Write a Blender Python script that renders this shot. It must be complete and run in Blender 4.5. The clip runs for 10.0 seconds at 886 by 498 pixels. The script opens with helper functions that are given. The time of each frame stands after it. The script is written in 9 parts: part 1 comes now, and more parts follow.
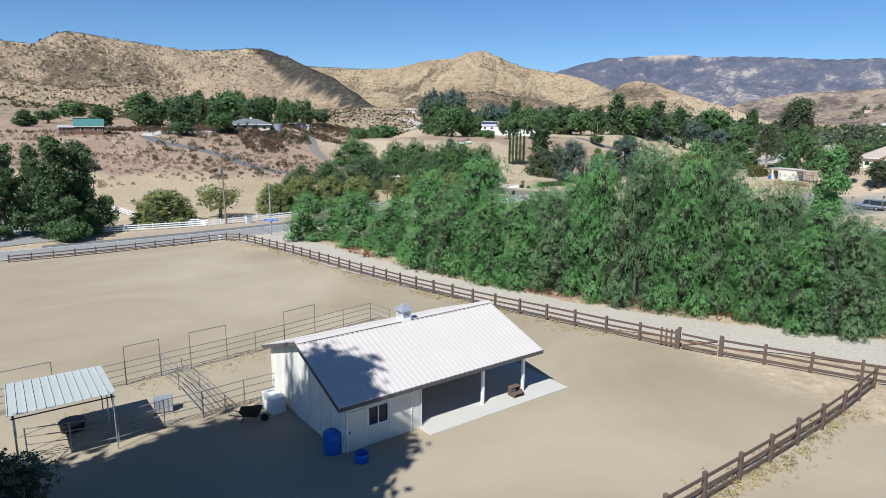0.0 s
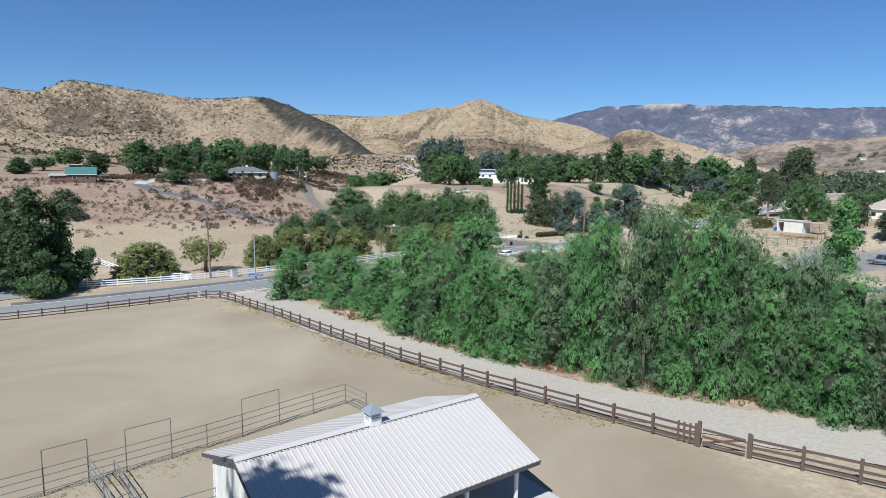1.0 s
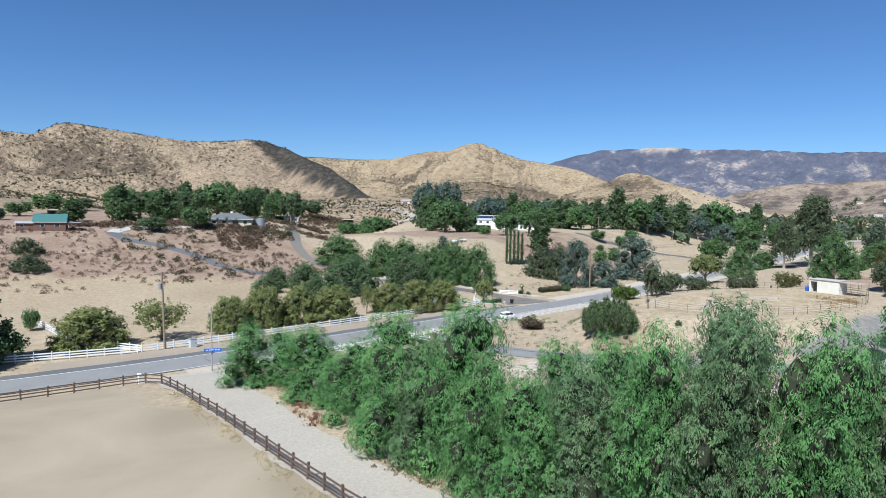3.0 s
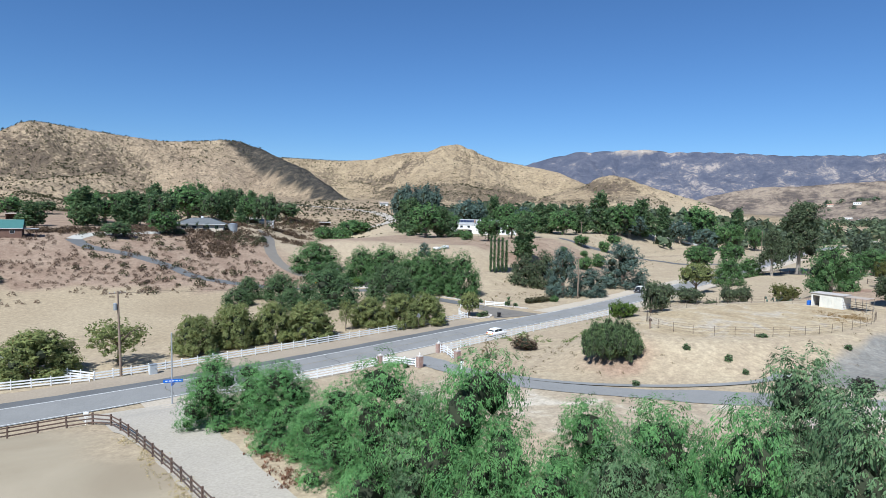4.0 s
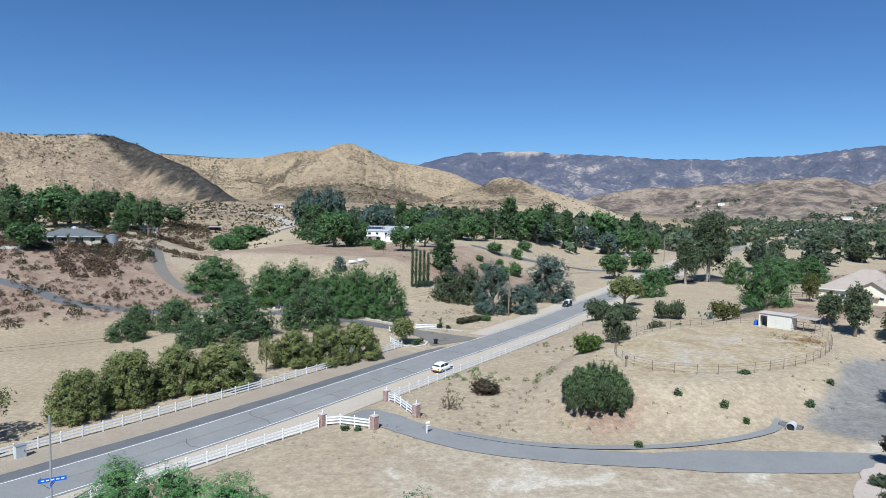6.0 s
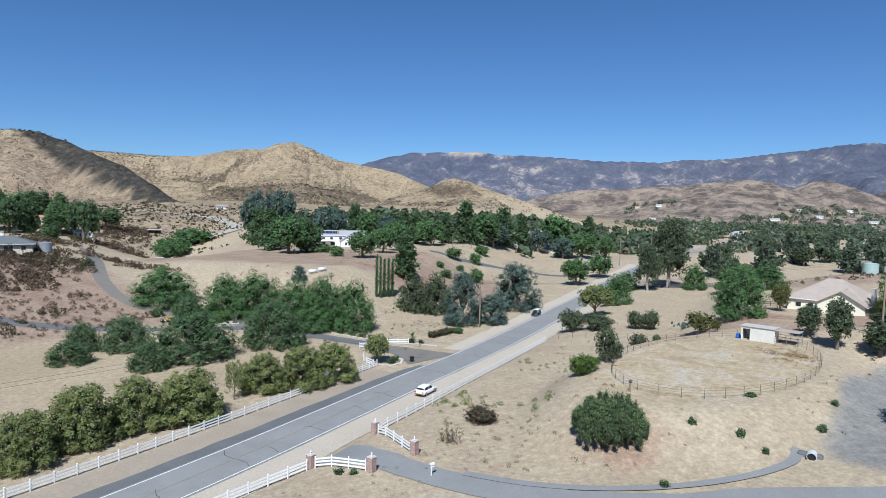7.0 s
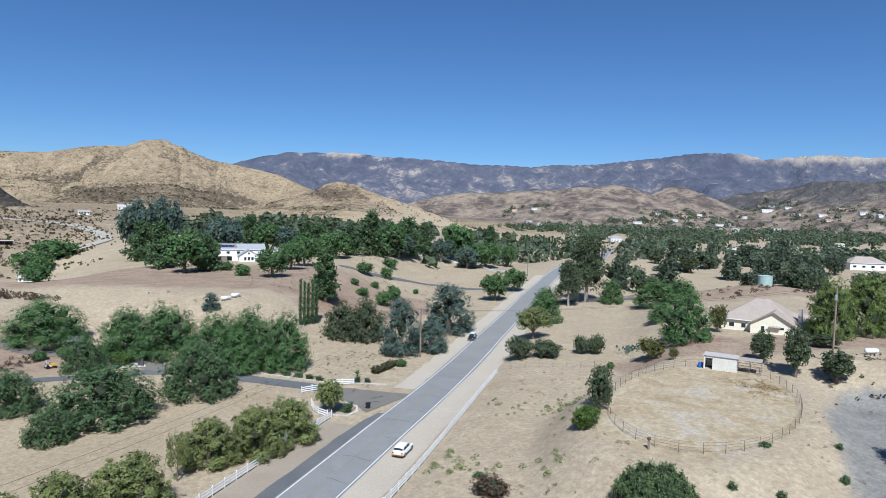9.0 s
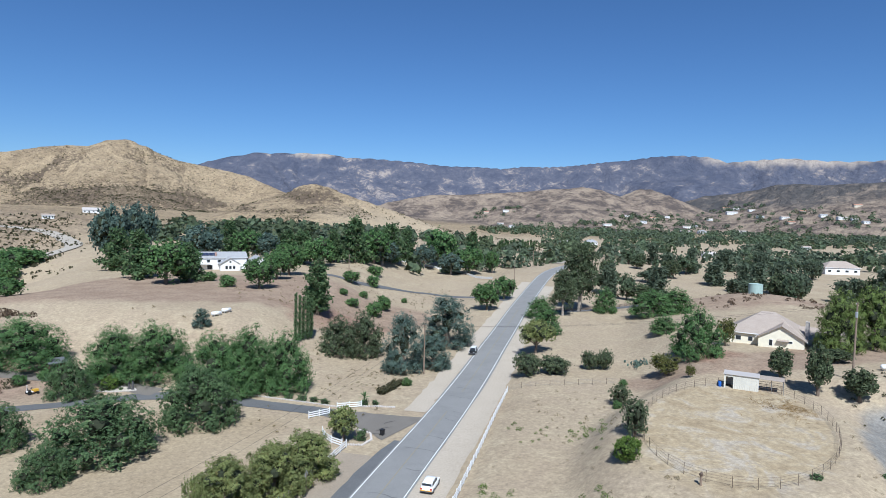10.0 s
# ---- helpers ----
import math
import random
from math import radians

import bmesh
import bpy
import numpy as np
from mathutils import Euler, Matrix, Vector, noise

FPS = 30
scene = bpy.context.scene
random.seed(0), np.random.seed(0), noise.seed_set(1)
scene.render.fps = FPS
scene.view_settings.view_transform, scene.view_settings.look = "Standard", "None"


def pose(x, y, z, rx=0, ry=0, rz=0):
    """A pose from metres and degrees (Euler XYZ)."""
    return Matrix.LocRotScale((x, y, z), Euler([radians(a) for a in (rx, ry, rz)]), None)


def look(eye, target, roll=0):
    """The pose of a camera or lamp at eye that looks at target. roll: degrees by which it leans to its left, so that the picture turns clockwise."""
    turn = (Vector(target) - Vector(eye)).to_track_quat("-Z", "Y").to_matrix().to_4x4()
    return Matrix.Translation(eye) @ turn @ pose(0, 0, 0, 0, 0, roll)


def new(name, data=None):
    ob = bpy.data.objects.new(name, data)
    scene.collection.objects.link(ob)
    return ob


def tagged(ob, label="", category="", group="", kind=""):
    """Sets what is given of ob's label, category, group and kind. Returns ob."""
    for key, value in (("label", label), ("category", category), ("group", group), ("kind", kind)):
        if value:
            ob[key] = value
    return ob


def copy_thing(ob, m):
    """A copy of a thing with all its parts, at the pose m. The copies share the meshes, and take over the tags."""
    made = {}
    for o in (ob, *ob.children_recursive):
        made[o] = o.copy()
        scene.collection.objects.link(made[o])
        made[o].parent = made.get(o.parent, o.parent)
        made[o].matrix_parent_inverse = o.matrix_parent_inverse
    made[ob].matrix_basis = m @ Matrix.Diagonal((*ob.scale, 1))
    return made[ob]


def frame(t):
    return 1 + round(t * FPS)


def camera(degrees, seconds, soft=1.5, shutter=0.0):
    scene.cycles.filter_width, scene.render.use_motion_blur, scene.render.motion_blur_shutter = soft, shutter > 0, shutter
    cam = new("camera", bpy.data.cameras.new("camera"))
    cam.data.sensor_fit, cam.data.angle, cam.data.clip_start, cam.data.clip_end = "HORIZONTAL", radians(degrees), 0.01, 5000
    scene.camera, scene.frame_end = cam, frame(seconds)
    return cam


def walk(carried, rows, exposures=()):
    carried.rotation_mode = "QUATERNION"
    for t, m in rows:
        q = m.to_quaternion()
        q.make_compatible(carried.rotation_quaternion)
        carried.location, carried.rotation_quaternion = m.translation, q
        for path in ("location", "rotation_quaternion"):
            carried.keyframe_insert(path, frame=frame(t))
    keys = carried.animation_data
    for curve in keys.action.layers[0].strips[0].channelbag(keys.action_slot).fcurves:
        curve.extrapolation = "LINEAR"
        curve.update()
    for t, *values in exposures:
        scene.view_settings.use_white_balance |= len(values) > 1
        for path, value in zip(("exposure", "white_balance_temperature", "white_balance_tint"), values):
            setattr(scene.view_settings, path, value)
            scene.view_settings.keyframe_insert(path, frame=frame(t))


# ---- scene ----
cam = camera(71.10, 10.0, 0.7)
walk(cam, [
    (0.0, pose(3.493, -11.689, 20.732, 78.044, -0.572, 2.421)),
    (0.5, pose(3.978, -8.973, 21.230, 80.258, -0.618, 2.411)),
    (1.0, pose(4.332, -5.883, 21.684, 82.187, -0.667, 2.408)),
    (1.5, pose(4.508, -2.330, 22.063, 83.726, -0.794, 2.406)),
    (2.0, pose(4.708, 1.546, 22.537, 85.002, -0.757, 2.418)),
    (2.5, pose(4.876, 5.808, 23.073, 85.834, -0.761, 2.370)),
    (4.0, pose(2.675, 19.205, 25.498, 86.142, -1.012, 0.091)),
    (4.5, pose(1.121, 23.151, 26.331, 86.184, -0.957, -2.252)),
    (5.0, pose(-0.927, 27.161, 27.171, 86.204, -1.024, -4.629)),
    (5.5, pose(-3.207, 31.090, 28.156, 86.200, -1.040, -7.196)),
    (7.0, pose(-11.356, 43.431, 31.256, 86.293, -1.272, -15.125)),
    (7.5, pose(-14.262, 47.527, 32.350, 86.405, -1.410, -17.766)),
    (8.0, pose(-17.172, 51.733, 33.550, 86.520, -1.467, -21.532)),
    (8.5, pose(-20.136, 55.938, 34.895, 86.583, -1.495, -24.523)),
    (9.0, pose(-22.853, 60.307, 36.236, 86.646, -1.484, -26.452)),
    (9.5, pose(-25.668, 64.799, 37.533, 86.697, -1.540, -27.919)),
    (10.0, pose(-28.257, 69.293, 38.811, 86.815, -1.530, -29.310)),
], exposures=[(0.0, 0.53, 5850, 7), (1.4, 0.37, 5600, 7), (2.5, 0.53, 5650, 7), (4.0, 0.50, 5600, 6), (5.0, 0.41, 5550, 6), (8.0, 0.33, 5500, 7), (10.0, 0.33, 5500, 7)])

# ---- sky and sun ----
SUN_FROM, SUN_UP = radians(205), radians(50)
world = bpy.data.worlds.new("world")
scene.world = world
world.use_nodes = True
wn, wl = world.node_tree.nodes, world.node_tree.links
sky = wn.new("ShaderNodeTexSky")
sky.sky_type = "NISHITA"
sky.sun_disc = False
sky.sun_elevation, sky.sun_rotation = SUN_UP, SUN_FROM
sky.altitude, sky.air_density, sky.dust_density, sky.ozone_density = 1200, 1.0, 0.0, 9.0
wl.new(sky.outputs[0], wn["Background"].inputs[0])
wn["Background"].inputs[1].default_value = 0.07
sun = new("sun", bpy.data.lights.new("sun", "SUN"))
sun.data.energy, sun.data.angle, sun.data.color = 4.8, radians(0.53), (1.0, 0.95, 0.87)
sun.matrix_world = look((math.sin(SUN_FROM) * 100, math.cos(SUN_FROM) * 100, math.tan(SUN_UP) * 100), (0, 0, 0))

# ---- materials ----
def material(name, rough=0.9, metal=0.0):
    m = bpy.data.materials.new(name)
    m.use_nodes = True
    b = m.node_tree.nodes["Principled BSDF"]
    b.inputs["Roughness"].default_value, b.inputs["Metallic"].default_value = rough, metal
    b.inputs["Specular IOR Level"].default_value = 0.25
    return m, m.node_tree.nodes, m.node_tree.links, b


def noise_node(n, l, scale, detail=3.0, rough=0.55, stretch=None, coords="Object", warp=0.0):
    """A noise in metres: scale is the size of its patches."""
    tc = n.new("ShaderNodeTexCoord")
    out = tc.outputs[coords]
    if stretch:
        mp = n.new("ShaderNodeMapping")
        mp.inputs["Scale"].default_value = stretch
        l.new(out, mp.inputs[0])
        out = mp.outputs[0]
    t = n.new("ShaderNodeTexNoise")
    t.inputs["Scale"].default_value, t.inputs["Detail"].default_value, t.inputs["Roughness"].default_value = 1.0 / scale, detail, rough
    t.inputs["Distortion"].default_value = warp
    l.new(out, t.inputs["Vector"])
    return t.outputs["Fac"]


def stops(n, l, fac, *points):
    """A colour ramp of (position, colour) points."""
    r = n.new("ShaderNodeValToRGB")
    e = r.color_ramp.elements
    while len(e) < len(points):
        e.new(0.5)
    for k, (at, c) in zip(e, points):
        k.position, k.color = at, (*c, 1)
    l.new(fac, r.inputs[0])
    return r.outputs[0]


def blend(n, l, fac, a, b, mode="MIX"):
    m = n.new("ShaderNodeMix")
    m.data_type, m.blend_type = "RGBA", mode
    for socket, v in ((m.inputs[0], fac), (m.inputs[6], a), (m.inputs[7], b)):
        if isinstance(v, (int, float)):
            socket.default_value = v
        elif isinstance(v, tuple):
            socket.default_value = (*v, 1)
        else:
            l.new(v, socket)
    return m.outputs[2]


def relief(n, l, b, fac, strength, distance):
    k = n.new("ShaderNodeBump")
    k.inputs["Strength"].default_value, k.inputs["Distance"].default_value = strength, distance
    l.new(fac, k.inputs["Height"])
    l.new(k.outputs[0], b.inputs["Normal"])


def mottled(name, dark, light, patch, grain, rough=0.9, bump=0.3, depth=0.03, metal=0.0, coords="Object", tint=None, stretch=None, fleck=(0.72, 1.2)):
    """A surface whose colour varies in patches and in grain."""
    m, n, l, b = material(name, rough, metal)
    big = noise_node(n, l, patch, 4, 0.6, stretch, coords, 0.4)
    small = noise_node(n, l, grain, 3, 0.6, stretch, coords)
    c = stops(n, l, big, (0.3, dark), (0.7, light))
    c = blend(n, l, 0.5, c, stops(n, l, small, (0.3, tuple(v * fleck[0] for v in light)), (0.7, tuple(min(1, v * fleck[1]) for v in light))))
    if tint:
        info = n.new("ShaderNodeObjectInfo")
        c = blend(n, l, info.outputs["Random"], c, blend(n, l, 0.6, c, tint))
    l.new(c, b.inputs["Base Color"])
    relief(n, l, b, small, bump, depth)
    return m


def plain(name, colour, rough=0.6, metal=0.0, grain=0.3, spread=0.18):
    """Paint, metal or plastic, slightly uneven."""
    return mottled(name, tuple(v * (1 - spread) for v in colour), tuple(min(1.0, v * (1 + 0.4 * spread)) for v in colour), grain * 4, grain * 0.3, rough, 0.08, 0.01, metal, fleck=(1 - 0.5 * spread, 1 + 0.3 * spread))


def leafy(name, dark, light, dry=(0.16, 0.12, 0.06), dryness=0.06, rough=0.8):
    """Foliage: each leaf spray has its own green, each plant its own cast."""
    m, n, l, b = material(name, rough)
    b.inputs["Specular IOR Level"].default_value = 0.12
    geo, info = n.new("ShaderNodeNewGeometry"), n.new("ShaderNodeObjectInfo")
    c = stops(n, l, geo.outputs["Random Per Island"], (0.0, dark), (1.0 - dryness * 2, light), (1.0 - dryness, light), (1.0, dry))
    c = blend(n, l, info.outputs["Random"], c, blend(n, l, 0.35, c, tuple(v * 0.6 for v in light)))
    big = noise_node(n, l, 1.6, 2)
    c = blend(n, l, 1.0, c, stops(n, l, big, (0.3, (0.7, 0.72, 0.7)), (0.7, (1.15, 1.12, 1.0))), "MULTIPLY")
    l.new(c, b.inputs["Base Color"])
    mix, tr = n.new("ShaderNodeMixShader"), n.new("ShaderNodeBsdfTranslucent")
    l.new(c, tr.inputs[0])
    mix.inputs[0].default_value = 0.42
    l.new(b.outputs[0], mix.inputs[1])
    l.new(tr.outputs[0], mix.inputs[2])
    l.new(mix.outputs[0], n["Material Output"].inputs[0])
    return m


def ground_material():
    m, n, l, b = material("dry_ground", 0.95)
    b.inputs["Specular IOR Level"].default_value = 0.1
    big = noise_node(n, l, 45, 5, 0.6, None, "Object", 0.6)
    mid = noise_node(n, l, 7, 4, 0.65, None, "Object", 0.5)
    fine = noise_node(n, l, 0.9, 4, 0.7)
    soil = stops(n, l, big, (0.32, (0.375, 0.304, 0.217)), (0.7, (0.435, 0.36, 0.268)))
    straw = stops(n, l, mid, (0.35, (0.395, 0.323, 0.222)), (0.68, (0.455, 0.382, 0.276)))
    near = blend(n, l, stops(n, l, mid, (0.38, (0, 0, 0)), (0.62, (1, 1, 1))), soil, straw)
    at, at2 = n.new("ShaderNodeAttribute"), n.new("ShaderNodeAttribute")
    at.attribute_name, at2.attribute_name = "cover", "soil"
    sep, sep2 = n.new("ShaderNodeSeparateColor"), n.new("ShaderNodeSeparateColor")
    l.new(at.outputs["Color"], sep.inputs[0])
    l.new(at2.outputs["Color"], sep2.inputs[0])
    # pinkish bare earth on the left hillside, red leaf litter under some trees
    near = blend(n, l, sep2.outputs[0], near, stops(n, l, mid, (0.35, (0.26, 0.185, 0.14)), (0.66, (0.36, 0.275, 0.21))))
    near = blend(n, l, sep2.outputs[1], near, stops(n, l, fine, (0.35, (0.20, 0.10, 0.075)), (0.66, (0.33, 0.20, 0.155))))
    near = blend(n, l, sep2.outputs[2], near, stops(n, l, noise_node(n, l, 8, 5, 0.7, None, "Object", 1.0), (0.36, (0.36, 0.285, 0.185)), (0.52, (0.45, 0.37, 0.25)), (0.62, (0.46, 0.405, 0.33))))
    # sandy lot, pale bare yard and dusty grey court
    at3, sep3 = n.new("ShaderNodeAttribute"), n.new("ShaderNodeSeparateColor")
    at3.attribute_name = "bare"
    l.new(at3.outputs["Color"], sep3.inputs[0])
    near = blend(n, l, sep3.outputs[2], near, stops(n, l, big, (0.35, (0.36, 0.29, 0.20)), (0.65, (0.43, 0.355, 0.25))))
    near = blend(n, l, sep3.outputs[0], near, stops(n, l, noise_node(n, l, 9, 4, 0.6, None, "Object", 0.8), (0.40, (0.39, 0.32, 0.235)), (0.55, (0.45, 0.385, 0.295)), (0.63, (0.56, 0.505, 0.42))))
    near = blend(n, l, sep3.outputs[1], near, stops(n, l, mid, (0.35, (0.22, 0.215, 0.205)), (0.65, (0.29, 0.28, 0.262))))
    near = blend(n, l, 1.0, near, stops(n, l, fine, (0.3, (0.74, 0.72, 0.70)), (0.7, (1.14, 1.12, 1.08))), "MULTIPLY")
    grit = noise_node(n, l, 0.38, 4, 0.75)
    near = blend(n, l, 1.0, near, stops(n, l, grit, (0.32, (0.80, 0.79, 0.78)), (0.68, (1.13, 1.12, 1.10))), "MULTIPLY")
    speck = noise_node(n, l, 1.7, 6, 0.82)
    near = blend(n, l, stops(n, l, speck, (0.54, (0, 0, 0)), (0.65, (0.42, 0.42, 0.42))), near, (0.27, 0.215, 0.155))
    # smooth riding sand of the paddock
    near = blend(n, l, at3.outputs["Alpha"], near, stops(n, l, noise_node(n, l, 18, 5, 0.55, None, "Object", 0.6), (0.34, (0.28, 0.226, 0.157)), (0.52, (0.335, 0.279, 0.198)), (0.68, (0.375, 0.313, 0.226))))
    # hills: straw grass broken by dark scrub, thickest in the gullies
    at4, sep4 = n.new("ShaderNodeAttribute"), n.new("ShaderNodeSeparateColor")
    at4.attribute_name = "hills"
    l.new(at4.outputs["Color"], sep4.inputs[0])
    scrub = noise_node(n, l, 7, 6, 0.8, None, "Object", 0.3)
    patchy = noise_node(n, l, 38, 6, 0.72, None, "Object", 1.0)
    wide = noise_node(n, l, 170, 4, 0.6, None, "Object", 0.8)
    golden = stops(n, l, wide, (0.34, (0.395, 0.306, 0.197)), (0.66, (0.515, 0.403, 0.262)))
    drab = stops(n, l, wide, (0.34, (0.375, 0.285, 0.20)), (0.66, (0.51, 0.40, 0.268)))
    hill = blend(n, l, sep4.outputs[1], golden, drab)
    hill = blend(n, l, stops(n, l, patchy, (0.50, (0, 0, 0)), (0.66, (0.5, 0.5, 0.5))), hill, (0.20, 0.148, 0.105))
    hill = blend(n, l, 1.0, hill, stops(n, l, noise_node(n, l, 3.2, 6, 0.85), (0.36, (0.60, 0.58, 0.56)), (0.64, (1.24, 1.23, 1.20))), "MULTIPLY")
    brush = stops(n, l, wide, (0.35, (0.115, 0.086, 0.066)), (0.7, (0.17, 0.13, 0.092)))
    gorge = n.new("ShaderNodeMath")
    gorge.operation = "MULTIPLY_ADD"
    l.new(sep4.outputs[0], gorge.inputs[0])
    gorge.inputs[1].default_value = 0.26
    l.new(scrub, gorge.inputs[2])
    hill = blend(n, l, stops(n, l, gorge.outputs[0], (0.54, (0, 0, 0)), (0.61, (0.8, 0.8, 0.8))), hill, brush)
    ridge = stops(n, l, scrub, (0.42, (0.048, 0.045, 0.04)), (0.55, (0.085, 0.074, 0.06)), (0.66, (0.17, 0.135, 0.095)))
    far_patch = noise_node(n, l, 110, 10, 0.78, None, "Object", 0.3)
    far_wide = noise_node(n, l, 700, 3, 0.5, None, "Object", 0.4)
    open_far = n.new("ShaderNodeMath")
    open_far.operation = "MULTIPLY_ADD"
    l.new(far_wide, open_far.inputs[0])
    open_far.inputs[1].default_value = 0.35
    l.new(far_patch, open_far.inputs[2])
    # blue-grey cast in these colours stands in for haze over the far range
    burnt_haze = stops(n, l, open_far.outputs[0], (0.58, (0.085, 0.094, 0.132)), (0.72, (0.128, 0.131, 0.165)), (0.765, (0.24, 0.215, 0.215)), (0.80, (0.36, 0.31, 0.28)))
    burnt_haze = blend(n, l, sep4.outputs[2], burnt_haze, stops(n, l, far_patch, (0.36, (0.22, 0.19, 0.18)), (0.5, (0.44, 0.375, 0.315))))
    c = blend(n, l, sep.outputs[0], near, hill)
    foot = stops(n, l, noise_node(n, l, 70, 9, 0.8, None, "Object", 0.3), (0.43, (0.12, 0.098, 0.086)), (0.49, (0.23, 0.18, 0.142)), (0.58, (0.36, 0.285, 0.212)))
    chaparral = stops(n, l, noise_node(n, l, 70, 9, 0.8, None, "Object", 0.3), (0.40, (0.075, 0.074, 0.076)), (0.53, (0.125, 0.112, 0.104)), (0.62, (0.29, 0.23, 0.18)))
    c = blend(n, l, at2.outputs["Alpha"], c, blend(n, l, at4.outputs["Alpha"], foot, chaparral))
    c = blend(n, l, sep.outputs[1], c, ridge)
    c = blend(n, l, sep.outputs[2], c, burnt_haze)
    l.new(c, b.inputs["Base Color"])
    relief(n, l, b, fine, 0.35, 0.06)
    # broken ground on the hillsides
    rugged = n.new("ShaderNodeMath")
    rugged.operation = "MULTIPLY"
    l.new(noise_node(n, l, 26, 7, 0.66, None, "Object", 0.5), rugged.inputs[0])
    l.new(sep.outputs[0], rugged.inputs[1])
    k = n.new("ShaderNodeBump")
    k.inputs["Strength"].default_value, k.inputs["Distance"].default_value = 0.85, 24.0
    l.new(rugged.outputs[0], k.inputs["Height"])
    l.new(b.inputs["Normal"].links[0].from_socket, k.inputs["Normal"])
    l.new(k.outputs[0], b.inputs["Normal"])
    return m


GROUND = ground_material()
ASPHALT = mottled("worn_asphalt", (0.19, 0.185, 0.177), (0.265, 0.258, 0.246), 5, 0.15, 0.85, 0.2, 0.01)
ASPHALT_DUSTY = mottled("dusty_asphalt", (0.155, 0.137, 0.116), (0.2, 0.179, 0.154), 5, 0.15, 0.88, 0.2, 0.01)
ASPHALT_NEW = mottled("dark_asphalt", (0.098, 0.098, 0.10), (0.15, 0.15, 0.15), 6, 0.2, 0.85, 0.2, 0.01)
GRAVEL = mottled("pale_gravel", (0.35, 0.308, 0.252), (0.425, 0.378, 0.315), 9, 0.25, 0.97, 0.15, 0.008)
SHOULDER = mottled("dusty_shoulder", (0.41, 0.345, 0.267), (0.48, 0.412, 0.327), 8, 0.3, 0.97, 0.3, 0.02)
LINE_WHITE = plain("line_paint", (0.72, 0.72, 0.70), 0.7)
VERGE = mottled("brown_verge", (0.27, 0.215, 0.16), (0.35, 0.29, 0.22), 5, 0.3, 0.97, 0.3, 0.02)


# ---- the lie of the land ----
ROAD_O, ROAD_D, ROAD_N = (-7.2, 133.0), (0.69, 0.7238), (-0.7238, 0.69)


def ramp(a, b, v):
    """0 below a, 1 above b, smooth between."""
    k = np.clip((v - a) / (b - a), 0.0, 1.0)
    return k * k * (3 - 2 * k)


def to_road(x, y):
    """Metres along the road and to its far side."""
    dx, dy = x - ROAD_O[0], y - ROAD_O[1]
    s, q = dx * ROAD_D[0] + dy * ROAD_D[1], dx * ROAD_N[0] + dy * ROAD_N[1]
    return s, q - bend(s)


def bend(s):
    return 0.0013 * np.minimum(s, 0.0) ** 2 + 2.8 * ramp(40, 210, s) - 0.0004 * np.clip(s - 230, 0.0, 160) ** 2 - 0.0012 * np.clip(s - 300, 0.0, 90) ** 2


def from_road(s, q):
    q = q + bend(s)
    return ROAD_O[0] + s * ROAD_D[0] + q * ROAD_N[0], ROAD_O[1] + s * ROAD_D[1] + q * ROAD_N[1]


def lattice(i, j, seed):
    h = np.sin(i * 127.1 + j * 311.7 + seed * 74.7) * 43758.5453
    return h - np.floor(h)


def value_noise(x, y, seed=0):
    """Smooth noise, 0 to 1, with cells of one unit."""
    i, j = np.floor(x), np.floor(y)
    u, v = x - i, y - j
    u, v = u * u * (3 - 2 * u), v * v * (3 - 2 * v)
    a, b = lattice(i, j, seed), lattice(i + 1, j, seed)
    c, d = lattice(i, j + 1, seed), lattice(i + 1, j + 1, seed)
    return a + (b - a) * u + (c - a) * v + (a - b - c + d) * u * v


def ridge_height(x, y, crest, slope, rough, wave, seed):
    """A range of hills that falls away from its crest line on both sides, cut by gullies that run down from it. Heights, and how deep in a gully each place lies."""
    best, deep = np.full(x.shape, -1e3), np.zeros(x.shape)
    u0 = 0.0
    for (ax, ay, az), (bx, by, bz) in zip(crest, crest[1:]):
        lx, ly = bx - ax, by - ay
        length, reach = math.hypot(lx, ly), 1.25 * max(az, bz) / slope + 40
        at = np.nonzero((x > min(ax, bx) - reach) & (x < max(ax, bx) + reach) & (y > min(ay, by) - reach) & (y < max(ay, by) + reach))[0]
        if len(at):
            px, py = x[at], y[at]
            k = np.clip(((px - ax) * lx + (py - ay) * ly) / length ** 2, 0, 1)
            dx, dy = px - ax - k * lx, py - ay - k * ly
            d = np.hypot(dx, dy)
            side = 37.0 * (lx * dy - ly * dx > 0)
            warp = 0.55 * wave * (value_noise(px / wave, py / wave, seed + 3) - 0.5)
            m = u0 + k * length + 0.35 * d * np.sin(side + seed) + warp
            f1 = np.abs(2 * value_noise(m / wave + side, d / (3.2 * wave) + 3, seed) - 1)
            f2 = np.abs(2 * value_noise(2.7 * (m + 0.3 * warp) / wave + side, d / (1.2 * wave) + 5, seed + 1) - 1)
            f3 = np.abs(2 * value_noise(px * 6.5 / wave + 0.3 * f2, py * 6.5 / wave, seed + 2) - 1)
            cut = ramp(6, 1.1 * wave, d) * (1 - f1) ** 1.3 + 0.42 * ramp(4, 0.5 * wave, d) * (1 - f2) ** 1.3 + 0.16 * ramp(3, 0.25 * wave, d) * (1 - f3)
            h = az + (bz - az) * k - slope * (np.sqrt(d * d + 100) - 10) - rough * cut
            win = h > best[at]
            best[at[win]] = h[win]
            deep[at[win]] = (0.6 * ramp(0.66, 0.97, 1 - f1) + 0.4 * ramp(0.74, 0.97, 1 - f2))[win] * ramp(0, 0.5 * wave, d)[win]
        u0 += length
    return best, deep


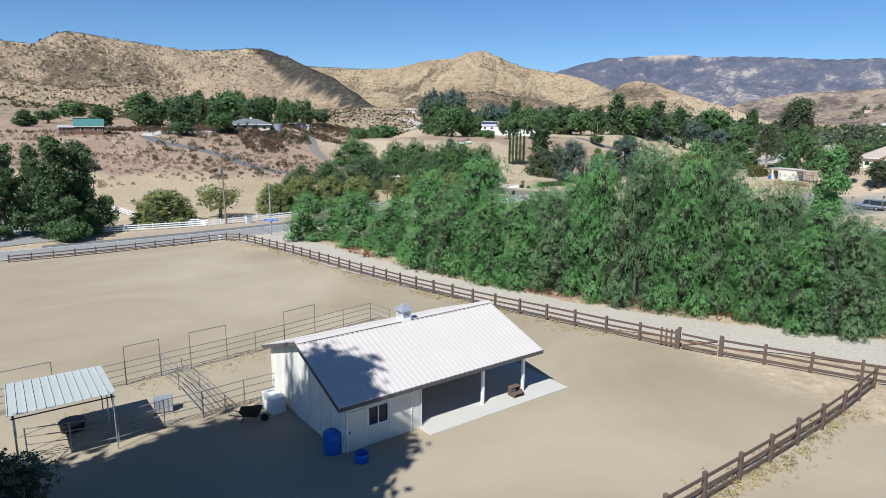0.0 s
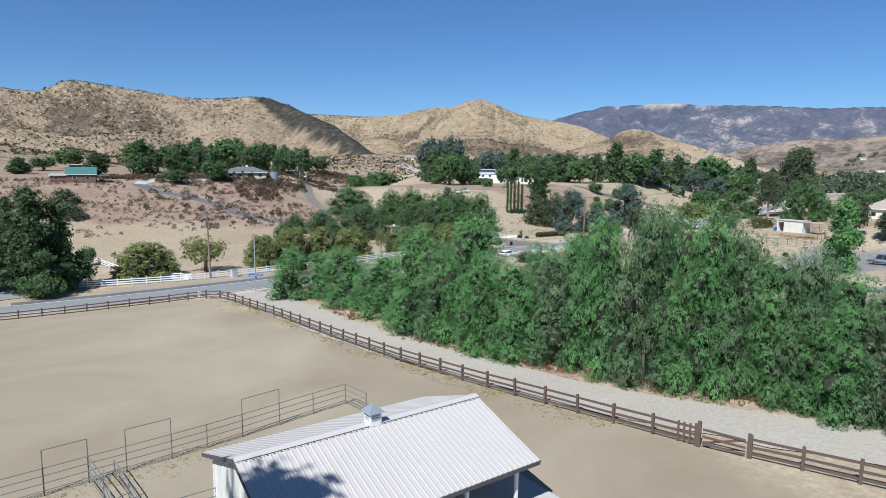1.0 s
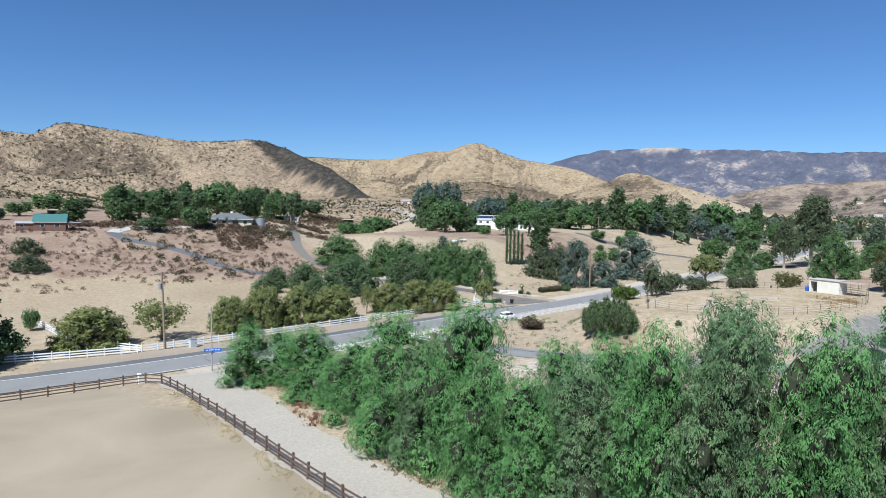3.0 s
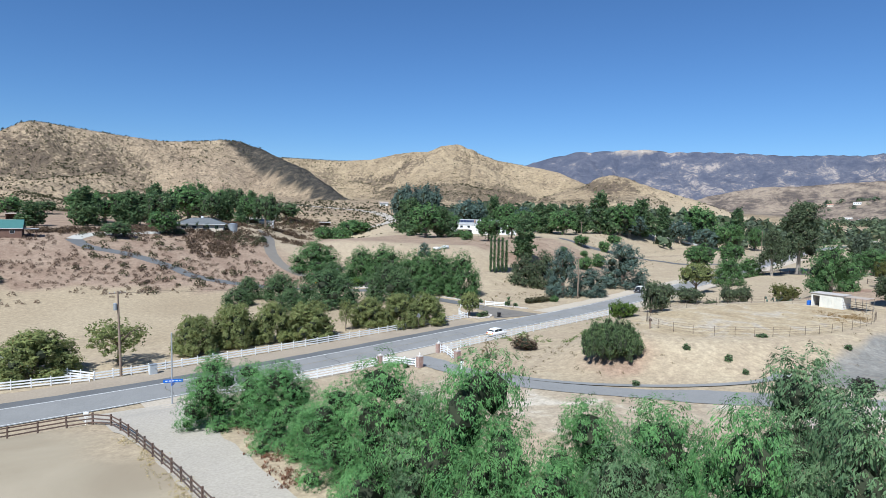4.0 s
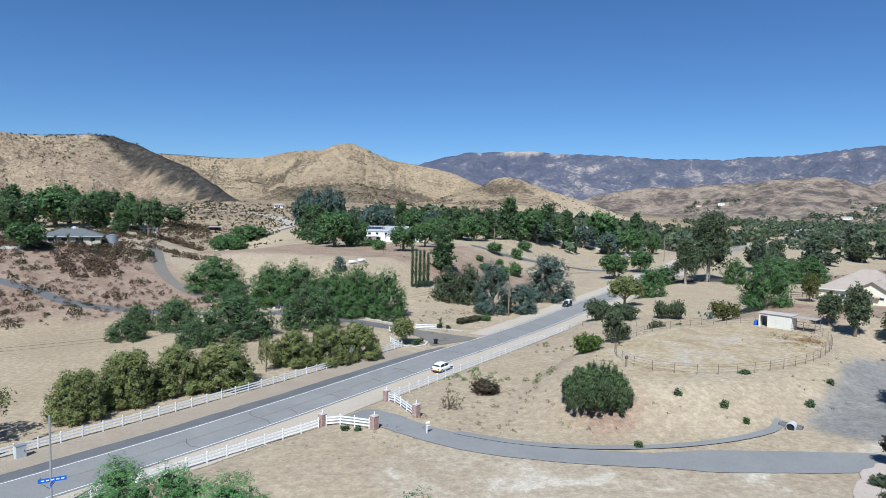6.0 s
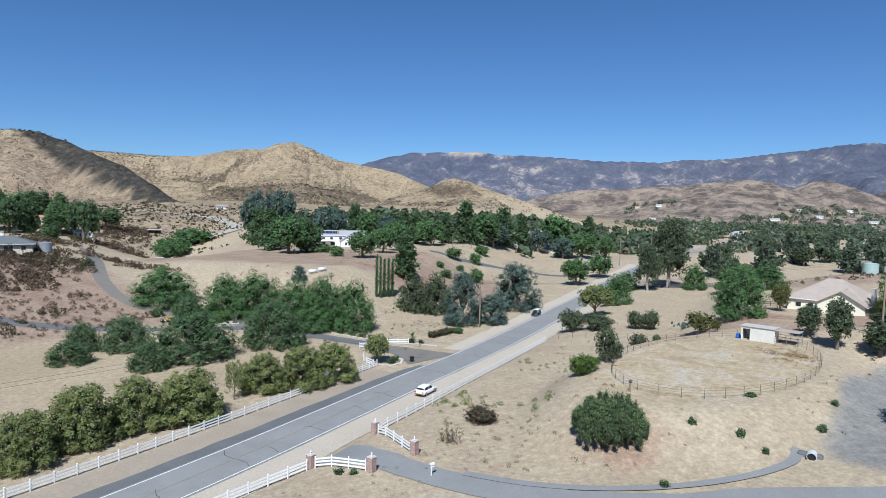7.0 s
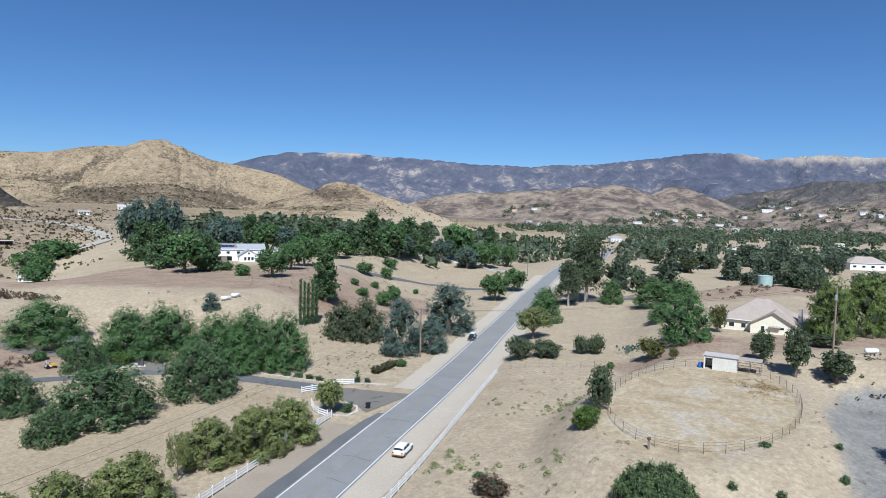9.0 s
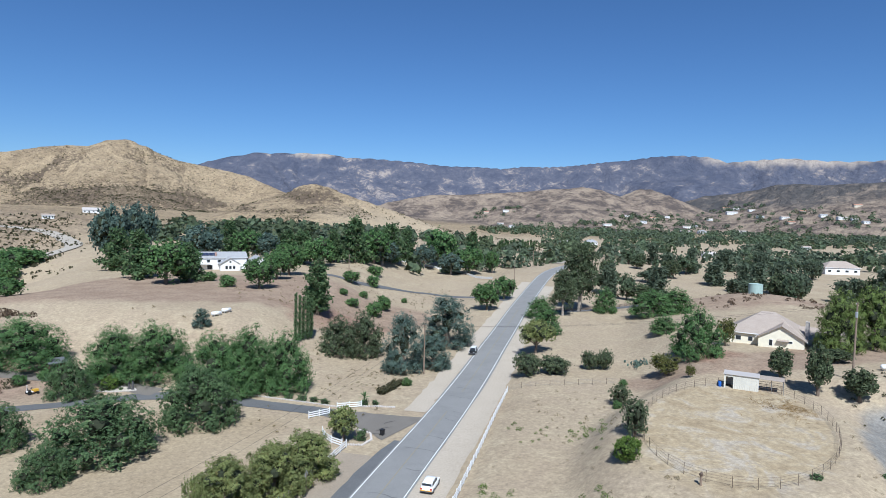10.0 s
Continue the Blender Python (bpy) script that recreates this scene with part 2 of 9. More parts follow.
# crest lines, slope, depth and spacing of the gullies, seed
HILL_LEFT = (((-673, 670, 86), (-639, 707, 107), (-602, 744, 111), (-579, 768, 109), (-551, 798, 107), (-542, 810, 117), (-533, 821, 125),
    (-525, 830, 127), (-510, 845, 125), (-458, 879, 118), (-401, 911, 112), (-359, 933, 115), (-330, 948, 119), (-312, 958, 119),
    (-284, 963, 111), (-240, 913, 93), (-195, 863, 76), (-153, 810, 53), (-118, 756, 35)), 0.34, 44, 130, 11)
HILL_MID = (((-599, 1466, 148), (-477, 1506, 140), (-398, 1525, 138), (-318, 1540, 136), (-249, 1549, 134), (-179, 1555, 139), (-116, 1557, 154),
    (-74, 1556, 160), (-39, 1553, 160), (0, 1550, 175), (31, 1546, 179), (61, 1541, 168), (100, 1535, 150), (134, 1528, 139), (181, 1520, 131),
    (231, 1515, 122), (256, 1476, 113), (292, 1422, 93), (315, 1370, 77), (347, 1314, 59)), 0.29, 48, 160, 21)
HILL_FRONT = (((183, 1067, 38), (214, 1053, 56), (233, 1041, 66), (248, 1030, 70), (258, 1020, 79), (269, 1010, 81), (283, 999, 77),
    (309, 982, 66), (335, 965, 56), (369, 943, 44)), 0.3, 13, 60, 31)
FOOT_TAN = (((790, 2111, 47), (886, 2084, 78), (963, 2061, 96), (1032, 2040, 109), (1135, 1995, 112), (1228, 1951, 121), (1335, 1891, 129),
    (1414, 1845, 141), (1476, 1809, 145), (1514, 1792, 152), (1567, 1761, 144), (1612, 1735, 127), (1656, 1708, 93)), 0.26, 34, 190, 51)
FOOT_MOUND = (((1692, 1814, 86), (1727, 1779, 132), (1755, 1750, 154), (1782, 1720, 154), (1822, 1675, 134), (1854, 1637, 112), (1892, 1591, 80)), 0.36, 26, 110, 61)
FOOT_DARK = (((1917, 1868, 79), (1997, 1742, 113), (2030, 1665, 138), (2070, 1573, 147), (2094, 1499, 161), (2115, 1426, 180), (2132, 1355, 179),
    (2154, 1271, 174), (2164, 1204, 178), (2182, 1115, 181), (2203, 1012, 179), (2230, 882, 163)), 0.3, 40, 230, 71)
RANGE_FAR = (((-77, 4369, 150), (386, 4341, 249), (622, 4302, 347), (749, 4272, 379), (885, 4236, 411), (1056, 4186, 416), (1211, 4133, 423),
    (1349, 4079, 422), (1441, 4037, 403), (1606, 3963, 402), (1810, 3861, 390), (2043, 3729, 366), (2234, 3604, 364), (2355, 3513, 355),
    (2456, 3430, 372), (2569, 3333, 370), (2690, 3222, 378), (2790, 3120, 397), (2935, 2968, 415), (3033, 2851, 436), (3125, 2733, 444),
    (3230, 2589, 432), (3290, 2495, 396), (3352, 2392, 407), (3449, 2229, 416), (3520, 2093, 399), (3576, 1972, 389), (3646, 1814, 390),
    (3743, 1570, 364), (3821, 1329, 328)), 0.3, 150, 420, 41)
PLATEAU = (60.0, 130.0, 30.0, 15.0, 0.535)   # the round pen's terrace: centre, half axes, turn


def pen_ring(x, y):
    """1 on the rim of the pen's terrace, less inside."""
    dx, dy = x - PLATEAU[0], y - PLATEAU[1]
    c, s = math.cos(PLATEAU[4]), math.sin(PLATEAU[4])
    return np.hypot((dx * c + dy * s) / PLATEAU[2], (dy * c - dx * s) / PLATEAU[3])


def road_z(s):
    return -0.95 - 1.8 * ramp(30, 110, s) + 5.0 * ramp(200, 430, s) - 0.3 * ramp(-5, -60, s)


def lowland(x, y):
    """Height of the ground short of the hills."""
    x, y = np.asarray(x, float), np.asarray(y, float)
    s, q = to_road(x, y)
    z = road_z(s)
    z = z + (2.2 * ramp(40, 130, s) + 2.4 * ramp(130, 240, s) + 1.6 * ramp(230, 300, s) - 2.0 * ramp(300, 430, s)) * ramp(46, 12, q) * ramp(75, 15, -q)
    near = np.maximum(-q - 10, 0)
    z = z + (1.5 * ramp(-7, -15, q) + 0.058 * np.minimum(near, 110)) * (1 - 0.55 * ramp(130, 300, s))
    left = ramp(86, 42, s + 0.05 * (q - 100))
    # left hillside with its house, and the knoll with the white house, a gully between
    z = z + 15.3 * ramp(76, 166, q + 7 * (value_noise(s / 40, q / 60, 5) - 0.5)) * left
    gully = np.exp(-(((s - 45 - 0.06 * q) / 24) ** 2))
    k = np.maximum(s - 100, 0)
    wob = 5 * (value_noise(s / 25, q / 25, 7) - 0.5)
    z = z + 11.5 * ramp(34, 74, q + wob - 0.16 * k) * ramp(40, 86, s + 0.1 * (70 - q)) * (1 - gully) * (1 - 0.5 * ramp(430, 600, s))
    z = z + 26 * ramp(150, 800, q) + 11 * ramp(60, 190, q) * gully * (1 - left) + 2.2 * ramp(18, 60, q) * ramp(40, 70, s)
    # pen terrace
    e = pen_ring(x, y)
    rim = ramp(1.6, 1.02, e)
    z = z * (1 - rim) + 6.6 * rim
    # terrace of the tiled house
    z = z + 5.8 * ramp(-36, -56, q) * ramp(58, 76, s) * ramp(200, 140, s) * (1 - rim)
    # tank mound behind the tiled house
    z = z + 9 * np.exp(-(((x - 198) / 34) ** 2 + ((y - 220) / 34) ** 2))
    z = z + 0.35 * (value_noise(x / 23, y / 23, 1) - 0.5) * ramp(8, 30, np.abs(q)) * (1 - rim)
    # gully floor that runs back to the left of the knoll
    for (ax, ay), (bx, by), wa, wb, fall in (((-52, 285), (-66, 345), 14, 24, 4.0), ((-66, 345), (-70, 430), 24, 30, 8.5), ((-70, 430), (-95, 560), 30, 45, 8.5)):
        lx, ly = bx - ax, by - ay
        k = np.clip(((x - ax) * lx + (y - ay) * ly) / (lx * lx + ly * ly), 0, 1)
        d = np.hypot(x - ax - k * lx, y - ay - k * ly) / (wa + (wb - wa) * k)
        z = np.minimum(z, z - fall * np.exp(-d * d) * ramp(280, 350, y) * ramp(640, 540, y))
    # bench that carries the winding drive above the gully
    for bx, by, r, up in ((-84, 306, 14, 3.0), (-98, 322, 18, 4.0)):
        z = z + up * np.exp(-(((x - bx) / r) ** 2 + ((y - by) / r) ** 2))
    return z


def hills(x, y, z):
    """The ground's height with the hills on it, and how deep in a gully each place lies."""
    shape = np.shape(x)
    x, y, z = (np.array(v, float).ravel() for v in (x, y, z))
    deep = np.zeros(len(x))
    for ridge in (HILL_LEFT, HILL_MID, HILL_FRONT, FOOT_TAN, FOOT_MOUND, FOOT_DARK, RANGE_FAR):
        h, g = ridge_height(x, y, *ridge)
        w = ramp(-14, 14, h - z)
        z = z * (1 - w) + np.maximum(h, z) * w
        deep = deep * (1 - w) + g * w
    return z.reshape(shape), deep.reshape(shape)


def land(x, y):
    """Height of the ground."""
    x, y = np.asarray(x, float), np.asarray(y, float)
    z = lowland(x, y)
    return hills(x, y, z)[0] if np.max(np.hypot(x, y)) > 430 else z

VINYL = plain("white_vinyl", (0.80, 0.80, 0.79), 0.45)
RAIL_WOOD = mottled("brown_stained_wood", (0.085, 0.055, 0.042), (0.15, 0.098, 0.075), 0.6, 0.05, 0.85, 0.4, 0.01, tint=(0.10, 0.08, 0.07))
POLE_WOOD = mottled("weathered_pole", (0.17, 0.125, 0.09), (0.29, 0.22, 0.165), 1.2, 0.06, 0.9, 0.4, 0.01)
PIPE = plain("galvanised_pipe", (0.30, 0.29, 0.28), 0.5, 0.6)
WALL_CREAM = plain("cream_siding", (0.66, 0.63, 0.545), 0.7)
ROOF_WHITE = plain("white_steel_roof", (0.50, 0.455, 0.42), 0.5, 0.0, 0.5, 0.06)
ROOF_PALE = plain("pale_galvanised_roof", (0.41, 0.425, 0.40), 0.5, 0.0, 0.5, 0.1)
TRIM_DARK = plain("dark_trim", (0.09, 0.085, 0.085), 0.6)
GREY_METAL = plain("grey_metal", (0.42, 0.44, 0.46), 0.4, 0.5)
CONCRETE = mottled("concrete", (0.43, 0.405, 0.36), (0.48, 0.455, 0.41), 1.5, 0.1, 0.9, 0.15, 0.003, fleck=(0.9, 1.06))
GLASS_DARK = plain("dark_glass", (0.03, 0.035, 0.04), 0.08)
BLACK = plain("black_plastic", (0.025, 0.025, 0.028), 0.5)
BLUE = plain("blue_plastic", (0.03, 0.12, 0.45), 0.4)
SIGN_BLUE = plain("blue_sign", (0.02, 0.13, 0.55), 0.4)
BRICK = mottled("brick", (0.24, 0.12, 0.09), (0.42, 0.27, 0.22), 0.4, 0.05, 0.9, 0.3, 0.01, tint=(0.5, 0.42, 0.38))
MORTAR = mottled("mortar", (0.45, 0.41, 0.37), (0.55, 0.5, 0.46), 0.5, 0.05, 0.95, 0.3, 0.01)
RUST = plain("rusty_steel", (0.135, 0.099, 0.077), 0.75, 0.2)
CAR_WHITE = plain("white_car_paint", (0.80, 0.80, 0.80), 0.25)
CAR_BLACK = plain("black_car_paint", (0.02, 0.02, 0.022), 0.2)
TYRE = plain("tyre_rubber", (0.02, 0.02, 0.02), 0.8)
RED_LAMP = plain("red_lamp", (0.45, 0.03, 0.02), 0.3)
ORANGE = plain("orange_reflection", (0.75, 0.42, 0.08), 0.5)
HEADLAMP = plain("headlamp", (0.75, 0.77, 0.8), 0.15)
ROOF_TILE = mottled("concrete_tile", (0.315, 0.255, 0.212), (0.405, 0.338, 0.285), 2.0, 0.2, 0.9, 0.3, 0.02)
ROOF_SHINGLE = mottled("grey_shingle", (0.27, 0.27, 0.28), (0.37, 0.37, 0.375), 2.0, 0.2, 0.9, 0.3, 0.02)
ROOF_DARK = mottled("dark_shingle", (0.105, 0.112, 0.118), (0.15, 0.157, 0.16), 2.0, 0.2, 0.9, 0.3, 0.02)
ROOF_GREEN = plain("green_steel_roof", (0.065, 0.165, 0.155), 0.55)
ROOF_RED = mottled("red_clay_tile", (0.33, 0.15, 0.10), (0.45, 0.24, 0.16), 2.0, 0.2, 0.9, 0.3, 0.02)
WALL_WHITE = plain("white_stucco", (0.78, 0.77, 0.75), 0.85)
WALL_TAN = plain("tan_stucco", (0.60, 0.52, 0.41), 0.85)
WALL_BROWN = mottled("brown_boards", (0.13, 0.075, 0.055), (0.20, 0.12, 0.09), 1.5, 0.1, 0.85, 0.3, 0.01)
SOLAR = plain("solar_glass", (0.03, 0.04, 0.08), 0.12)
BARK = mottled("bark", (0.10, 0.075, 0.055), (0.20, 0.155, 0.12), 0.8, 0.06, 0.95, 0.6, 0.03)
BARK_PALE = mottled("pale_bark", (0.25, 0.21, 0.17), (0.38, 0.33, 0.28), 1.0, 0.1, 0.95, 0.5, 0.02)
LEAF_PEPPER = leafy("pepper_leaf", (0.130, 0.284, 0.108), (0.218, 0.418, 0.158), (0.244, 0.192, 0.131), 0.05)
LEAF_PEPPER_GREY = leafy("pepper_leaf_grey", (0.137, 0.230, 0.118), (0.211, 0.327, 0.170), (0.235, 0.178, 0.138), 0.10)
LEAF_MULBERRY = leafy("mulberry_leaf", (0.178, 0.226, 0.086), (0.336, 0.369, 0.154), (0.213, 0.150, 0.069), 0.12)
LEAF_DARK = leafy("dark_leaf", (0.085, 0.154, 0.078), (0.188, 0.271, 0.130), (0.125, 0.106, 0.062), 0.03)
LEAF_HEDGE = leafy("green_leaf", (0.091, 0.183, 0.079), (0.183, 0.299, 0.117), (0.150, 0.125, 0.062), 0.03)
LEAF_PINE = leafy("pine_needle", (0.072, 0.136, 0.068), (0.171, 0.245, 0.116), (0.125, 0.106, 0.062), 0.04)
LEAF_BLUE = leafy("blue_gum_leaf", (0.101, 0.152, 0.137), (0.187, 0.258, 0.226), (0.15, 0.13, 0.10), 0.05)
LEAF_BRIGHT = leafy("bright_leaf", (0.074, 0.137, 0.028), (0.209, 0.305, 0.077), (0.17, 0.15, 0.06), 0.05)
LEAF_YELLOW = leafy("yellow_green_leaf", (0.10, 0.115, 0.03), (0.22, 0.225, 0.085), (0.24, 0.18, 0.08), 0.1)
LEAF_BROWN = leafy("brown_scrub", (0.083, 0.057, 0.042), (0.205, 0.145, 0.105), (0.2, 0.15, 0.09), 0.1)
LEAF_DRY = leafy("dry_shrub", (0.17, 0.135, 0.075), (0.33, 0.275, 0.165), (0.30, 0.24, 0.15), 0.2)
LEAF_SAGE = leafy("sage_scrub", (0.052, 0.052, 0.032), (0.138, 0.132, 0.078), (0.2, 0.16, 0.09), 0.1)
LEAF_MAUVE = leafy("mauve_scrub", (0.13, 0.088, 0.068), (0.225, 0.158, 0.125), (0.2, 0.15, 0.09), 0.1)
LEAF_JUNIPER = leafy("juniper_leaf", (0.086, 0.144, 0.067), (0.218, 0.287, 0.136), (0.125, 0.106, 0.062), 0.03)
LEAF_SUNNY = leafy("sunny_leaf", (0.15, 0.205, 0.06), (0.29, 0.375, 0.13), (0.2, 0.18, 0.08), 0.05)
STRAW = leafy("straw_tuft", (0.42, 0.335, 0.165), (0.62, 0.52, 0.30), (0.5, 0.4, 0.24), 0.2)
LEAF_OLIVE = leafy("olive_leaf", (0.082, 0.111, 0.066), (0.171, 0.213, 0.125), (0.19, 0.15, 0.09), 0.07)
# far foliage: both greens are paler and greyer in place of haze
LEAF_FAR = leafy("hazed_valley_leaf", (0.085, 0.122, 0.074), (0.195, 0.256, 0.165), (0.20, 0.17, 0.11), 0.06)
LEAF_FAR_DARK = leafy("hazed_dark_leaf", (0.075, 0.102, 0.07), (0.178, 0.22, 0.158), (0.18, 0.15, 0.10), 0.05)
# near black: shade between the leaves is put into the twigs' colour
TWIG_SHADE = mottled("shaded_twigs", (0.022, 0.027, 0.016), (0.040, 0.047, 0.026), 0.6, 0.15, 0.95, 0.5, 0.05)


def part(name, bm, mat, parent=None, label="", smooth=False):
    """Links a bmesh as one mesh object, under its thing or part."""
    me = bpy.data.meshes.new(name)
    bm.to_mesh(me)
    bm.free()
    me.materials.append(mat)
    if smooth:
        me.shade_smooth()
    ob = new(name, me)
    if parent is not None:
        ob.parent = parent
    if label:
        tagged(ob, label)
    return ob


def mesh_part(name, verts, faces, mat, parent=None, label="", smooth=False):
    me = bpy.data.meshes.new(name)
    me.from_pydata(verts, [], faces)
    me.materials.append(mat)
    if smooth:
        me.shade_smooth()
    ob = new(name, me)
    if parent is not None:
        ob.parent = parent
    if label:
        tagged(ob, label)
    return ob


def thing(name, m, label, category, group="", kind=""):
    ob = new(name)
    ob.matrix_world = m
    ob.empty_display_size = 0.3
    return tagged(ob, label, category, group, kind)


def axis(lo, hi, step, end_lo, end_hi, cap, fine_to, growth):
    """Grid lines: even from lo to hi, widening to cap, and ever wider past fine_to."""
    def out(start, end, limit, rate):
        v, d, found = start, step, []
        while v < end:
            d = min(d * 1.055, cap + rate * max(0.0, v - limit))
            v += d
            found.append(v)
        return found
    fine = np.arange(lo, hi + step / 2, step)
    low = [-v for v in reversed(out(-lo, -end_lo, 850, 0.12))] if end_lo < lo - 5 else []
    return np.array(low + list(fine) + out(hi, end_hi, fine_to, growth))


def patch(x, y, line, widths):
    """1 on a patch of ground that follows a line, fading at its ragged edge."""
    best = np.zeros(len(x))
    for (ax, ay), (bx, by), wa, wb in zip(line, line[1:], widths, widths[1:]):
        lx, ly = bx - ax, by - ay
        k = np.clip(((x - ax) * lx + (y - ay) * ly) / (lx * lx + ly * ly), 0, 1)
        d = np.hypot(x - ax - k * lx, y - ay - k * ly) / (wa + (wb - wa) * k)
        best = np.maximum(best, ramp(1.12, 0.86, d + 0.25 * (value_noise(x / 6, y / 6, 15) - 0.5)))
    return best


def build_ground():
    xs = axis(-120, 130, 1.8, -4900, 4900, 7.5, 500, 0.012)
    ys = np.concatenate(([-4900, -2500, -1200, -600, -300, -180, -110, -75], axis(-50, 270, 1.8, -52, 4900, 7.5, 1100, 0.012)))
    gx, gy = np.meshgrid(xs, ys)
    gz, deep = hills(gx, gy, lowland(gx, gy))
    nx, ny = len(xs), len(ys)
    verts = np.column_stack((gx.ravel(), gy.ravel(), gz.ravel()))
    i = (np.arange(ny - 1)[:, None] * nx + np.arange(nx - 1)[None, :]).ravel()
    faces = np.column_stack((i, i + 1, i + nx + 1, i + nx))
    me = bpy.data.meshes.new("ground")
    me.from_pydata(verts.tolist(), [], faces.tolist())
    me.shade_smooth()
    me.materials.append(GROUND)
    # what grows where: dry grass near, scrub on the hills, dark scrub on one ridge side, burned range far off in
    # haze-tinted colour
    x, y = verts[:, 0], verts[:, 1]
    s, q = to_road(x, y)
    hill = ramp(230, 420, q) + ramp(900, 1300, np.hypot(x, y))
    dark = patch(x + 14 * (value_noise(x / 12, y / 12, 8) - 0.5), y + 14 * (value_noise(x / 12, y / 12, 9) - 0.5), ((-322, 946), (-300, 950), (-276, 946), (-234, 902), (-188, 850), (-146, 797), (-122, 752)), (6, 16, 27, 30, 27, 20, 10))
    burnt_haze = ramp(2700, 3300, np.hypot(x, y) + 500 * (value_noise(x / 500, y / 500, 6) - 0.5))
    burnt_haze = np.clip(burnt_haze, 0, 1)
    cover = np.column_stack((np.clip(hill, 0, 1), np.clip(dark, 0, 1), burnt_haze, np.ones(len(x))))
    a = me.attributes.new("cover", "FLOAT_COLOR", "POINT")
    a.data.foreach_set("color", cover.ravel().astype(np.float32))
    pink = ramp(74, 92, q) * ramp(430, 330, q) * ramp(62, 44, s)
    pink = np.maximum(pink, 0.8 * patch(x, y, ((82, 164), (100, 154), (118, 148), (132, 140)), (8, 9, 8, 7)))
    pink = np.maximum(pink, 0.8 * patch(x, y, ((188, 226), (208, 214)), (24, 24)))
    pink = np.maximum(pink, 0.85 * patch(x, y, ((-36, 312), (0, 306), (30, 296), (62, 286)), (28, 40, 40, 26)))
    red = np.zeros(len(x))
    for rx, ry, rr in ((27.5, 107.0, 6.5), (45, 262, 16), (30, 256, 12), (98, 165, 9), (7, 54, 5), (14, 47, 5), (22, 42, 5)):
        red = np.maximum(red, ramp(rr, rr * 0.5, np.hypot(x - rx, y - ry) + 0.6 * rr * (value_noise(x / 4, y / 4, 12) - 0.5)) * 0.5)
    soil = np.column_stack((pink, red, ramp(0.98, 0.86, pen_ring(x, y) + 0.12 * (value_noise(x / 5, y / 5, 14) - 0.5)), ramp(1650, 2000, np.hypot(x, y) + 500 * (value_noise(x / 330, y / 330, 6) - 0.5)) * ramp(350, 700, x)))
    a = me.attributes.new("soil", "FLOAT_COLOR", "POINT")
    a.data.foreach_set("color", soil.ravel().astype(np.float32))
    out = np.hypot(x, y)
    brown = np.maximum(ramp(-60, -260, x), ramp(30, -60, x) * ramp(860, 700, y)) * ramp(1250, 1100, out)
    pale = ramp(3120, 3250, x) * ramp(-40, -14, verts[:, 2] - 408 + 40 * (value_noise(x / 120, y / 120, 19) - 0.5)) * ramp(2700, 2560, y)
    scar = patch(x, y, ((1190, 4120), (1300, 4080)), (75, 75)) * ramp(380, 396, verts[:, 2])
    scrubby = ramp(2250, 2420, out) * ramp(1880, 1960, x + 0.25 * (y - 1400)) * ramp(3000, 2800, out)
    a = me.attributes.new("hills", "FLOAT_COLOR", "POINT")
    a.data.foreach_set("color", np.column_stack((deep.ravel(), brown, np.maximum(pale, scar), scrubby)).ravel().astype(np.float32))
    yard = patch(x, y, ((6, 97), (18, 88), (30, 82), (44, 80), (60, 84), (72, 92)), (7, 9, 10, 10, 10, 9))
    court = patch(x, y, ((56, 98), (66, 104), (78, 112), (92, 119)), (5.5, 7, 7.5, 7))
    lot = patch(x, y, ((-150, 138), (-95, 150), (-70, 160), (-45, 172), (-22, 178), (-4, 182)), (25, 32, 37, 33, 20, 6))
    paddock = patch(x, y, ((-69.2, 70.3), (-48.7, 64.7), (-35.9, 55.1), (-23.2, 43.5), (-10.4, 32.3), (0.8, 21.9), (11.8, 14.8), (21.0, 7.3)), (9.7, 20.9, 22.9, 22.9, 21.2, 18.4, 14.3, 10.2))
    a = me.attributes.new("bare", "FLOAT_COLOR", "POINT")
    a.data.foreach_set("color", np.column_stack((yard, court, lot, paddock)).ravel().astype(np.float32))
    tagged(new("ground", me), "dry tan earth with straw grass rising to scrub hills", "ground", kind="structure")


build_ground()


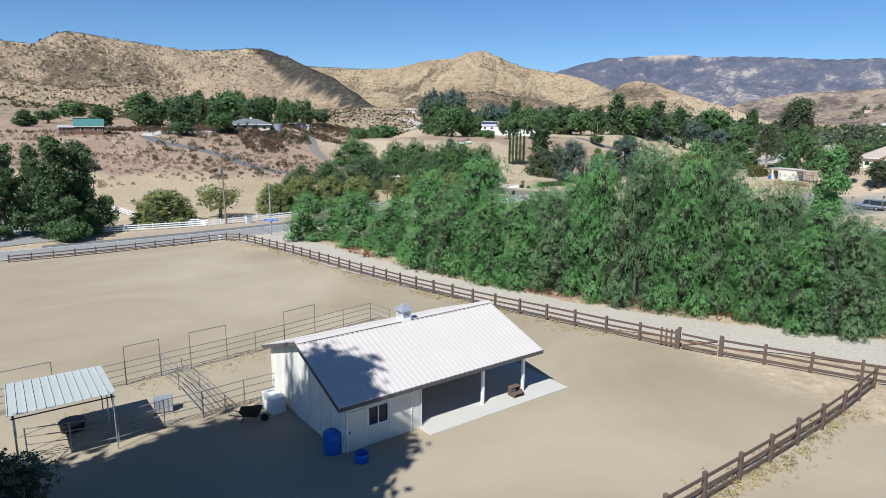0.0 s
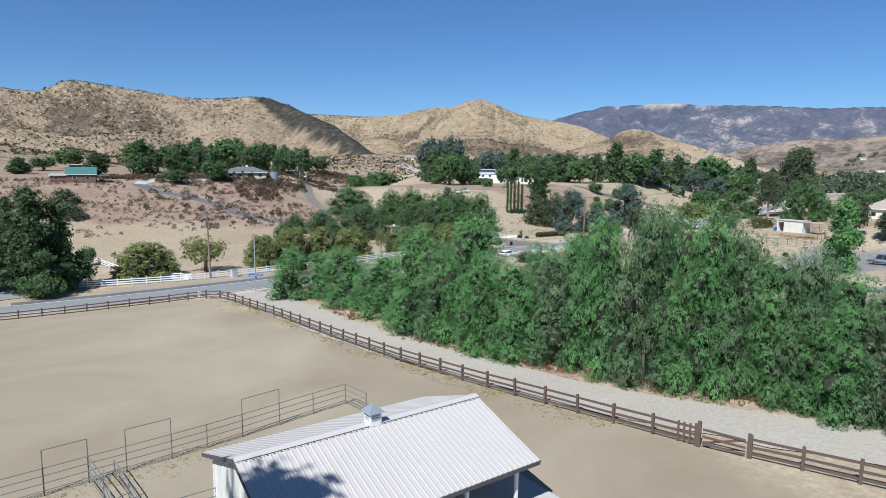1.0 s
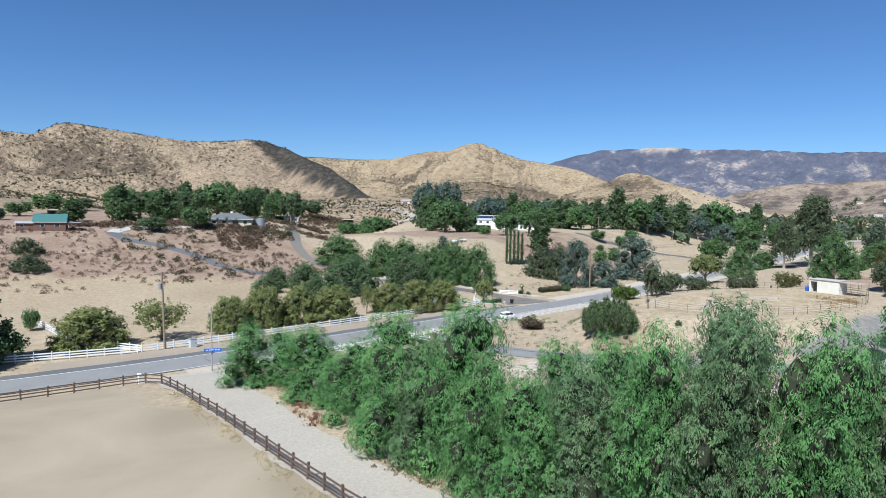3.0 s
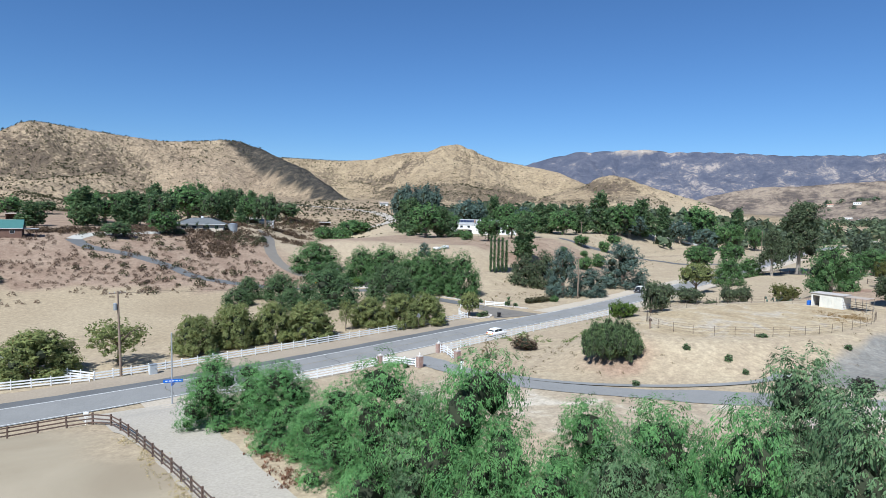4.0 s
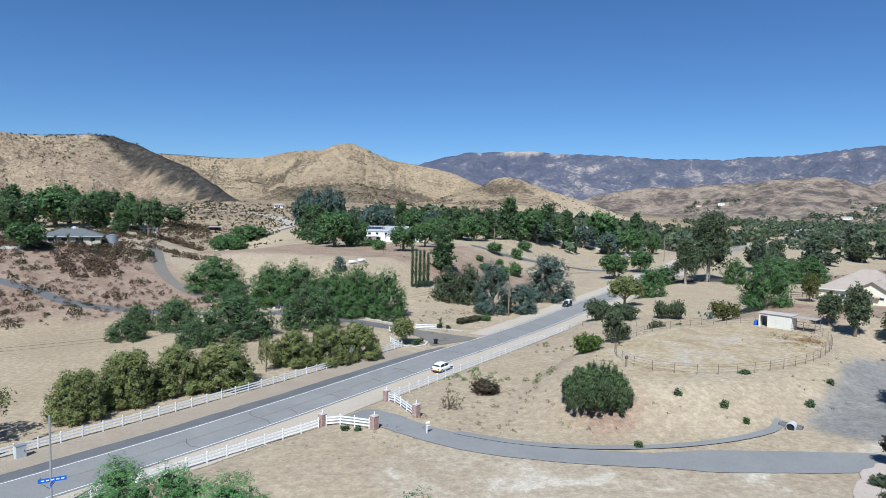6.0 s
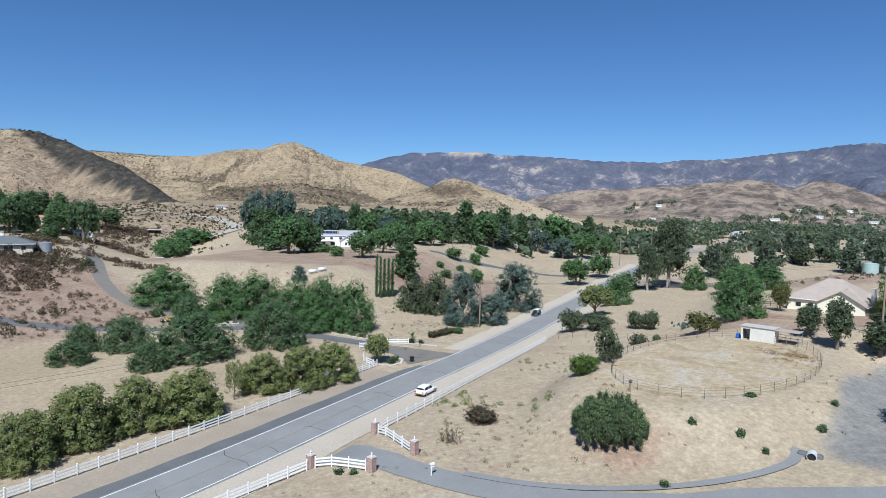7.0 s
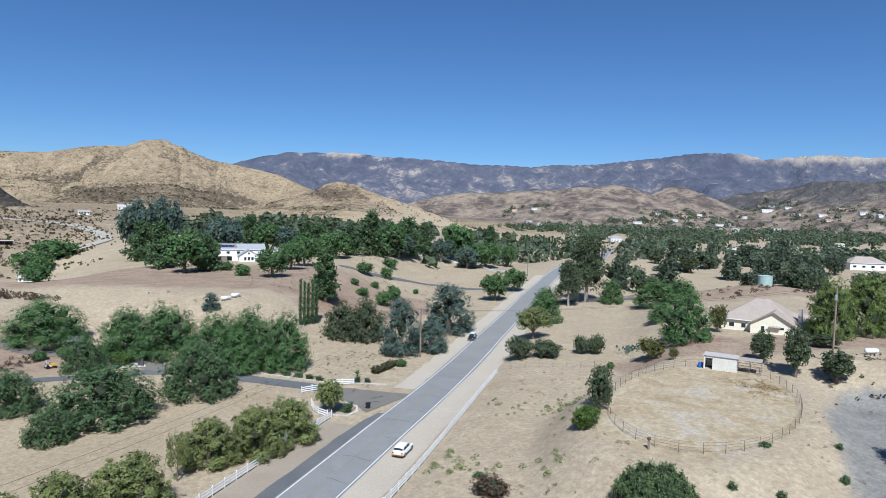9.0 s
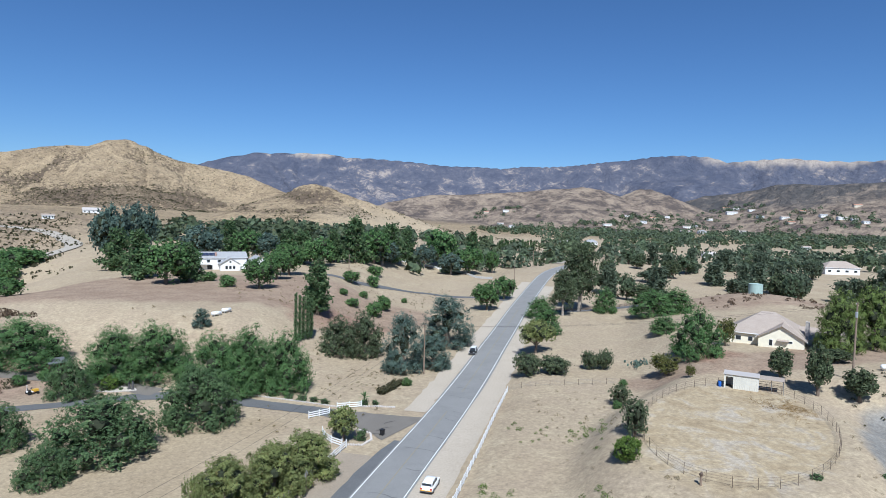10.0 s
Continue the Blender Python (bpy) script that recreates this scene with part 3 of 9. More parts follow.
def strip(name, mat, points, widths, lift, label, category, cell=1.5, kind="structure", parent=None, columns=4, ragged=0.0):
    """A ribbon laid over the ground along a line of (x, y) points; widths: to its left and right at each point."""
    pts = [Vector((p[0], p[1])) for p in points]
    verts, faces, row = [], [], 0
    samples = []
    for k in range(len(pts) - 1):
        n = max(1, int((pts[k + 1] - pts[k]).length / cell))
        for j in range(n + (k == len(pts) - 2)):
            f = j / n
            p0, p1, p2, p3 = pts[max(k - 1, 0)], pts[k], pts[k + 1], pts[min(k + 2, len(pts) - 1)]
            p = 0.5 * (2 * p1 + (p2 - p0) * f + (2 * p0 - 5 * p1 + 4 * p2 - p3) * f * f + (3 * p1 - p0 - 3 * p2 + p3) * f ** 3)
            g = f * f * (3 - 2 * f)
            w = [widths[k][i] * (1 - g) + widths[k + 1][i] * g for i in (0, 1)]
            samples.append((p, w))
    for k, (p, w) in enumerate(samples):
        d = samples[min(k + 1, len(samples) - 1)][0] - samples[max(k - 1, 0)][0]
        d.normalize()
        side = Vector((-d.y, d.x))
        if ragged:
            w = [w[j] + ragged * (value_noise(p.x / 2.3 + 40 * j, p.y / 2.3, 17) + 0.8 * value_noise(p.x / 0.9 + 40 * j, p.y / 0.9, 18) - 0.9) for j in (0, 1)]
        for c in range(columns + 1):
            o = w[0] + (-w[1] - w[0]) * c / columns
            v = p + side * o
            verts.append((v.x, v.y, float(land(v.x, v.y)) + lift))
    m = columns + 1
    for k in range(len(samples) - 1):
        for c in range(columns):
            faces.append((k * m + c, (k + 1) * m + c, (k + 1) * m + c + 1, k * m + c + 1))
    ob = mesh_part(name, verts, faces, mat, parent)
    for poly in ob.data.polygons:
        poly.use_smooth = True
    if label:
        tagged(ob, label, category, kind=kind)
    return ob


def along(s0, s1, q, n=12):
    return [tuple(float(v) for v in from_road(s0 + (s1 - s0) * k / n, q)) for k in range(n + 1)]


road = strip("road", ASPHALT, along(-150, 560, 0, 40), [(3.9, 3.9)] * 13 + [(4.15, 4.15)] * 28, 0.10, "grey worn two-lane asphalt road with faded cracks", "road", 3)
strip("edge_line", LINE_WHITE, along(-150, 540, 3.55, 40), [(0.08, 0.08)] * 41, 0.125, "", "", 3, parent=road, columns=1)
strip("edge_line", LINE_WHITE, along(-150, 540, -3.55, 40), [(0.08, 0.08)] * 41, 0.125, "", "", 3, parent=road, columns=1)
strip("roadside", SHOULDER, along(58, 270, 6.4, 24), [(2.4, 2.4)] * 25, 0.05, "tan dirt verge along the straight road", "verge", 2, ragged=0.8)
strip("roadside", SHOULDER, along(-45, 260, -6.6, 30), [(2.9, 2.6)] * 31, 0.06, "pale dusty dirt shoulder beside the asphalt", "shoulder", 2, ragged=0.6)
strip("roadside", VERGE, along(-60, 33, 8.2, 12), [(3.2, 3.4)] * 13, 0.05, "tan dirt verge below the white fence", "verge", 2, columns=6, ragged=0.6)
turnout = strip("turnout", ASPHALT_NEW, along(-75, 41, 4.6, 15), [(1.7, 0.9)] * 13 + [(1.6, 0.9), (1.2, 0.9), (0.3, 0.9)], 0.085, "darker newer asphalt widening at the road's edge", "road", 2, ragged=0.25)
# cracks and the worn centre stripe of the road
for s0, s1, q0 in ((-40, 60, 0.05), (75, 190, 0.0)):
    strip("centre_line", mottled("faded_yellow", (0.22, 0.20, 0.15), (0.32, 0.27, 0.17), 1.2, 0.1), along(s0, s1, q0, 20), [(0.06, 0.06)] * 21, 0.125, "", "", 3, parent=road, columns=1)
CRACK = plain("tar_crack", (0.045, 0.045, 0.048), 0.7)
crack_rng = random.Random(9)
for k in range(16):
    s0 = -40 + 8.5 * k + crack_rng.uniform(-2, 2)
    pts = [from_road(s0 + crack_rng.uniform(-0.5, 0.5) + 0.2 * j, -3.2 + 1.3 * j + crack_rng.uniform(-0.2, 0.2)) for j in range(crack_rng.randint(3, 6))]
    strip("crack", CRACK, [(float(a), float(b)) for a, b in pts], [(0.035, 0.035)] * len(pts), 0.118, "", "", 0.8, parent=road, columns=1)

# dirt drive between the paddock and the pepper trees, widening at the road
DRIVE = [(-36.5, 97.5), (-30.5, 88.5), (-22.5, 78.5), (-12.5, 65.5), (-3.5, 54.5), (5.5, 45.8), (13.0, 39.0), (19.5, 34.6), (26.0, 30.6), (34.0, 26.8), (48.0, 20.0), (70.0, 10.0)]
strip("dirt_drive", GRAVEL, DRIVE, [(7.0, 6.5), (5.2, 4.2), (4.2, 2.9), (3.9, 2.6), (3.4, 2.5), (3.2, 2.4), (3.2, 2.4), (3.3, 2.5), (3.4, 2.6), (3.6, 3.0), (4, 4), (4, 4)], 0.075, "pale grey gravel drive beside the rail fence", "drive", 1.2, columns=8, ragged=0.5)
# asphalt lane from the brick gate, curving below the pen
lane = strip("gate_lane", ASPHALT, [(-4.5, 120.5), (0.5, 116.0), (3.5, 111.5), (10.0, 104.0), (18.0, 98.2), (27.0, 94.4), (34.0, 92.4), (42.0, 90.2), (52.0, 87.0), (66.0, 80.0)], [(4.5, 4.0), (2.6, 2.4), (2.2, 2.2), (2.0, 2.3), (1.9, 2.2), (1.7, 2.6), (2.6, 3.6), (2.6, 3.4), (2.3, 2.5), (2.4, 2.4)], 0.07, "grey asphalt lane curving from the brick gate", "lane", 1.2, columns=6, ragged=0.25)
strip("lane_kerb", ASPHALT, [(9.0, 107.8), (15.0, 102.6), (22.0, 98.9), (30.0, 97.0), (38.0, 97.0), (45.0, 98.6), (48.6, 101.2)], [(0.9, 0.35)] * 7, 0.13, "raised dark asphalt kerb at the foot of the bank", "kerb", 1.0)
# drives on the far side
strip("driveway_apron", ASPHALT_DUSTY, [(22.0, 171.0), (19.2, 175.6), (16.4, 180.0), (12.6, 184.9)], [(7.5, 7.5), (5.2, 5.4), (3.4, 3.6), (2.4, 2.4)], 0.075, "cracked grey asphalt apron where the driveway meets the road", "driveway", 0.9, columns=8, ragged=0.4)
strip("far_driveway", ASPHALT_NEW, [(16.0, 180.6), (13.0, 184.5), (5.5, 192.0), (-3.5, 200.2), (-12, 207.0), (-19.5, 210.2), (-30, 211.2), (-42, 211.8), (-54, 211.6), (-64, 210.6), (-74.5, 210.6), (-84.5, 215.2), (-98, 218.2), (-112, 219.0), (-121, 226)], [(2.3, 2.3), (2.3, 2.3), (2.3, 2.3), (2.3, 2.3), (2.4, 2.6), (2.2, 2.2), (1.9, 1.9), (1.9, 1.9), (1.9, 1.9), (1.9, 1.9), (1.9, 1.9), (1.9, 1.9), (1.9, 1.9), (2.1, 2.1), (2.5, 2.5)], 0.07, "dark asphalt driveway climbing past the trees", "driveway", 1.5, columns=5, ragged=0.3)
strip("side_driveway", ASPHALT_DUSTY, [(-17, 211.5), (-29, 225.5), (-40, 232.0), (-48, 235.2), (-56.5, 243.4), (-63.0, 255), (-67.5, 268), (-72.8, 285), (-78.3, 300), (-86, 314), (-96, 322), (-112, 327)], [(2.0, 2.4), (1.9, 1.9), (1.9, 1.9), (1.9, 1.9), (2.0, 2.0), (2.2, 2.2), (2.4, 2.4), (2.5, 2.5), (2.5, 2.5), (2.5, 2.5), (2.4, 2.4), (2.4, 2.4)], 0.09, "grey asphalt drive winding up the gully", "driveway", 1.5, columns=5, ragged=0.3)
strip("concrete_pad", CONCRETE, [(-121, 226), (-121.5, 238), (-112, 250), (-103, 262)], [(2.2, 2.2), (3.2, 3.2), (3.4, 3.4), (3, 3)], 0.1, "pale concrete parking pad on the hillside", "pad", 2, columns=6)
strip("knoll_lane", ASPHALT_NEW, [(131, 293), (124.6, 313), (118, 335), (103, 343), (78, 335), (61, 333)], [(2.2, 2.2)] * 6, 0.12, "narrow dark lane crossing the dry slope", "lane", 2)
strip("house_lane", ASPHALT_NEW, [(116, 262), (128, 257), (140, 252), (156, 251), (172, 250)], [(2, 2)] * 5, 0.12, "dark asphalt lane to the tiled house", "lane", 2)
strip("side_street", ASPHALT, [(-70.5, 91), (-80, 100), (-92, 112), (-110, 128), (-150, 160)], [(9, 7), (5, 5), (4, 4), (4, 4), (4, 4)], 0.09, "grey side street meeting the road at the pines", "street", 2, columns=6)
strip("track", GRAVEL, [(-70, 470), (-40, 520), (-60, 600), (-120, 640), (-210, 690)], [(6, 6), (5, 5), (5, 5), (4, 4), (4, 4)], 0.5, "pale dirt track on the scrub hill", "track", 6, ragged=2)
strip("far_track", GRAVEL, [(255, 408), (280, 432), (300, 452), (312, 480), (330, 540)], [(3, 3), (6, 6), (6, 6), (4, 4), (4, 4)], 0.25, "wide pale dirt shoulder where the road bends", "track", 4, ragged=1.5)
# cracked apron where the far driveway meets the road
for k in range(7):
    pts = [(9.5 + 1.7 * k + crack_rng.uniform(-1, 1) + 1.1 * j, 166.5 + 1.3 * k + crack_rng.uniform(-0.6, 0.6) - 0.35 * j * (1 if k % 2 else -1)) for j in range(crack_rng.randint(3, 5))]
    strip("crack", CRACK, pts, [(0.06, 0.06)] * len(pts), 0.13, "", "", 0.8, parent=road, columns=1)
strip("gravel_bed", mottled("pink_gravel", (0.41, 0.335, 0.275), (0.49, 0.41, 0.345), 2, 0.15), [(38, 75), (42, 79), (46, 83), (50, 87)], [(1.5, 1.5), (3.0, 2.2), (3.2, 2.4), (1.5, 1.5)], 0.09, "pinkish gravel planting bed beside the lane", "bed", 1, columns=6, ragged=0.8)


# ---- shapes ----
def box(bm, size, at=(0, 0, 0), turn=None, bevel=0.0):
    """A block of that size round at, turned by a 4x4 matrix."""
    m = Matrix.Translation(at) @ (turn or Matrix.Identity(4)) @ Matrix.Diagonal((*size, 1))
    made = bmesh.ops.create_cube(bm, size=1.0, matrix=m)["verts"]
    if bevel:
        edges = list({e for v in made for e in v.link_edges})
        bmesh.ops.bevel(bm, geom=edges, offset=bevel, segments=2, affect="EDGES", profile=0.6)
    return made


def rod(bm, a, b, r, r2=None, sides=8):
    """A round bar from a to b."""
    a, b = Vector(a), Vector(b)
    d = b - a
    m = Matrix.Translation((a + b) / 2) @ d.to_track_quat("Z", "Y").to_matrix().to_4x4()
    bmesh.ops.create_cone(bm, cap_ends=True, segments=sides, radius1=r, radius2=r if r2 is None else r2, depth=d.length, matrix=m)


def tube(bm, points, radii, sides=7):
    """A tapered limb through points."""
    for a, b, ra, rb in zip(points, points[1:], radii, radii[1:]):
        rod(bm, a, b, ra, rb, sides)


def on_land(x, y):
    return float(land(x, y))


def shared_mesh(name, build, mat):
    bm = bmesh.new()
    build(bm)
    me = bpy.data.meshes.new(name)
    bm.to_mesh(me)
    bm.free()
    me.materials.append(mat)
    return me


def put(name, me, parent, m):
    ob = new(name, me)
    ob.parent = parent
    ob.matrix_local = m
    return ob


def spaced(points, step):
    """Points at even steps along a line."""
    found, left = [Vector(points[0])], 0.0
    total = sum((Vector(b) - Vector(a)).length for a, b in zip(points, points[1:]))
    n = max(1, round(total / step))
    step = total / n
    travelled, goal = 0.0, step
    for a, b in zip(points, points[1:]):
        a, b = Vector(a), Vector(b)
        length = (b - a).length
        while goal <= travelled + length + 1e-6 and len(found) <= n:
            found.append(a + (b - a) * ((goal - travelled) / length))
            goal += step
        travelled += length
    return found


def fence(name, points, step, post_me, post_h, rail_me, rails, label, group, wobble=0.0, category="fence"):
    """Posts at even steps and rails between them, over the ground. rail_me is one metre long in x."""
    rng = random.Random(name + str(points[0]))
    at = spaced(points, step)
    base = thing(name, pose(at[0].x, at[0].y, on_land(at[0].x, at[0].y)), label, category, group)
    inv = base.matrix_world.inverted()
    feet = []
    for k, p in enumerate(at):
        d = at[min(k + 1, len(at) - 1)] - at[max(k - 1, 0)]
        foot = Vector((p.x, p.y, on_land(p.x, p.y)))
        feet.append(foot)
        lean = pose(0, 0, 0, rng.gauss(0, wobble), rng.gauss(0, wobble), 0)
        put("post", post_me, base, inv @ Matrix.Translation(foot) @ lean @ Matrix.Rotation(math.atan2(d.y, d.x), 4, "Z"))
    for a, b in zip(feet, feet[1:]):
        for h in rails:
            p = a + Vector((0, 0, h + rng.gauss(0, wobble * 0.01)))
            q = b + Vector((0, 0, h + rng.gauss(0, wobble * 0.01)))
            d = q - p
            turn = d.to_track_quat("X", "Z").to_matrix().to_4x4()
            put("rail", rail_me, base, inv @ Matrix.Translation((p + q) / 2) @ turn @ Matrix.Diagonal((d.length, 1, 1, 1)))
    return base


# ---- plants ----
def leaf_cloud(seed, lobes, count, size, droop=0.0, long=1.0, inner=0.72, up=0.15, flat=0.55, masses=None):
    """Leaf sprays over the outside of lobes (x, y, z, rx, ry, rz): vertices and faces."""
    rng = np.random.default_rng(seed)
    lob = np.array(lobes, float)
    area = (lob[:, 3] * lob[:, 4] + lob[:, 3] * lob[:, 5] + lob[:, 4] * lob[:, 5])
    pick = rng.choice(len(lob), count, p=area / area.sum())
    d = rng.normal(size=(count, 3))
    d[:, 2] += up
    d /= np.linalg.norm(d, axis=1)[:, None]
    # sprays gather in tufts, with gaps between them
    tuft = 8
    d, pick = np.repeat(d[::tuft], tuft, axis=0)[:count], np.repeat(pick[::tuft], tuft)[:count]
    r = np.repeat(inner + (1.12 - inner) * rng.random(count)[::tuft] ** 0.6, tuft)[:count]
    ripple = 1 + 0.14 * np.sin(d[:, 0] * 7 + pick) * np.cos(d[:, 2] * 6 + pick * 2)
    c, rad = lob[pick, :3], lob[pick, 3:]
    p = c + d * rad * (r * ripple)[:, None] + rng.normal(size=(count, 3)) * size * long * 0.5
    # leaves deep inside another lobe are left out
    keep = np.ones(count, bool)
    for k in range(len(lob)):
        e = np.linalg.norm((p - lob[k, :3]) / lob[k, 3:], axis=1)
        keep &= (e > 0.62) | (pick == k)
    keep &= p[:, 2] > 0.05
    p, d, pick = p[keep], d[keep], pick[keep]
    n = len(p)
    nrm = d + flat * rng.normal(size=(n, 3))
    if masses:
        big = np.array(masses, float)[pick // (len(lob) // len(masses))]
        away = (p - big[:, :3]) / big[:, 3:]
        nrm = 0.6 * nrm + 0.9 * away / (np.linalg.norm(away, axis=1)[:, None] + 1e-9)
    nrm /= np.linalg.norm(nrm, axis=1)[:, None]
    axis_v = rng.normal(size=(n, 3)) * (1 - droop)
    axis_v[:, 2] -= droop * 2.2
    axis_v += 0.35 * droop * d
    axis_v -= nrm * np.sum(axis_v * nrm, axis=1)[:, None]
    axis_v /= np.linalg.norm(axis_v, axis=1)[:, None] + 1e-9
    side = np.cross(nrm, axis_v)
    s = size * (0.55 + 0.9 * rng.random(n))
    a, b = axis_v * (s * long / 2)[:, None], side * (s / 2)[:, None]
    if droop > 0:
        p = p + a * 0.8
    bend_v = nrm * (s * 0.25 * (rng.random(n) - 0.3))[:, None]
    quad = np.stack((p - a, p + b * 0.9 - bend_v, p + a, p - b * 0.9 - bend_v), axis=1)
    verts = quad.reshape(-1, 3)
    faces = np.arange(4 * n).reshape(-1, 4)
    return verts, faces


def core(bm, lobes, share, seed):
    """Solid lumps for a crown's twiggy inside; in crowns their near-black colour stands for the shade there."""
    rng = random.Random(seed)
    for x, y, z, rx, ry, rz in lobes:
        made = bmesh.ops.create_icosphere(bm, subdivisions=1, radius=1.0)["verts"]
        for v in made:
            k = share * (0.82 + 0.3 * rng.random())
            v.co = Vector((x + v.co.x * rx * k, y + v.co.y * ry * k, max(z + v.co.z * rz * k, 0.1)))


def plant(name, seed, lobes, count, size, leaf, bark, label, category, group="", trunk=None, droop=0.0, long=1.0, share=0.74, inner=0.72, flat=0.55, kind="", hearts=None, up=0.15):
    """A tree or bush of trunk and crown, standing at the origin: a pattern that is copied about."""
    base = thing(name, Matrix.Identity(4), label, category, group, kind)
    if trunk:
        bm = bmesh.new()
        for points, radii in trunk:
            tube(bm, points, radii)
        part("trunk", bm, bark, base)
    verts, faces = leaf_cloud(seed, lobes, count, size, droop, long, inner, up, flat, hearts)
    bm = bmesh.new()
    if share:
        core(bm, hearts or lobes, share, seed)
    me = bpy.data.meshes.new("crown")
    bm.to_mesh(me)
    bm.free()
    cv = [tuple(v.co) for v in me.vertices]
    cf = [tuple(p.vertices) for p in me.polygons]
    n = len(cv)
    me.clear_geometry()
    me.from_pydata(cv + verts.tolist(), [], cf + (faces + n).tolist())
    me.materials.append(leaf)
    me.materials.append(TWIG_SHADE)
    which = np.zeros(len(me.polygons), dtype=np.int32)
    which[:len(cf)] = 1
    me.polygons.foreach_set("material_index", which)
    ob = new("crown", me)
    ob.parent = base
    return base


def trunk_of(rng, height, radius, limbs, spread, start=0.35):
    """A leaning trunk with limbs reaching into the crown."""
    lean = (rng.uniform(-0.06, 0.06) * height, rng.uniform(-0.06, 0.06) * height)
    top = Vector((lean[0], lean[1], height * 0.72))
    parts = [([Vector((0, 0, -0.3)), Vector((lean[0] * 0.3, lean[1] * 0.3, height * 0.3)), top], [radius * 1.25, radius * 0.85, radius * 0.3])]
    for k in range(limbs):
        a = 2 * math.pi * (k + rng.random() * 0.6) / limbs
        z0 = height * (start + 0.25 * rng.random())
        z1 = min(height * 0.85, z0 + height * rng.uniform(0.18, 0.35))
        b = Vector((lean[0] * 0.4, lean[1] * 0.4, z0))
        e = Vector((math.cos(a) * spread * 0.72, math.sin(a) * spread * 0.72, z1))
        parts.append(([b, b.lerp(e, 0.5) + Vector((0, 0, 0.06 * height)), e], [radius * 0.5, radius * 0.32, radius * 0.12]))
    return parts


def round_lobes(rng, height, width, low, n, flat=0.8):
    """Lobes that make up a broad, uneven crown."""
    r, mid = width / 2, (height + low) / 2
    rz = (height - low) / 2
    lobes = [(0, 0, mid, r * 0.72, r * 0.72, rz * 0.82)]
    for k in range(n):
        a = 2.4 * k + rng.uniform(-0.4, 0.4)
        h = -0.62 + 1.3 * (k + 0.5) / n
        ring = math.sqrt(max(0.05, 1 - h * h)) * 0.66
        s = rng.uniform(0.30, 0.46)
        lobes.append((math.cos(a) * r * ring, math.sin(a) * r * ring, mid + h * rz * 0.72, r * s, r * s, max(0.35 * rz, r * s * flat)))
    return lobes


def plumes(rng, masses, per, small, large, tall, low=-0.55):
    """Clumps of foliage set over the outside of the large masses of a crown."""
    found = []
    for x, y, z, rx, ry, rz in masses:
        turn = rng.uniform(0, 6.28)
        for k in range(per):
            h = low + (1 - low) * (k + 0.5) / per
            a = turn + 2.4 * k + rng.uniform(-0.35, 0.35)
            ring, out = math.sqrt(max(0.0, 1 - h * h)), rng.uniform(0.68, 0.98)
            s = rng.uniform(small, large)
            found.append((x + math.cos(a) * ring * rx * out, y + math.sin(a) * ring * ry * out, max(z + h * rz * out, s * 0.8), s, s, s * tall * rng.uniform(0.8, 1.25)))
    return found


def pepper_pattern(seed, leaf, label):
    """A weeping tree: hanging plumes of fine leaves over a twiggy core coloured dark for shade."""
    rng = random.Random(seed)
    h, w = 10.0, 6.5
    masses = []
    for k in range(9):
        a, f = 2.4 * k + rng.uniform(-0.3, 0.3), (k + 0.5) / 9
        r = rng.uniform(1.3, 1.8) * (1.1 - 0.2 * f)
        ring = (w / 2 - r * 0.95) * (1.0 - 0.5 * f) * (1.1 if k % 3 else 0.6)
        masses.append((math.cos(a) * ring, math.sin(a) * ring, 1.5 + 6.7 * f + rng.uniform(-0.3, 0.3), r, r, r * rng.uniform(1.0, 1.25)))
    masses += [(0.2, -0.1, 7.9, 1.5, 1.5, 1.7), (-0.3, 0.3, 6.0, 2.0, 2.0, 2.0), (0.2, 0.2, 3.6, 2.2, 2.2, 2.2)]
    for k in range(5):
        a, r = 1.26 * k + rng.uniform(-0.3, 0.3), rng.uniform(0.8, 1.1)
        masses.append((math.cos(a) * (w / 2 - r * 1.3), math.sin(a) * (w / 2 - r * 1.3), rng.uniform(0.6, 1.1), r, r, r * 1.1))
    crown = plumes(rng, masses, 15, 0.36, 0.62, 1.45, -0.8)
    return plant("pepper_tree", seed, crown, 58000, 0.054, leaf, BARK, label, "tree", "pepper trees along the drive", trunk_of(rng, h * 0.5, 0.14, 3, w * 0.16), 0.6, 2.6, 0.52, 0.62, 0.35, "", masses, 0.3)


def dome(rng, h, w, n):
    """The large masses of a full crown that reaches down to the ground."""
    masses = [(0, 0, h * 0.44, w * 0.30, w * 0.30, h * 0.42)]
    for k in range(n):
        f, a = (k + 0.5) / n, 2.4 * k + rng.uniform(-0.3, 0.3)
        r = w * rng.uniform(0.15, 0.21)
        ring = (w / 2 - r * 1.1) * (1.0 if f < 0.45 else 1.0 - 0.75 * (f - 0.45) / 0.55)
        masses.append((math.cos(a) * ring, math.sin(a) * ring, h * (0.16 + 0.64 * f), r, r, min(r * 1.15, h * 0.24)))
    for k in range(7):
        a, r = 0.9 * k + rng.uniform(-0.25, 0.25), w * rng.uniform(0.11, 0.15)
        masses.append((math.cos(a) * (w * 0.47 - r), math.sin(a) * (w * 0.47 - r), h * 0.1, r, r, min(r, h * 0.15)))
    return masses


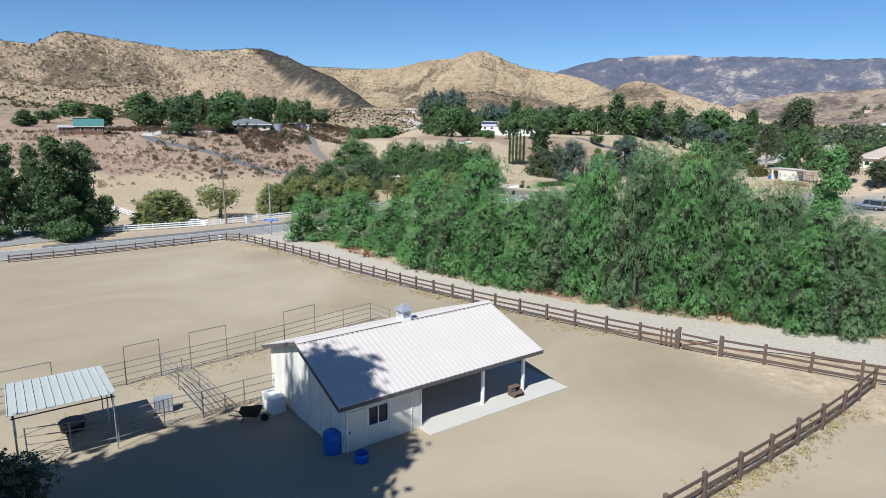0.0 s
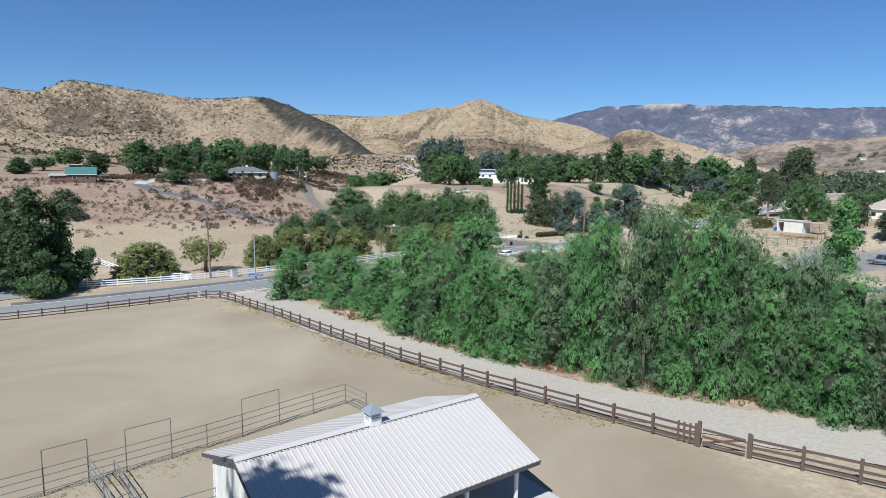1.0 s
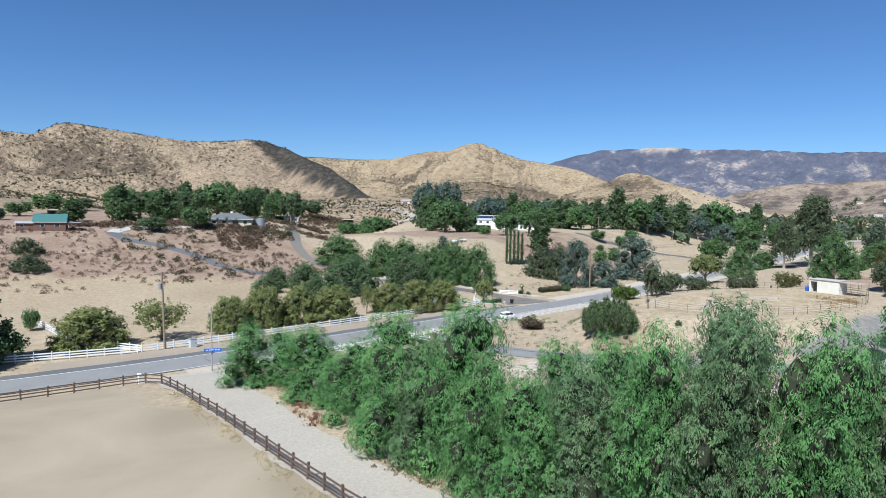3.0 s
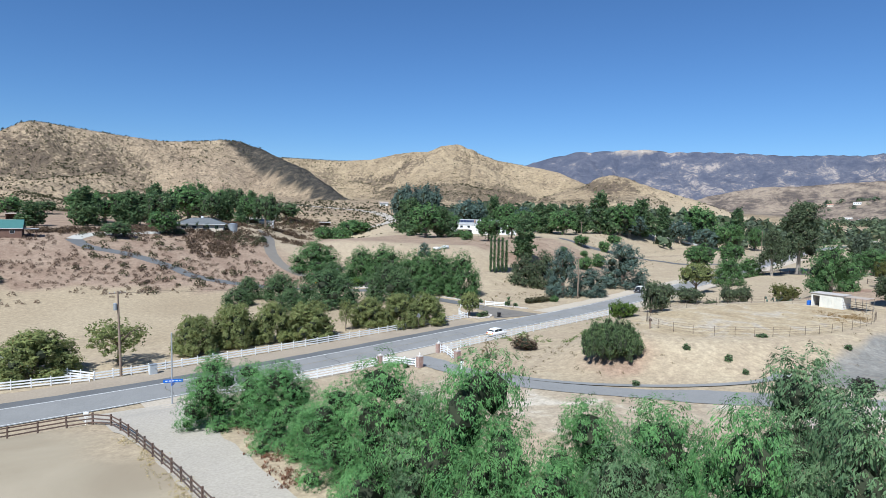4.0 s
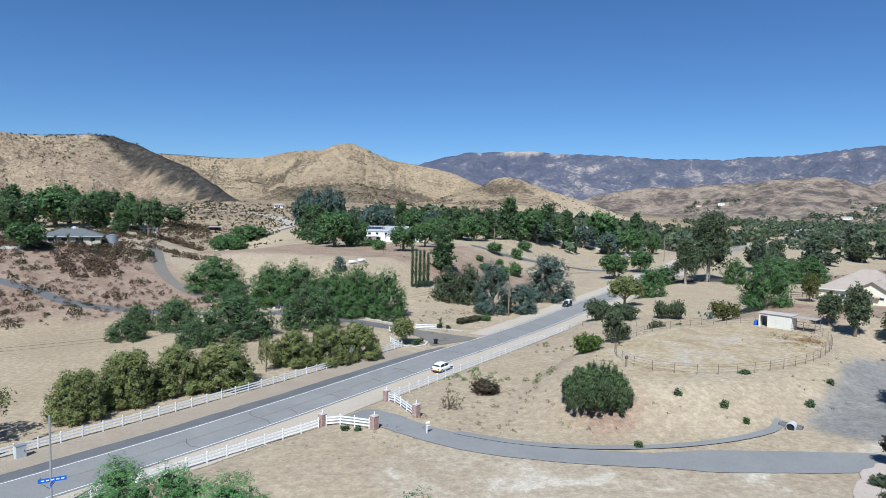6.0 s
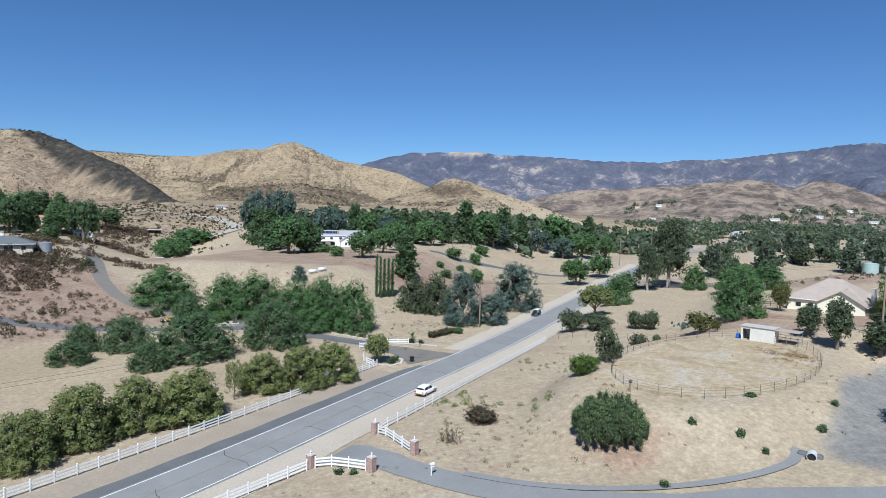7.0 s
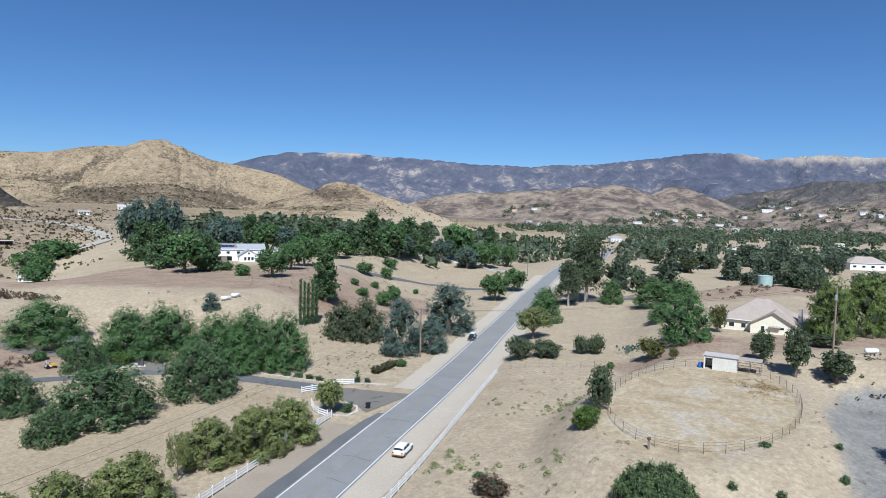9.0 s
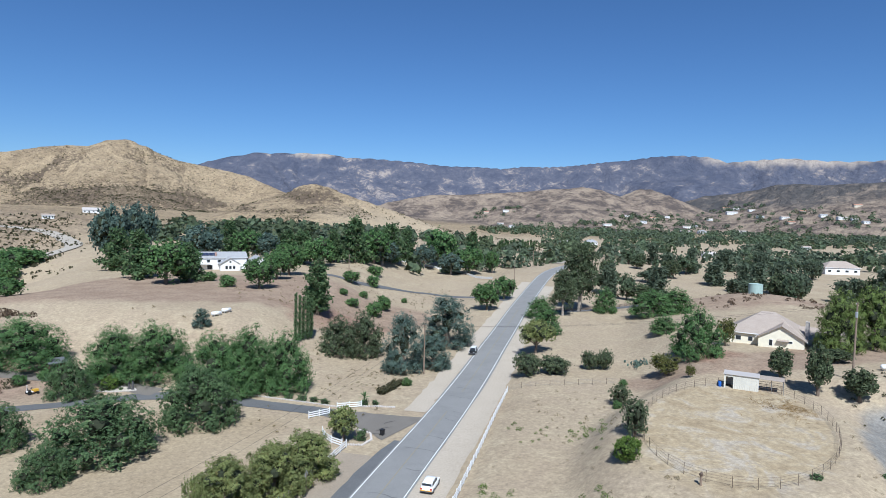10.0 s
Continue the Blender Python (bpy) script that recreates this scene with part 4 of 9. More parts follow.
def weeping_pattern(name, seed, leaf, h, w, count, size, label, group):
    """A broad tree of soft hanging clumps down to the ground."""
    rng = random.Random(seed)
    masses = dome(rng, h, w, 12)
    crown = plumes(rng, masses, 10, 0.05 * w, 0.085 * w, 1.3, -0.7)
    return plant(name, seed, crown, count, size, leaf, BARK, label, "tree", group, trunk_of(rng, h, 0.03 * h, 5, w * 0.35, 0.2), 0.45, 2.2, 0.46, 0.55, 0.5, "", masses, 0.4)


def dense_pattern(name, seed, leaf, h, w, low, count, size, label, group, n=12, clump=0.065, upright=0.0, long=1.3):
    """A dense crown of many small clumps; upright: sprays that stand up."""
    rng = random.Random(seed)
    masses = [(x, y, low + z * (h - low) / h, rx, ry, rz) for x, y, z, rx, ry, rz in dome(rng, h, w, n)]
    crown = plumes(rng, masses, 11, clump * w * 0.7, clump * w * 1.25, 1.05, -0.7)
    return plant(name, seed, crown, count, size, leaf, BARK, label, "tree", group, trunk_of(rng, h, 0.03 * h, 5, w * 0.35, 0.2), -upright, long, 0.46, 0.58, 0.6, "", masses, 0.35)


def broad_pattern(name, seed, leaf, h, w, low, count, size, label, group, bark=None, lobes=11, limbs=5, category="tree", share=0.64, inner=0.62, flat=0.8):
    rng = random.Random(seed)
    return plant(name, seed, round_lobes(rng, h, w, low, lobes, flat), count, size, leaf, bark or BARK, label, category, group, trunk_of(rng, h, 0.035 * h, limbs, w / 2, 0.2), 0.0, 1.15, share, inner)


def pine_pattern(seed, leaf, h, w, count, label, group, size=0.5):
    """An open pine: tufts of needles out along its uneven boughs."""
    rng = random.Random(seed)
    lobes, boughs = [], []
    for k in range(30):
        t = 0.10 + 0.86 * (k / 29)
        a = 2.4 * k + rng.uniform(-0.6, 0.6)
        reach = w * 0.47 * (1.04 - t) ** 0.62 * rng.uniform(0.55, 1.12)
        s = w * (0.055 + 0.048 * (1 - t)) * rng.uniform(0.8, 1.3)
        z = h * t
        lobes.append((math.cos(a) * reach * 0.9, math.sin(a) * reach * 0.9, z + 0.05 * reach, s * 1.15, s * 1.15, s * 0.75))
        lobes.append((math.cos(a + 0.2) * reach * 0.48, math.sin(a + 0.2) * reach * 0.48, z - 0.03 * h, s * 1.2, s * 1.2, s * 0.9))
        if k % 3 == 0:
            boughs.append(([Vector((0, 0, z - 0.05 * h)), Vector((math.cos(a) * reach * 0.85, math.sin(a) * reach * 0.85, z))], [0.006 * h, 0.002 * h]))
    return plant("pine_tree", seed, lobes, count, size, leaf, BARK, label, "tree", group, [([Vector((0, 0, -0.3)), Vector((0, 0, h * 0.93))], [0.02 * h + 0.1, 0.05])] + boughs, 0.0, 1.6, 0.6, 0.55, 0.8)


def gum_pattern(seed, leaf, h, w, count, label, group, low=0.2, bark=None, size=0.3, droop=0.45):
    rng = random.Random(seed)
    lobes = []
    for k in range(16):
        t = rng.uniform(low, 0.93)
        a = 2.4 * k + rng.uniform(-0.5, 0.5)
        ring = w * 0.36 * math.sin(math.pi * min(1, 0.25 + 0.7 * t)) * rng.uniform(0.45, 1.1)
        s = w * rng.uniform(0.13, 0.22)
        lobes.append((math.cos(a) * ring, math.sin(a) * ring, h * t, s, s, s * rng.uniform(0.9, 1.35)))
    lobes.append((0, 0, h * (low + 0.93) / 2, w * 0.2, w * 0.2, h * (0.93 - low) * 0.42))
    return plant("gum_tree", seed, lobes, count, size, leaf, bark or BARK_PALE, label, "tree", group, trunk_of(rng, h, 0.022 * h + 0.1, 6, w / 2, 0.25), droop, 2.0, 0.62, 0.6, 0.7)


def shrub_pattern(name, seed, leaf, h, w, count, size, label, group="", lobes=6, share=0.62, category="shrub"):
    rng = random.Random(seed)
    ls = [(0, 0, h * 0.48, w * 0.34, w * 0.34, h * 0.46)]
    for k in range(lobes):
        a = 2 * math.pi * k / lobes + rng.uniform(-0.3, 0.3)
        s = rng.uniform(0.2, 0.3) * w
        ls.append((math.cos(a) * w * 0.27, math.sin(a) * w * 0.27, h * rng.uniform(0.3, 0.6), s, s, h * rng.uniform(0.26, 0.4)))
    stems = [([Vector((0, 0, -0.1)), Vector((math.cos(a) * w * 0.2, math.sin(a) * w * 0.2, h * 0.5))], [0.03 * h, 0.01 * h]) for a in (0.3, 1.9, 3.4, 5.0)]
    return plant(name, seed, ls, count, size, leaf, BARK, label, category, group, stems, 0.0, 1.3, share, 0.6)


def plant_out(patterns, rows, h0, w0, seed=1, sink=0.05, label=None):
    """Copies of patterns at rows of (x, y, height, width). The first of each pattern becomes the first plants themselves."""
    rng = random.Random(seed)
    used = set()
    for k, (x, y, h, w) in enumerate(rows):
        p = patterns[k % len(patterns)]
        m = pose(x, y, on_land(x, y) - sink, 0, 0, rng.uniform(0, 360)) @ Matrix.Diagonal((w / w0, w / w0 * rng.uniform(0.92, 1.08), h / h0, 1))
        if p.name not in used:
            used.add(p.name)
            made = p
            p.matrix_world = m
        else:
            made = copy_pattern(p, m)
        if label:
            tagged(made, label)


def copy_pattern(p, m):
    keep = p.matrix_basis.copy()
    p.matrix_basis = Matrix.Identity(4)
    made = copy_thing(p, m)
    p.matrix_basis = keep
    return made


# ---- where the plants stand: x, y, height, width ----
PEPPER_GREEN = [
    (-22.3, 85.4, 8.2, 7.8), (-17.9, 86.0, 7.2, 6.0), (-12.6, 79.2, 8.6, 8.8), (-6.2, 70.4, 8.6, 8.2),
    (-1.2, 61.9, 12.2, 9.6), (4.5, 56.8, 13.6, 9.2), (5.9, 51.9, 10.4, 6.4), (12.2, 57.2, 10.4, 8.0),
    (15.1, 52.4, 11.6, 7.6), (8.9, 49.6, 9.6, 6.4), (15.6, 45.0, 13.6, 7.0), (21.8, 40.2, 14.4, 6.8),
    (26.4, 38.0, 11.2, 6.2), (28.6, 34.2, 8.2, 5.6), (32.4, 41.0, 9.5, 7.6), (34.5, 34.5, 8.5, 8.0),
    (-9.4, 75.2, 5.2, 5.0),
]
PEPPER_GREY = [
    (1.6, 59.0, 10.2, 7.6), (12.2, 48.4, 10.6, 6.8), (18.4, 42.4, 14.6, 7.2), (24.2, 40.6, 13.2, 6.6),
    (27.6, 36.4, 11.6, 5.4), (31.0, 32.8, 9.7, 6.0), (22.4, 52.3, 13.8, 9.4), (28, 48, 11.5, 7.0),
]
MULBERRIES = [
    (-58.4, 111.3, 7.8, 11.5), (-40.2, 126.5, 7.5, 7.1), (-35.4, 132.7, 8.9, 8.2), (-29.9, 137.5, 8.3, 7.6),
    (-23.1, 140.1, 8.1, 9.7), (-12.8, 153.4, 7, 8.3), (-6.1, 153.5, 8.3, 8.5), (-0.3, 156.8, 7.8, 8.3),
]
SPARSE = [
    (-50.1, 119.1, 8.2, 9.7), (-17.7, 149.2, 7.4, 3.3),
]
GATE_TREE = [
    (9.4, 169.7, 6.2, 5.3),
]
DARK_TREES = [
    (-51.3, 190.6, 6.4, 7.1), (-50.7, 179.8, 4.7, 9), (-42.7, 190.2, 7.7, 11.1), (-32.9, 215.8, 8.6, 9.8),
    (-27.3, 179.3, 9.8, 18.2), (-34.8, 171.6, 5.7, 8.2), (-11.7, 188.2, 10.8, 14.8),
]
HEDGE_TREES = [
    (-24, 224.7, 11.9, 12.3), (-16, 221, 12.3, 13.3), (-5.9, 207.5, 12.4, 13), (0.9, 206.3, 13.5, 13),
    (8.2, 203.2, 13.1, 10.3), (-42.8, 239.5, 10.9, 16.1), (-1.6, 204.6, 9.4, 10.2),
]
ROUND_SHRUBS = [
    (-52.3, 305.7, 6.2, 10), (-42.4, 227.9, 2.4, 3.1), (-23.9, 221.8, 2.4, 2.2), (-70.7, 452.3, 11, 21),
    (-62.5, 474.3, 10, 25), (-36.3, 229.7, 3, 5.5),
]
SAGE_BUSHES = [
    (-127.7, 192.0, 4.6, 9.5), (-118.3, 179.8, 4.6, 10.5), (-92, 286, 2.6, 6), (-100, 258, 2.4, 7), (-70, 268, 2.4, 4),
]
CYPRESSES = [
    (19.3, 234.1, 13.3, 0.9), (20.6, 234.7, 12.8, 0.9), (22.1, 236.3, 12.2, 1), (23.6, 237.4, 12.5, 1),
    (25.2, 239, 11.5, 1),
]
DARK_BUSH = [
    (30.6, 231.7, 10.8, 12), (37.4, 229.5, 12.7, 12.9),
]
BLUE_GUMS = [
    (39.9, 209, 17, 9.6), (48.3, 209.2, 9.7, 8.4), (64.1, 229, 17.1, 14.5), (-4, 239.1, 5.4, 4.5),
]
SLOPE_PINE = [
    (34.5, 262.4, 19.0, 11.5),
]
GROVE_PINES = [
    (-19.4, 373.2, 18.4, 16.1), (-13.1, 336.8, 18.5, 16.7), (-5.7, 313, 17.2, 15.5), (2.7, 318.3, 14.8, 11.7),
    (34.1, 408.4, 21.5, 14.5), (41.9, 403.4, 18.4, 16.3), (60.2, 391.7, 17.4, 16.2), (65.6, 383.8, 17.2, 17.8),
    (70.6, 370.4, 15.6, 15.6), (83.7, 387.2, 17.8, 13.5), (94.8, 384.8, 24.1, 19.8), (107.8, 389.4, 20.7, 18.5),
    (125.7, 406.4, 23.1, 21.8), (146.6, 426.6, 20.1, 16.1), (170.1, 425, 28.1, 20.6), (193.2, 421.9, 25.2, 16.8),
]
GROVE_GUMS = [
    (-20.6, 411.2, 30.1, 19.7), (-8, 430.2, 30.8, 19.4), (18.1, 395.8, 20.6, 21.2), (51, 401.2, 16.1, 18.9),
    (114.7, 393.5, 13.7, 19.5), (155.6, 419.8, 15.7, 16), (163.8, 399.4, 14.1, 16.9),
]
GROVE_BROAD = [
    (22.5, 290.8, 11.2, 11.8), (35.5, 318.0, 12.5, 11.0), (45.0, 334.0, 15.0, 13.0), (6.5, 345.0, 12.0, 10.0), (175.7, 397.9, 17.8, 18.5), (195.2, 400.6, 15.7, 8.8), (71.6, 329, 5.9, 7.7),
    (110.1, 277.5, 12, 11.5), (131.7, 296.4, 10.7, 10.7),
]
SLOPE_SHRUBS = [
    (10, 318.9, 3.8, 5.3), (13.1, 299, 4.6, 5.8), (85.1, 335.9, 5.9, 5.9), (97.4, 362.3, 5.3, 7.9),
    (57.2, 300.1, 2.7, 3.6), (57, 289.4, 3.5, 5.2), (67.9, 305.2, 3.1, 3.5), (63.3, 282.9, 6.1, 5.8),
    (71.5, 293.6, 6.4, 6.1), (90.8, 314.1, 2.5, 2.5), (35.1, 197.3, 2, 2.4), (6.5, 323.9, 3.4, 4),
    (61.2, 156.6, 1.7, 1.8), (74.7, 168.4, 1.7, 1.8),
]
RIGHT_GUMS = [
    (136.8, 252.6, 26.7, 16), (124.4, 247.7, 17.1, 9.6),
]
RIGHT_BROAD = [
    (143.2, 245.3, 9.9, 8.3), (119.7, 255.3, 8.1, 10), (97.3, 224.2, 9.9, 9.5), (94.5, 165, 12, 10.4),
    (116.4, 193.6, 5.3, 8.3), (144.5, 223, 9.5, 14.9), (155.1, 221.9, 9.3, 12.3),
]
TRUNKED_BRIGHT = [
    (79.3, 205.8, 9.7, 10.2),
]
GREY_SHRUBS = [
    (63, 188.1, 5.9, 6.7), (69.2, 185.6, 4.5, 7.3), (78.9, 183.8, 5, 4.3), (82, 182.1, 5.3, 4.8),
]
PEN_SHRUBS = [
    (41.5, 133.7, 6.5, 3.6), (63.3, 158, 4.6, 4.1), (44.3, 136.1, 3.1, 3.2),
]
SHED_TREES = [
    (92.6, 143.4, 7.3, 4.4), (90.2, 134.6, 10.6, 4.3), (94.1, 129.2, 6.6, 5.4), (112.9, 143.2, 3.1, 5.4),
    (112.6, 144.9, 2.5, 3.7),
]
BIG_BRIGHT = [
    (123.5, 148.8, 15.5, 10.6), (135.2, 146.9, 15.9, 12.3),
]
YELLOWISH = [
    (109.1, 168.2, 7.8, 4.8), (83.4, 164.3, 5.4, 6.7), (79.6, 154.6, 2.9, 2.1),
]
BRIGHT_BUSH = [
    (33.9, 127.8, 3.5, 3.4), (35.9, 129.5, 2.6, 3.6), (-25.4, 218.6, 3.2, 3.6), (120.2, 171.6, 3.6, 3.2), (124.2, 168.2, 3.2, 2.8), (97, 172.5, 3.0, 2.6),
]
BROWN_BUSH = [
    (17.0, 125, 2.6, 4.8),
]
JUNIPER = [
    (27.5, 108.2, 5.9, 9.2),
]
DRY_BUSH = [
    (10.4, 118.2, 3.3, 3.1),
]
LEFT_PINES = [
    (-70.1, 95.7, 18.4, 14.6), (-68.4, 99.8, 16.3, 11.1), (-79.2, 102.4, 16.5, 8.3), (-79.4, 94.8, 17.3, 11.6),
]
LEFT_BUSHES = [
    (-68.7, 101.8, 5.5, 11.3), (-66.4, 92.5, 4.1, 6.8), (-79.2, 105.3, 5.3, 6.4), (-78.7, 125.2, 4.4, 3.1),
]
HOUSE_ONE_TREES = [
    (-150.2, 283.1, 14.4, 14.4), (-156, 309.1, 13.2, 14.5), (-165.3, 354.1, 15.8, 18.3), (-189.9, 433.3, 21.4, 22.6),
    (-163, 423, 21.3, 25.8), (-144, 411.6, 16.8, 14.3), (-165.6, 271.9, 8.7, 12.7), (-103.2, 253.6, 8.5, 10.7),
    (-112.7, 237.2, 5, 10), (-137.3, 417.8, 15.2, 10.9), (-120.1, 409.4, 17.7, 14.2), (-103.4, 388.5, 20.1, 13.5),
    (-115.5, 379, 10.5, 9.8), (-209.4, 320.6, 9.6, 14.4), (-214.2, 355.7, 6.9, 12), (-196.2, 264.4, 6.4, 11.5),
    (-206.4, 295.2, 6.6, 10), (-121.3, 506.6, 13.9, 18.6), (-139.3, 299.6, 13, 14), (-167.2, 312.1, 15, 15),
    (-146, 345, 16, 15), (-157, 481, 17, 16), (-170, 500, 18, 14), (-139, 500, 14, 13), (-160, 545, 16, 14), (-135, 455, 12, 12),
    (-180, 565, 17, 15), (-203, 560, 14, 14), (-178, 470, 22, 18), (-150, 560, 13, 9),
]

pepper = [pepper_pattern(1, LEAF_PEPPER, "drooping green pepper tree at the dirt drive"), pepper_pattern(2, LEAF_PEPPER, "feathery green pepper tree reaching down to the ground"), pepper_pattern(3, LEAF_PEPPER, "dense pepper tree with hanging pale green sprays")]
plant_out(pepper, PEPPER_GREEN, 10, 6.5, 3)
plant_out([pepper_pattern(5, LEAF_PEPPER_GREY, "grey-green pepper tree with dry brown sprays"), pepper_pattern(6, LEAF_PEPPER_GREY, "tall dusty pepper tree with bare twigs")], PEPPER_GREY, 10, 6.5, 4)
ROW = "mulberry trees behind the white fence"
plant_out([dense_pattern("mulberry_tree", 11, LEAF_MULBERRY, 7.5, 8, 0.3, 22000, 0.15, "broad mulberry tree with olive leaves behind the white fence", ROW, 12, 0.06, 0.5, 1.8), dense_pattern("mulberry_tree", 12, LEAF_MULBERRY, 7.5, 8, 0.4, 22000, 0.15, "mulberry tree with yellowing leaves beside the white fence", ROW, 12, 0.06, 0.5, 1.8)], [(x - 0.5, y + 0.5, h * 0.96, w * 1.12) for x, y, h, w in MULBERRIES], 7.5, 8, 5)
plant_out([broad_pattern("thin_tree", 13, LEAF_MULBERRY, 7.5, 8, 0.8, 4600, 0.22, "half-bare roadside tree with thin brownish leaves", "", None, 9, 7, "tree", 0.0, 0.2)], SPARSE, 7.5, 8, 6)
plant_out([broad_pattern("small_tree", 14, LEAF_MULBERRY, 6, 5.5, 0.9, 3500, 0.3, "small leafy tree in the planter at the driveway gate", "")], GATE_TREE, 6, 5.5, 7)
plant_out([dense_pattern("dark_green_tree", 15, LEAF_DARK, 8, 11, 0.2, 30000, 0.15, "dense dark green tree with foliage down to the ground", "dark trees on the sandy lot"), dense_pattern("dark_green_tree", 16, LEAF_DARK, 8, 11, 0.2, 30000, 0.15, "rounded dark green tree casting deep shade", "dark trees on the sandy lot")], DARK_TREES, 8, 11, 8)
plant_out([weeping_pattern("hedge_tree", 17, LEAF_HEDGE, 11, 12, 30000, 0.135, "bushy fresh green tree in the belt beside the driveway", "green trees beside the driveway"), weeping_pattern("hedge_tree", 18, LEAF_HEDGE, 11, 12, 30000, 0.135, "leafy green tree leaning over the asphalt driveway", "green trees beside the driveway")], [(x, y, h, w * 1.2) for x, y, h, w in HEDGE_TREES], 11, 12, 9)
plant_out([shrub_pattern("round_shrub", 19, LEAF_HEDGE, 5, 8, 2200, 0.45, "rounded green shrub on the dry slope")], ROUND_SHRUBS, 5, 8, 10)
plant_out([dense_pattern("sage_bush", 52, LEAF_OLIVE, 4.6, 9.5, 0.0, 7000, 0.24, "rounded grey-olive bush on the bare hillside", "olive bushes on the hillside", 9)], SAGE_BUSHES, 4.6, 9.5, 53)
cypress = plant("cypress", 20, [(0, 0, 1.5 + k * 1.25, 0.55 - 0.035 * abs(k - 3), 0.55 - 0.035 * abs(k - 3), 1.2) for k in range(9)], 2600, 0.2, LEAF_DARK, BARK, "slim dark Italian cypress in a row", "tree", "row of cypresses", [([Vector((0, 0, -0.2)), Vector((0, 0, 9))], [0.12, 0.03])], 0.0, 1.6, 0.8, 0.8)
plant_out([cypress], CYPRESSES, 12.6, 1.15, 11)
plant_out([dense_pattern("oak_bush", 21, LEAF_OLIVE, 11, 13, 0.2, 16000, 0.25, "broad dark olive oak on dry grass", "oaks on the slope", 13)], DARK_BUSH, 11, 13, 12)
plant_out([weeping_pattern("blue_gum", 22, LEAF_BLUE, 16, 11, 20000, 0.17, "blue-grey gum tree drooping beside the road", "blue gums beside the road")], [(x, y, h, w * 1.2) for x, y, h, w in BLUE_GUMS], 16, 11, 13)
plant_out([pine_pattern(23, LEAF_PINE, 16, 8, 4200, "open green pine on the slope below the white house", "", 0.45)], SLOPE_PINE, 16, 8, 14)
plant_out([pine_pattern(24, LEAF_PINE, 16, 14, 3200, "spreading dark pine on the knoll", "pines on the knoll", 0.7), pine_pattern(25, LEAF_PINE, 16, 14, 3200, "tall pine with uneven branches on the knoll", "pines on the knoll", 0.7), broad_pattern("knoll_tree", 26, LEAF_HEDGE, 16, 14, 0.6, 3200, 0.75, "full green tree among the pines on the knoll", "pines on the knoll", None, 14)], GROVE_PINES, 16, 14, 15)
plant_out([broad_pattern("grey_tree", 27, LEAF_BLUE, 16, 15, 0.8, 3400, 0.75, "grey-green gum among the pines by the white house", "gums on the knoll", BARK_PALE, 14)], GROVE_GUMS, 16, 15, 16)
plant_out([broad_pattern("garden_tree", 28, LEAF_HEDGE, 11, 11, 0.5, 3600, 0.5, "leafy green garden tree on dry ground", "garden trees")], GROVE_BROAD, 11, 11, 17)
plant_out([shrub_pattern("slope_shrub", 29, LEAF_HEDGE, 4, 5, 1500, 0.35, "small green shrub on the dry slope", "shrubs on the slope")], SLOPE_SHRUBS, 4, 5, 18)
plant_out([gum_pattern(30, LEAF_OLIVE, 24, 15, 8000, "tall dusty gum tree with a pale trunk beside the road", "tall gums", 0.3, None, 0.5, 0.3)], RIGHT_GUMS, 24, 15, 19)
plant_out([weeping_pattern("green_tree", 31, LEAF_HEDGE, 11, 11, 15000, 0.18, "full green tree on the far side of the paddock", "green trees by the paddock")], [(x, y, h, w * 1.18) for x, y, h, w in RIGHT_BROAD], 11, 11, 20)
plant_out([broad_pattern("round_tree", 32, LEAF_MULBERRY, 10.5, 11, 2.6, 5200, 0.4, "round light green tree with a bare trunk at the roadside", "")], TRUNKED_BRIGHT, 10.5, 11, 21)
plant_out([shrub_pattern("grey_shrub", 33, LEAF_OLIVE, 5.5, 7, 3000, 0.3, "dense grey-green shrub beside the paddock", "grey shrubs at the paddock", 7, 0.7)], GREY_SHRUBS, 5.5, 7, 22)
plant_out([shrub_pattern("pen_shrub", 34, LEAF_OLIVE, 6, 4, 2400, 0.24, "straggly olive shrub against the pen fence", "shrubs at the pen", 7, 0.45)], PEN_SHRUBS, 6, 4, 23)
plant_out([broad_pattern("slender_tree", 35, LEAF_OLIVE, 9, 5, 0.6, 4200, 0.32, "slender olive-brown tree behind the metal shed", "trees behind the shed", None, 10, 4, "tree", 0.6, 0.55)], SHED_TREES, 9, 5, 24)
plant_out([dense_pattern("bright_tree", 36, LEAF_SUNNY, 17, 15, 0.3, 22000, 0.22, "large bright yellow-green tree beside the tiled house", "bright trees at the house", 14, 0.07, 0.0, 2.0)], BIG_BRIGHT, 17, 15, 25)
plant_out([broad_pattern("yellow_tree", 37, LEAF_YELLOW, 8, 6.5, 0.3, 2800, 0.32, "thin yellow-green shrub tree near the paddock", "yellow shrubs", None, 9, 5, "tree", 0.4, 0.45)], YELLOWISH, 8, 6.5, 26)
plant_out([shrub_pattern("bright_shrub", 38, LEAF_BRIGHT, 3.6, 3.6, 2600, 0.2, "bright green rounded shrub on the dry bank", "")], BRIGHT_BUSH, 3.6, 3.6, 27)
plant_out([shrub_pattern("brown_shrub", 39, LEAF_BROWN, 4.5, 3.8, 3200, 0.17, "dead brown shrub on the dry bank", "", 7, 0.7)], BROWN_BUSH, 4.5, 3.8, 28)
plant_out([shrub_pattern("dry_shrub", 40, LEAF_DRY, 3.6, 3, 900, 0.14, "wispy half-dead shrub on the dry bank", "", 7, 0.0)], DRY_BUSH, 3.6, 3, 29)
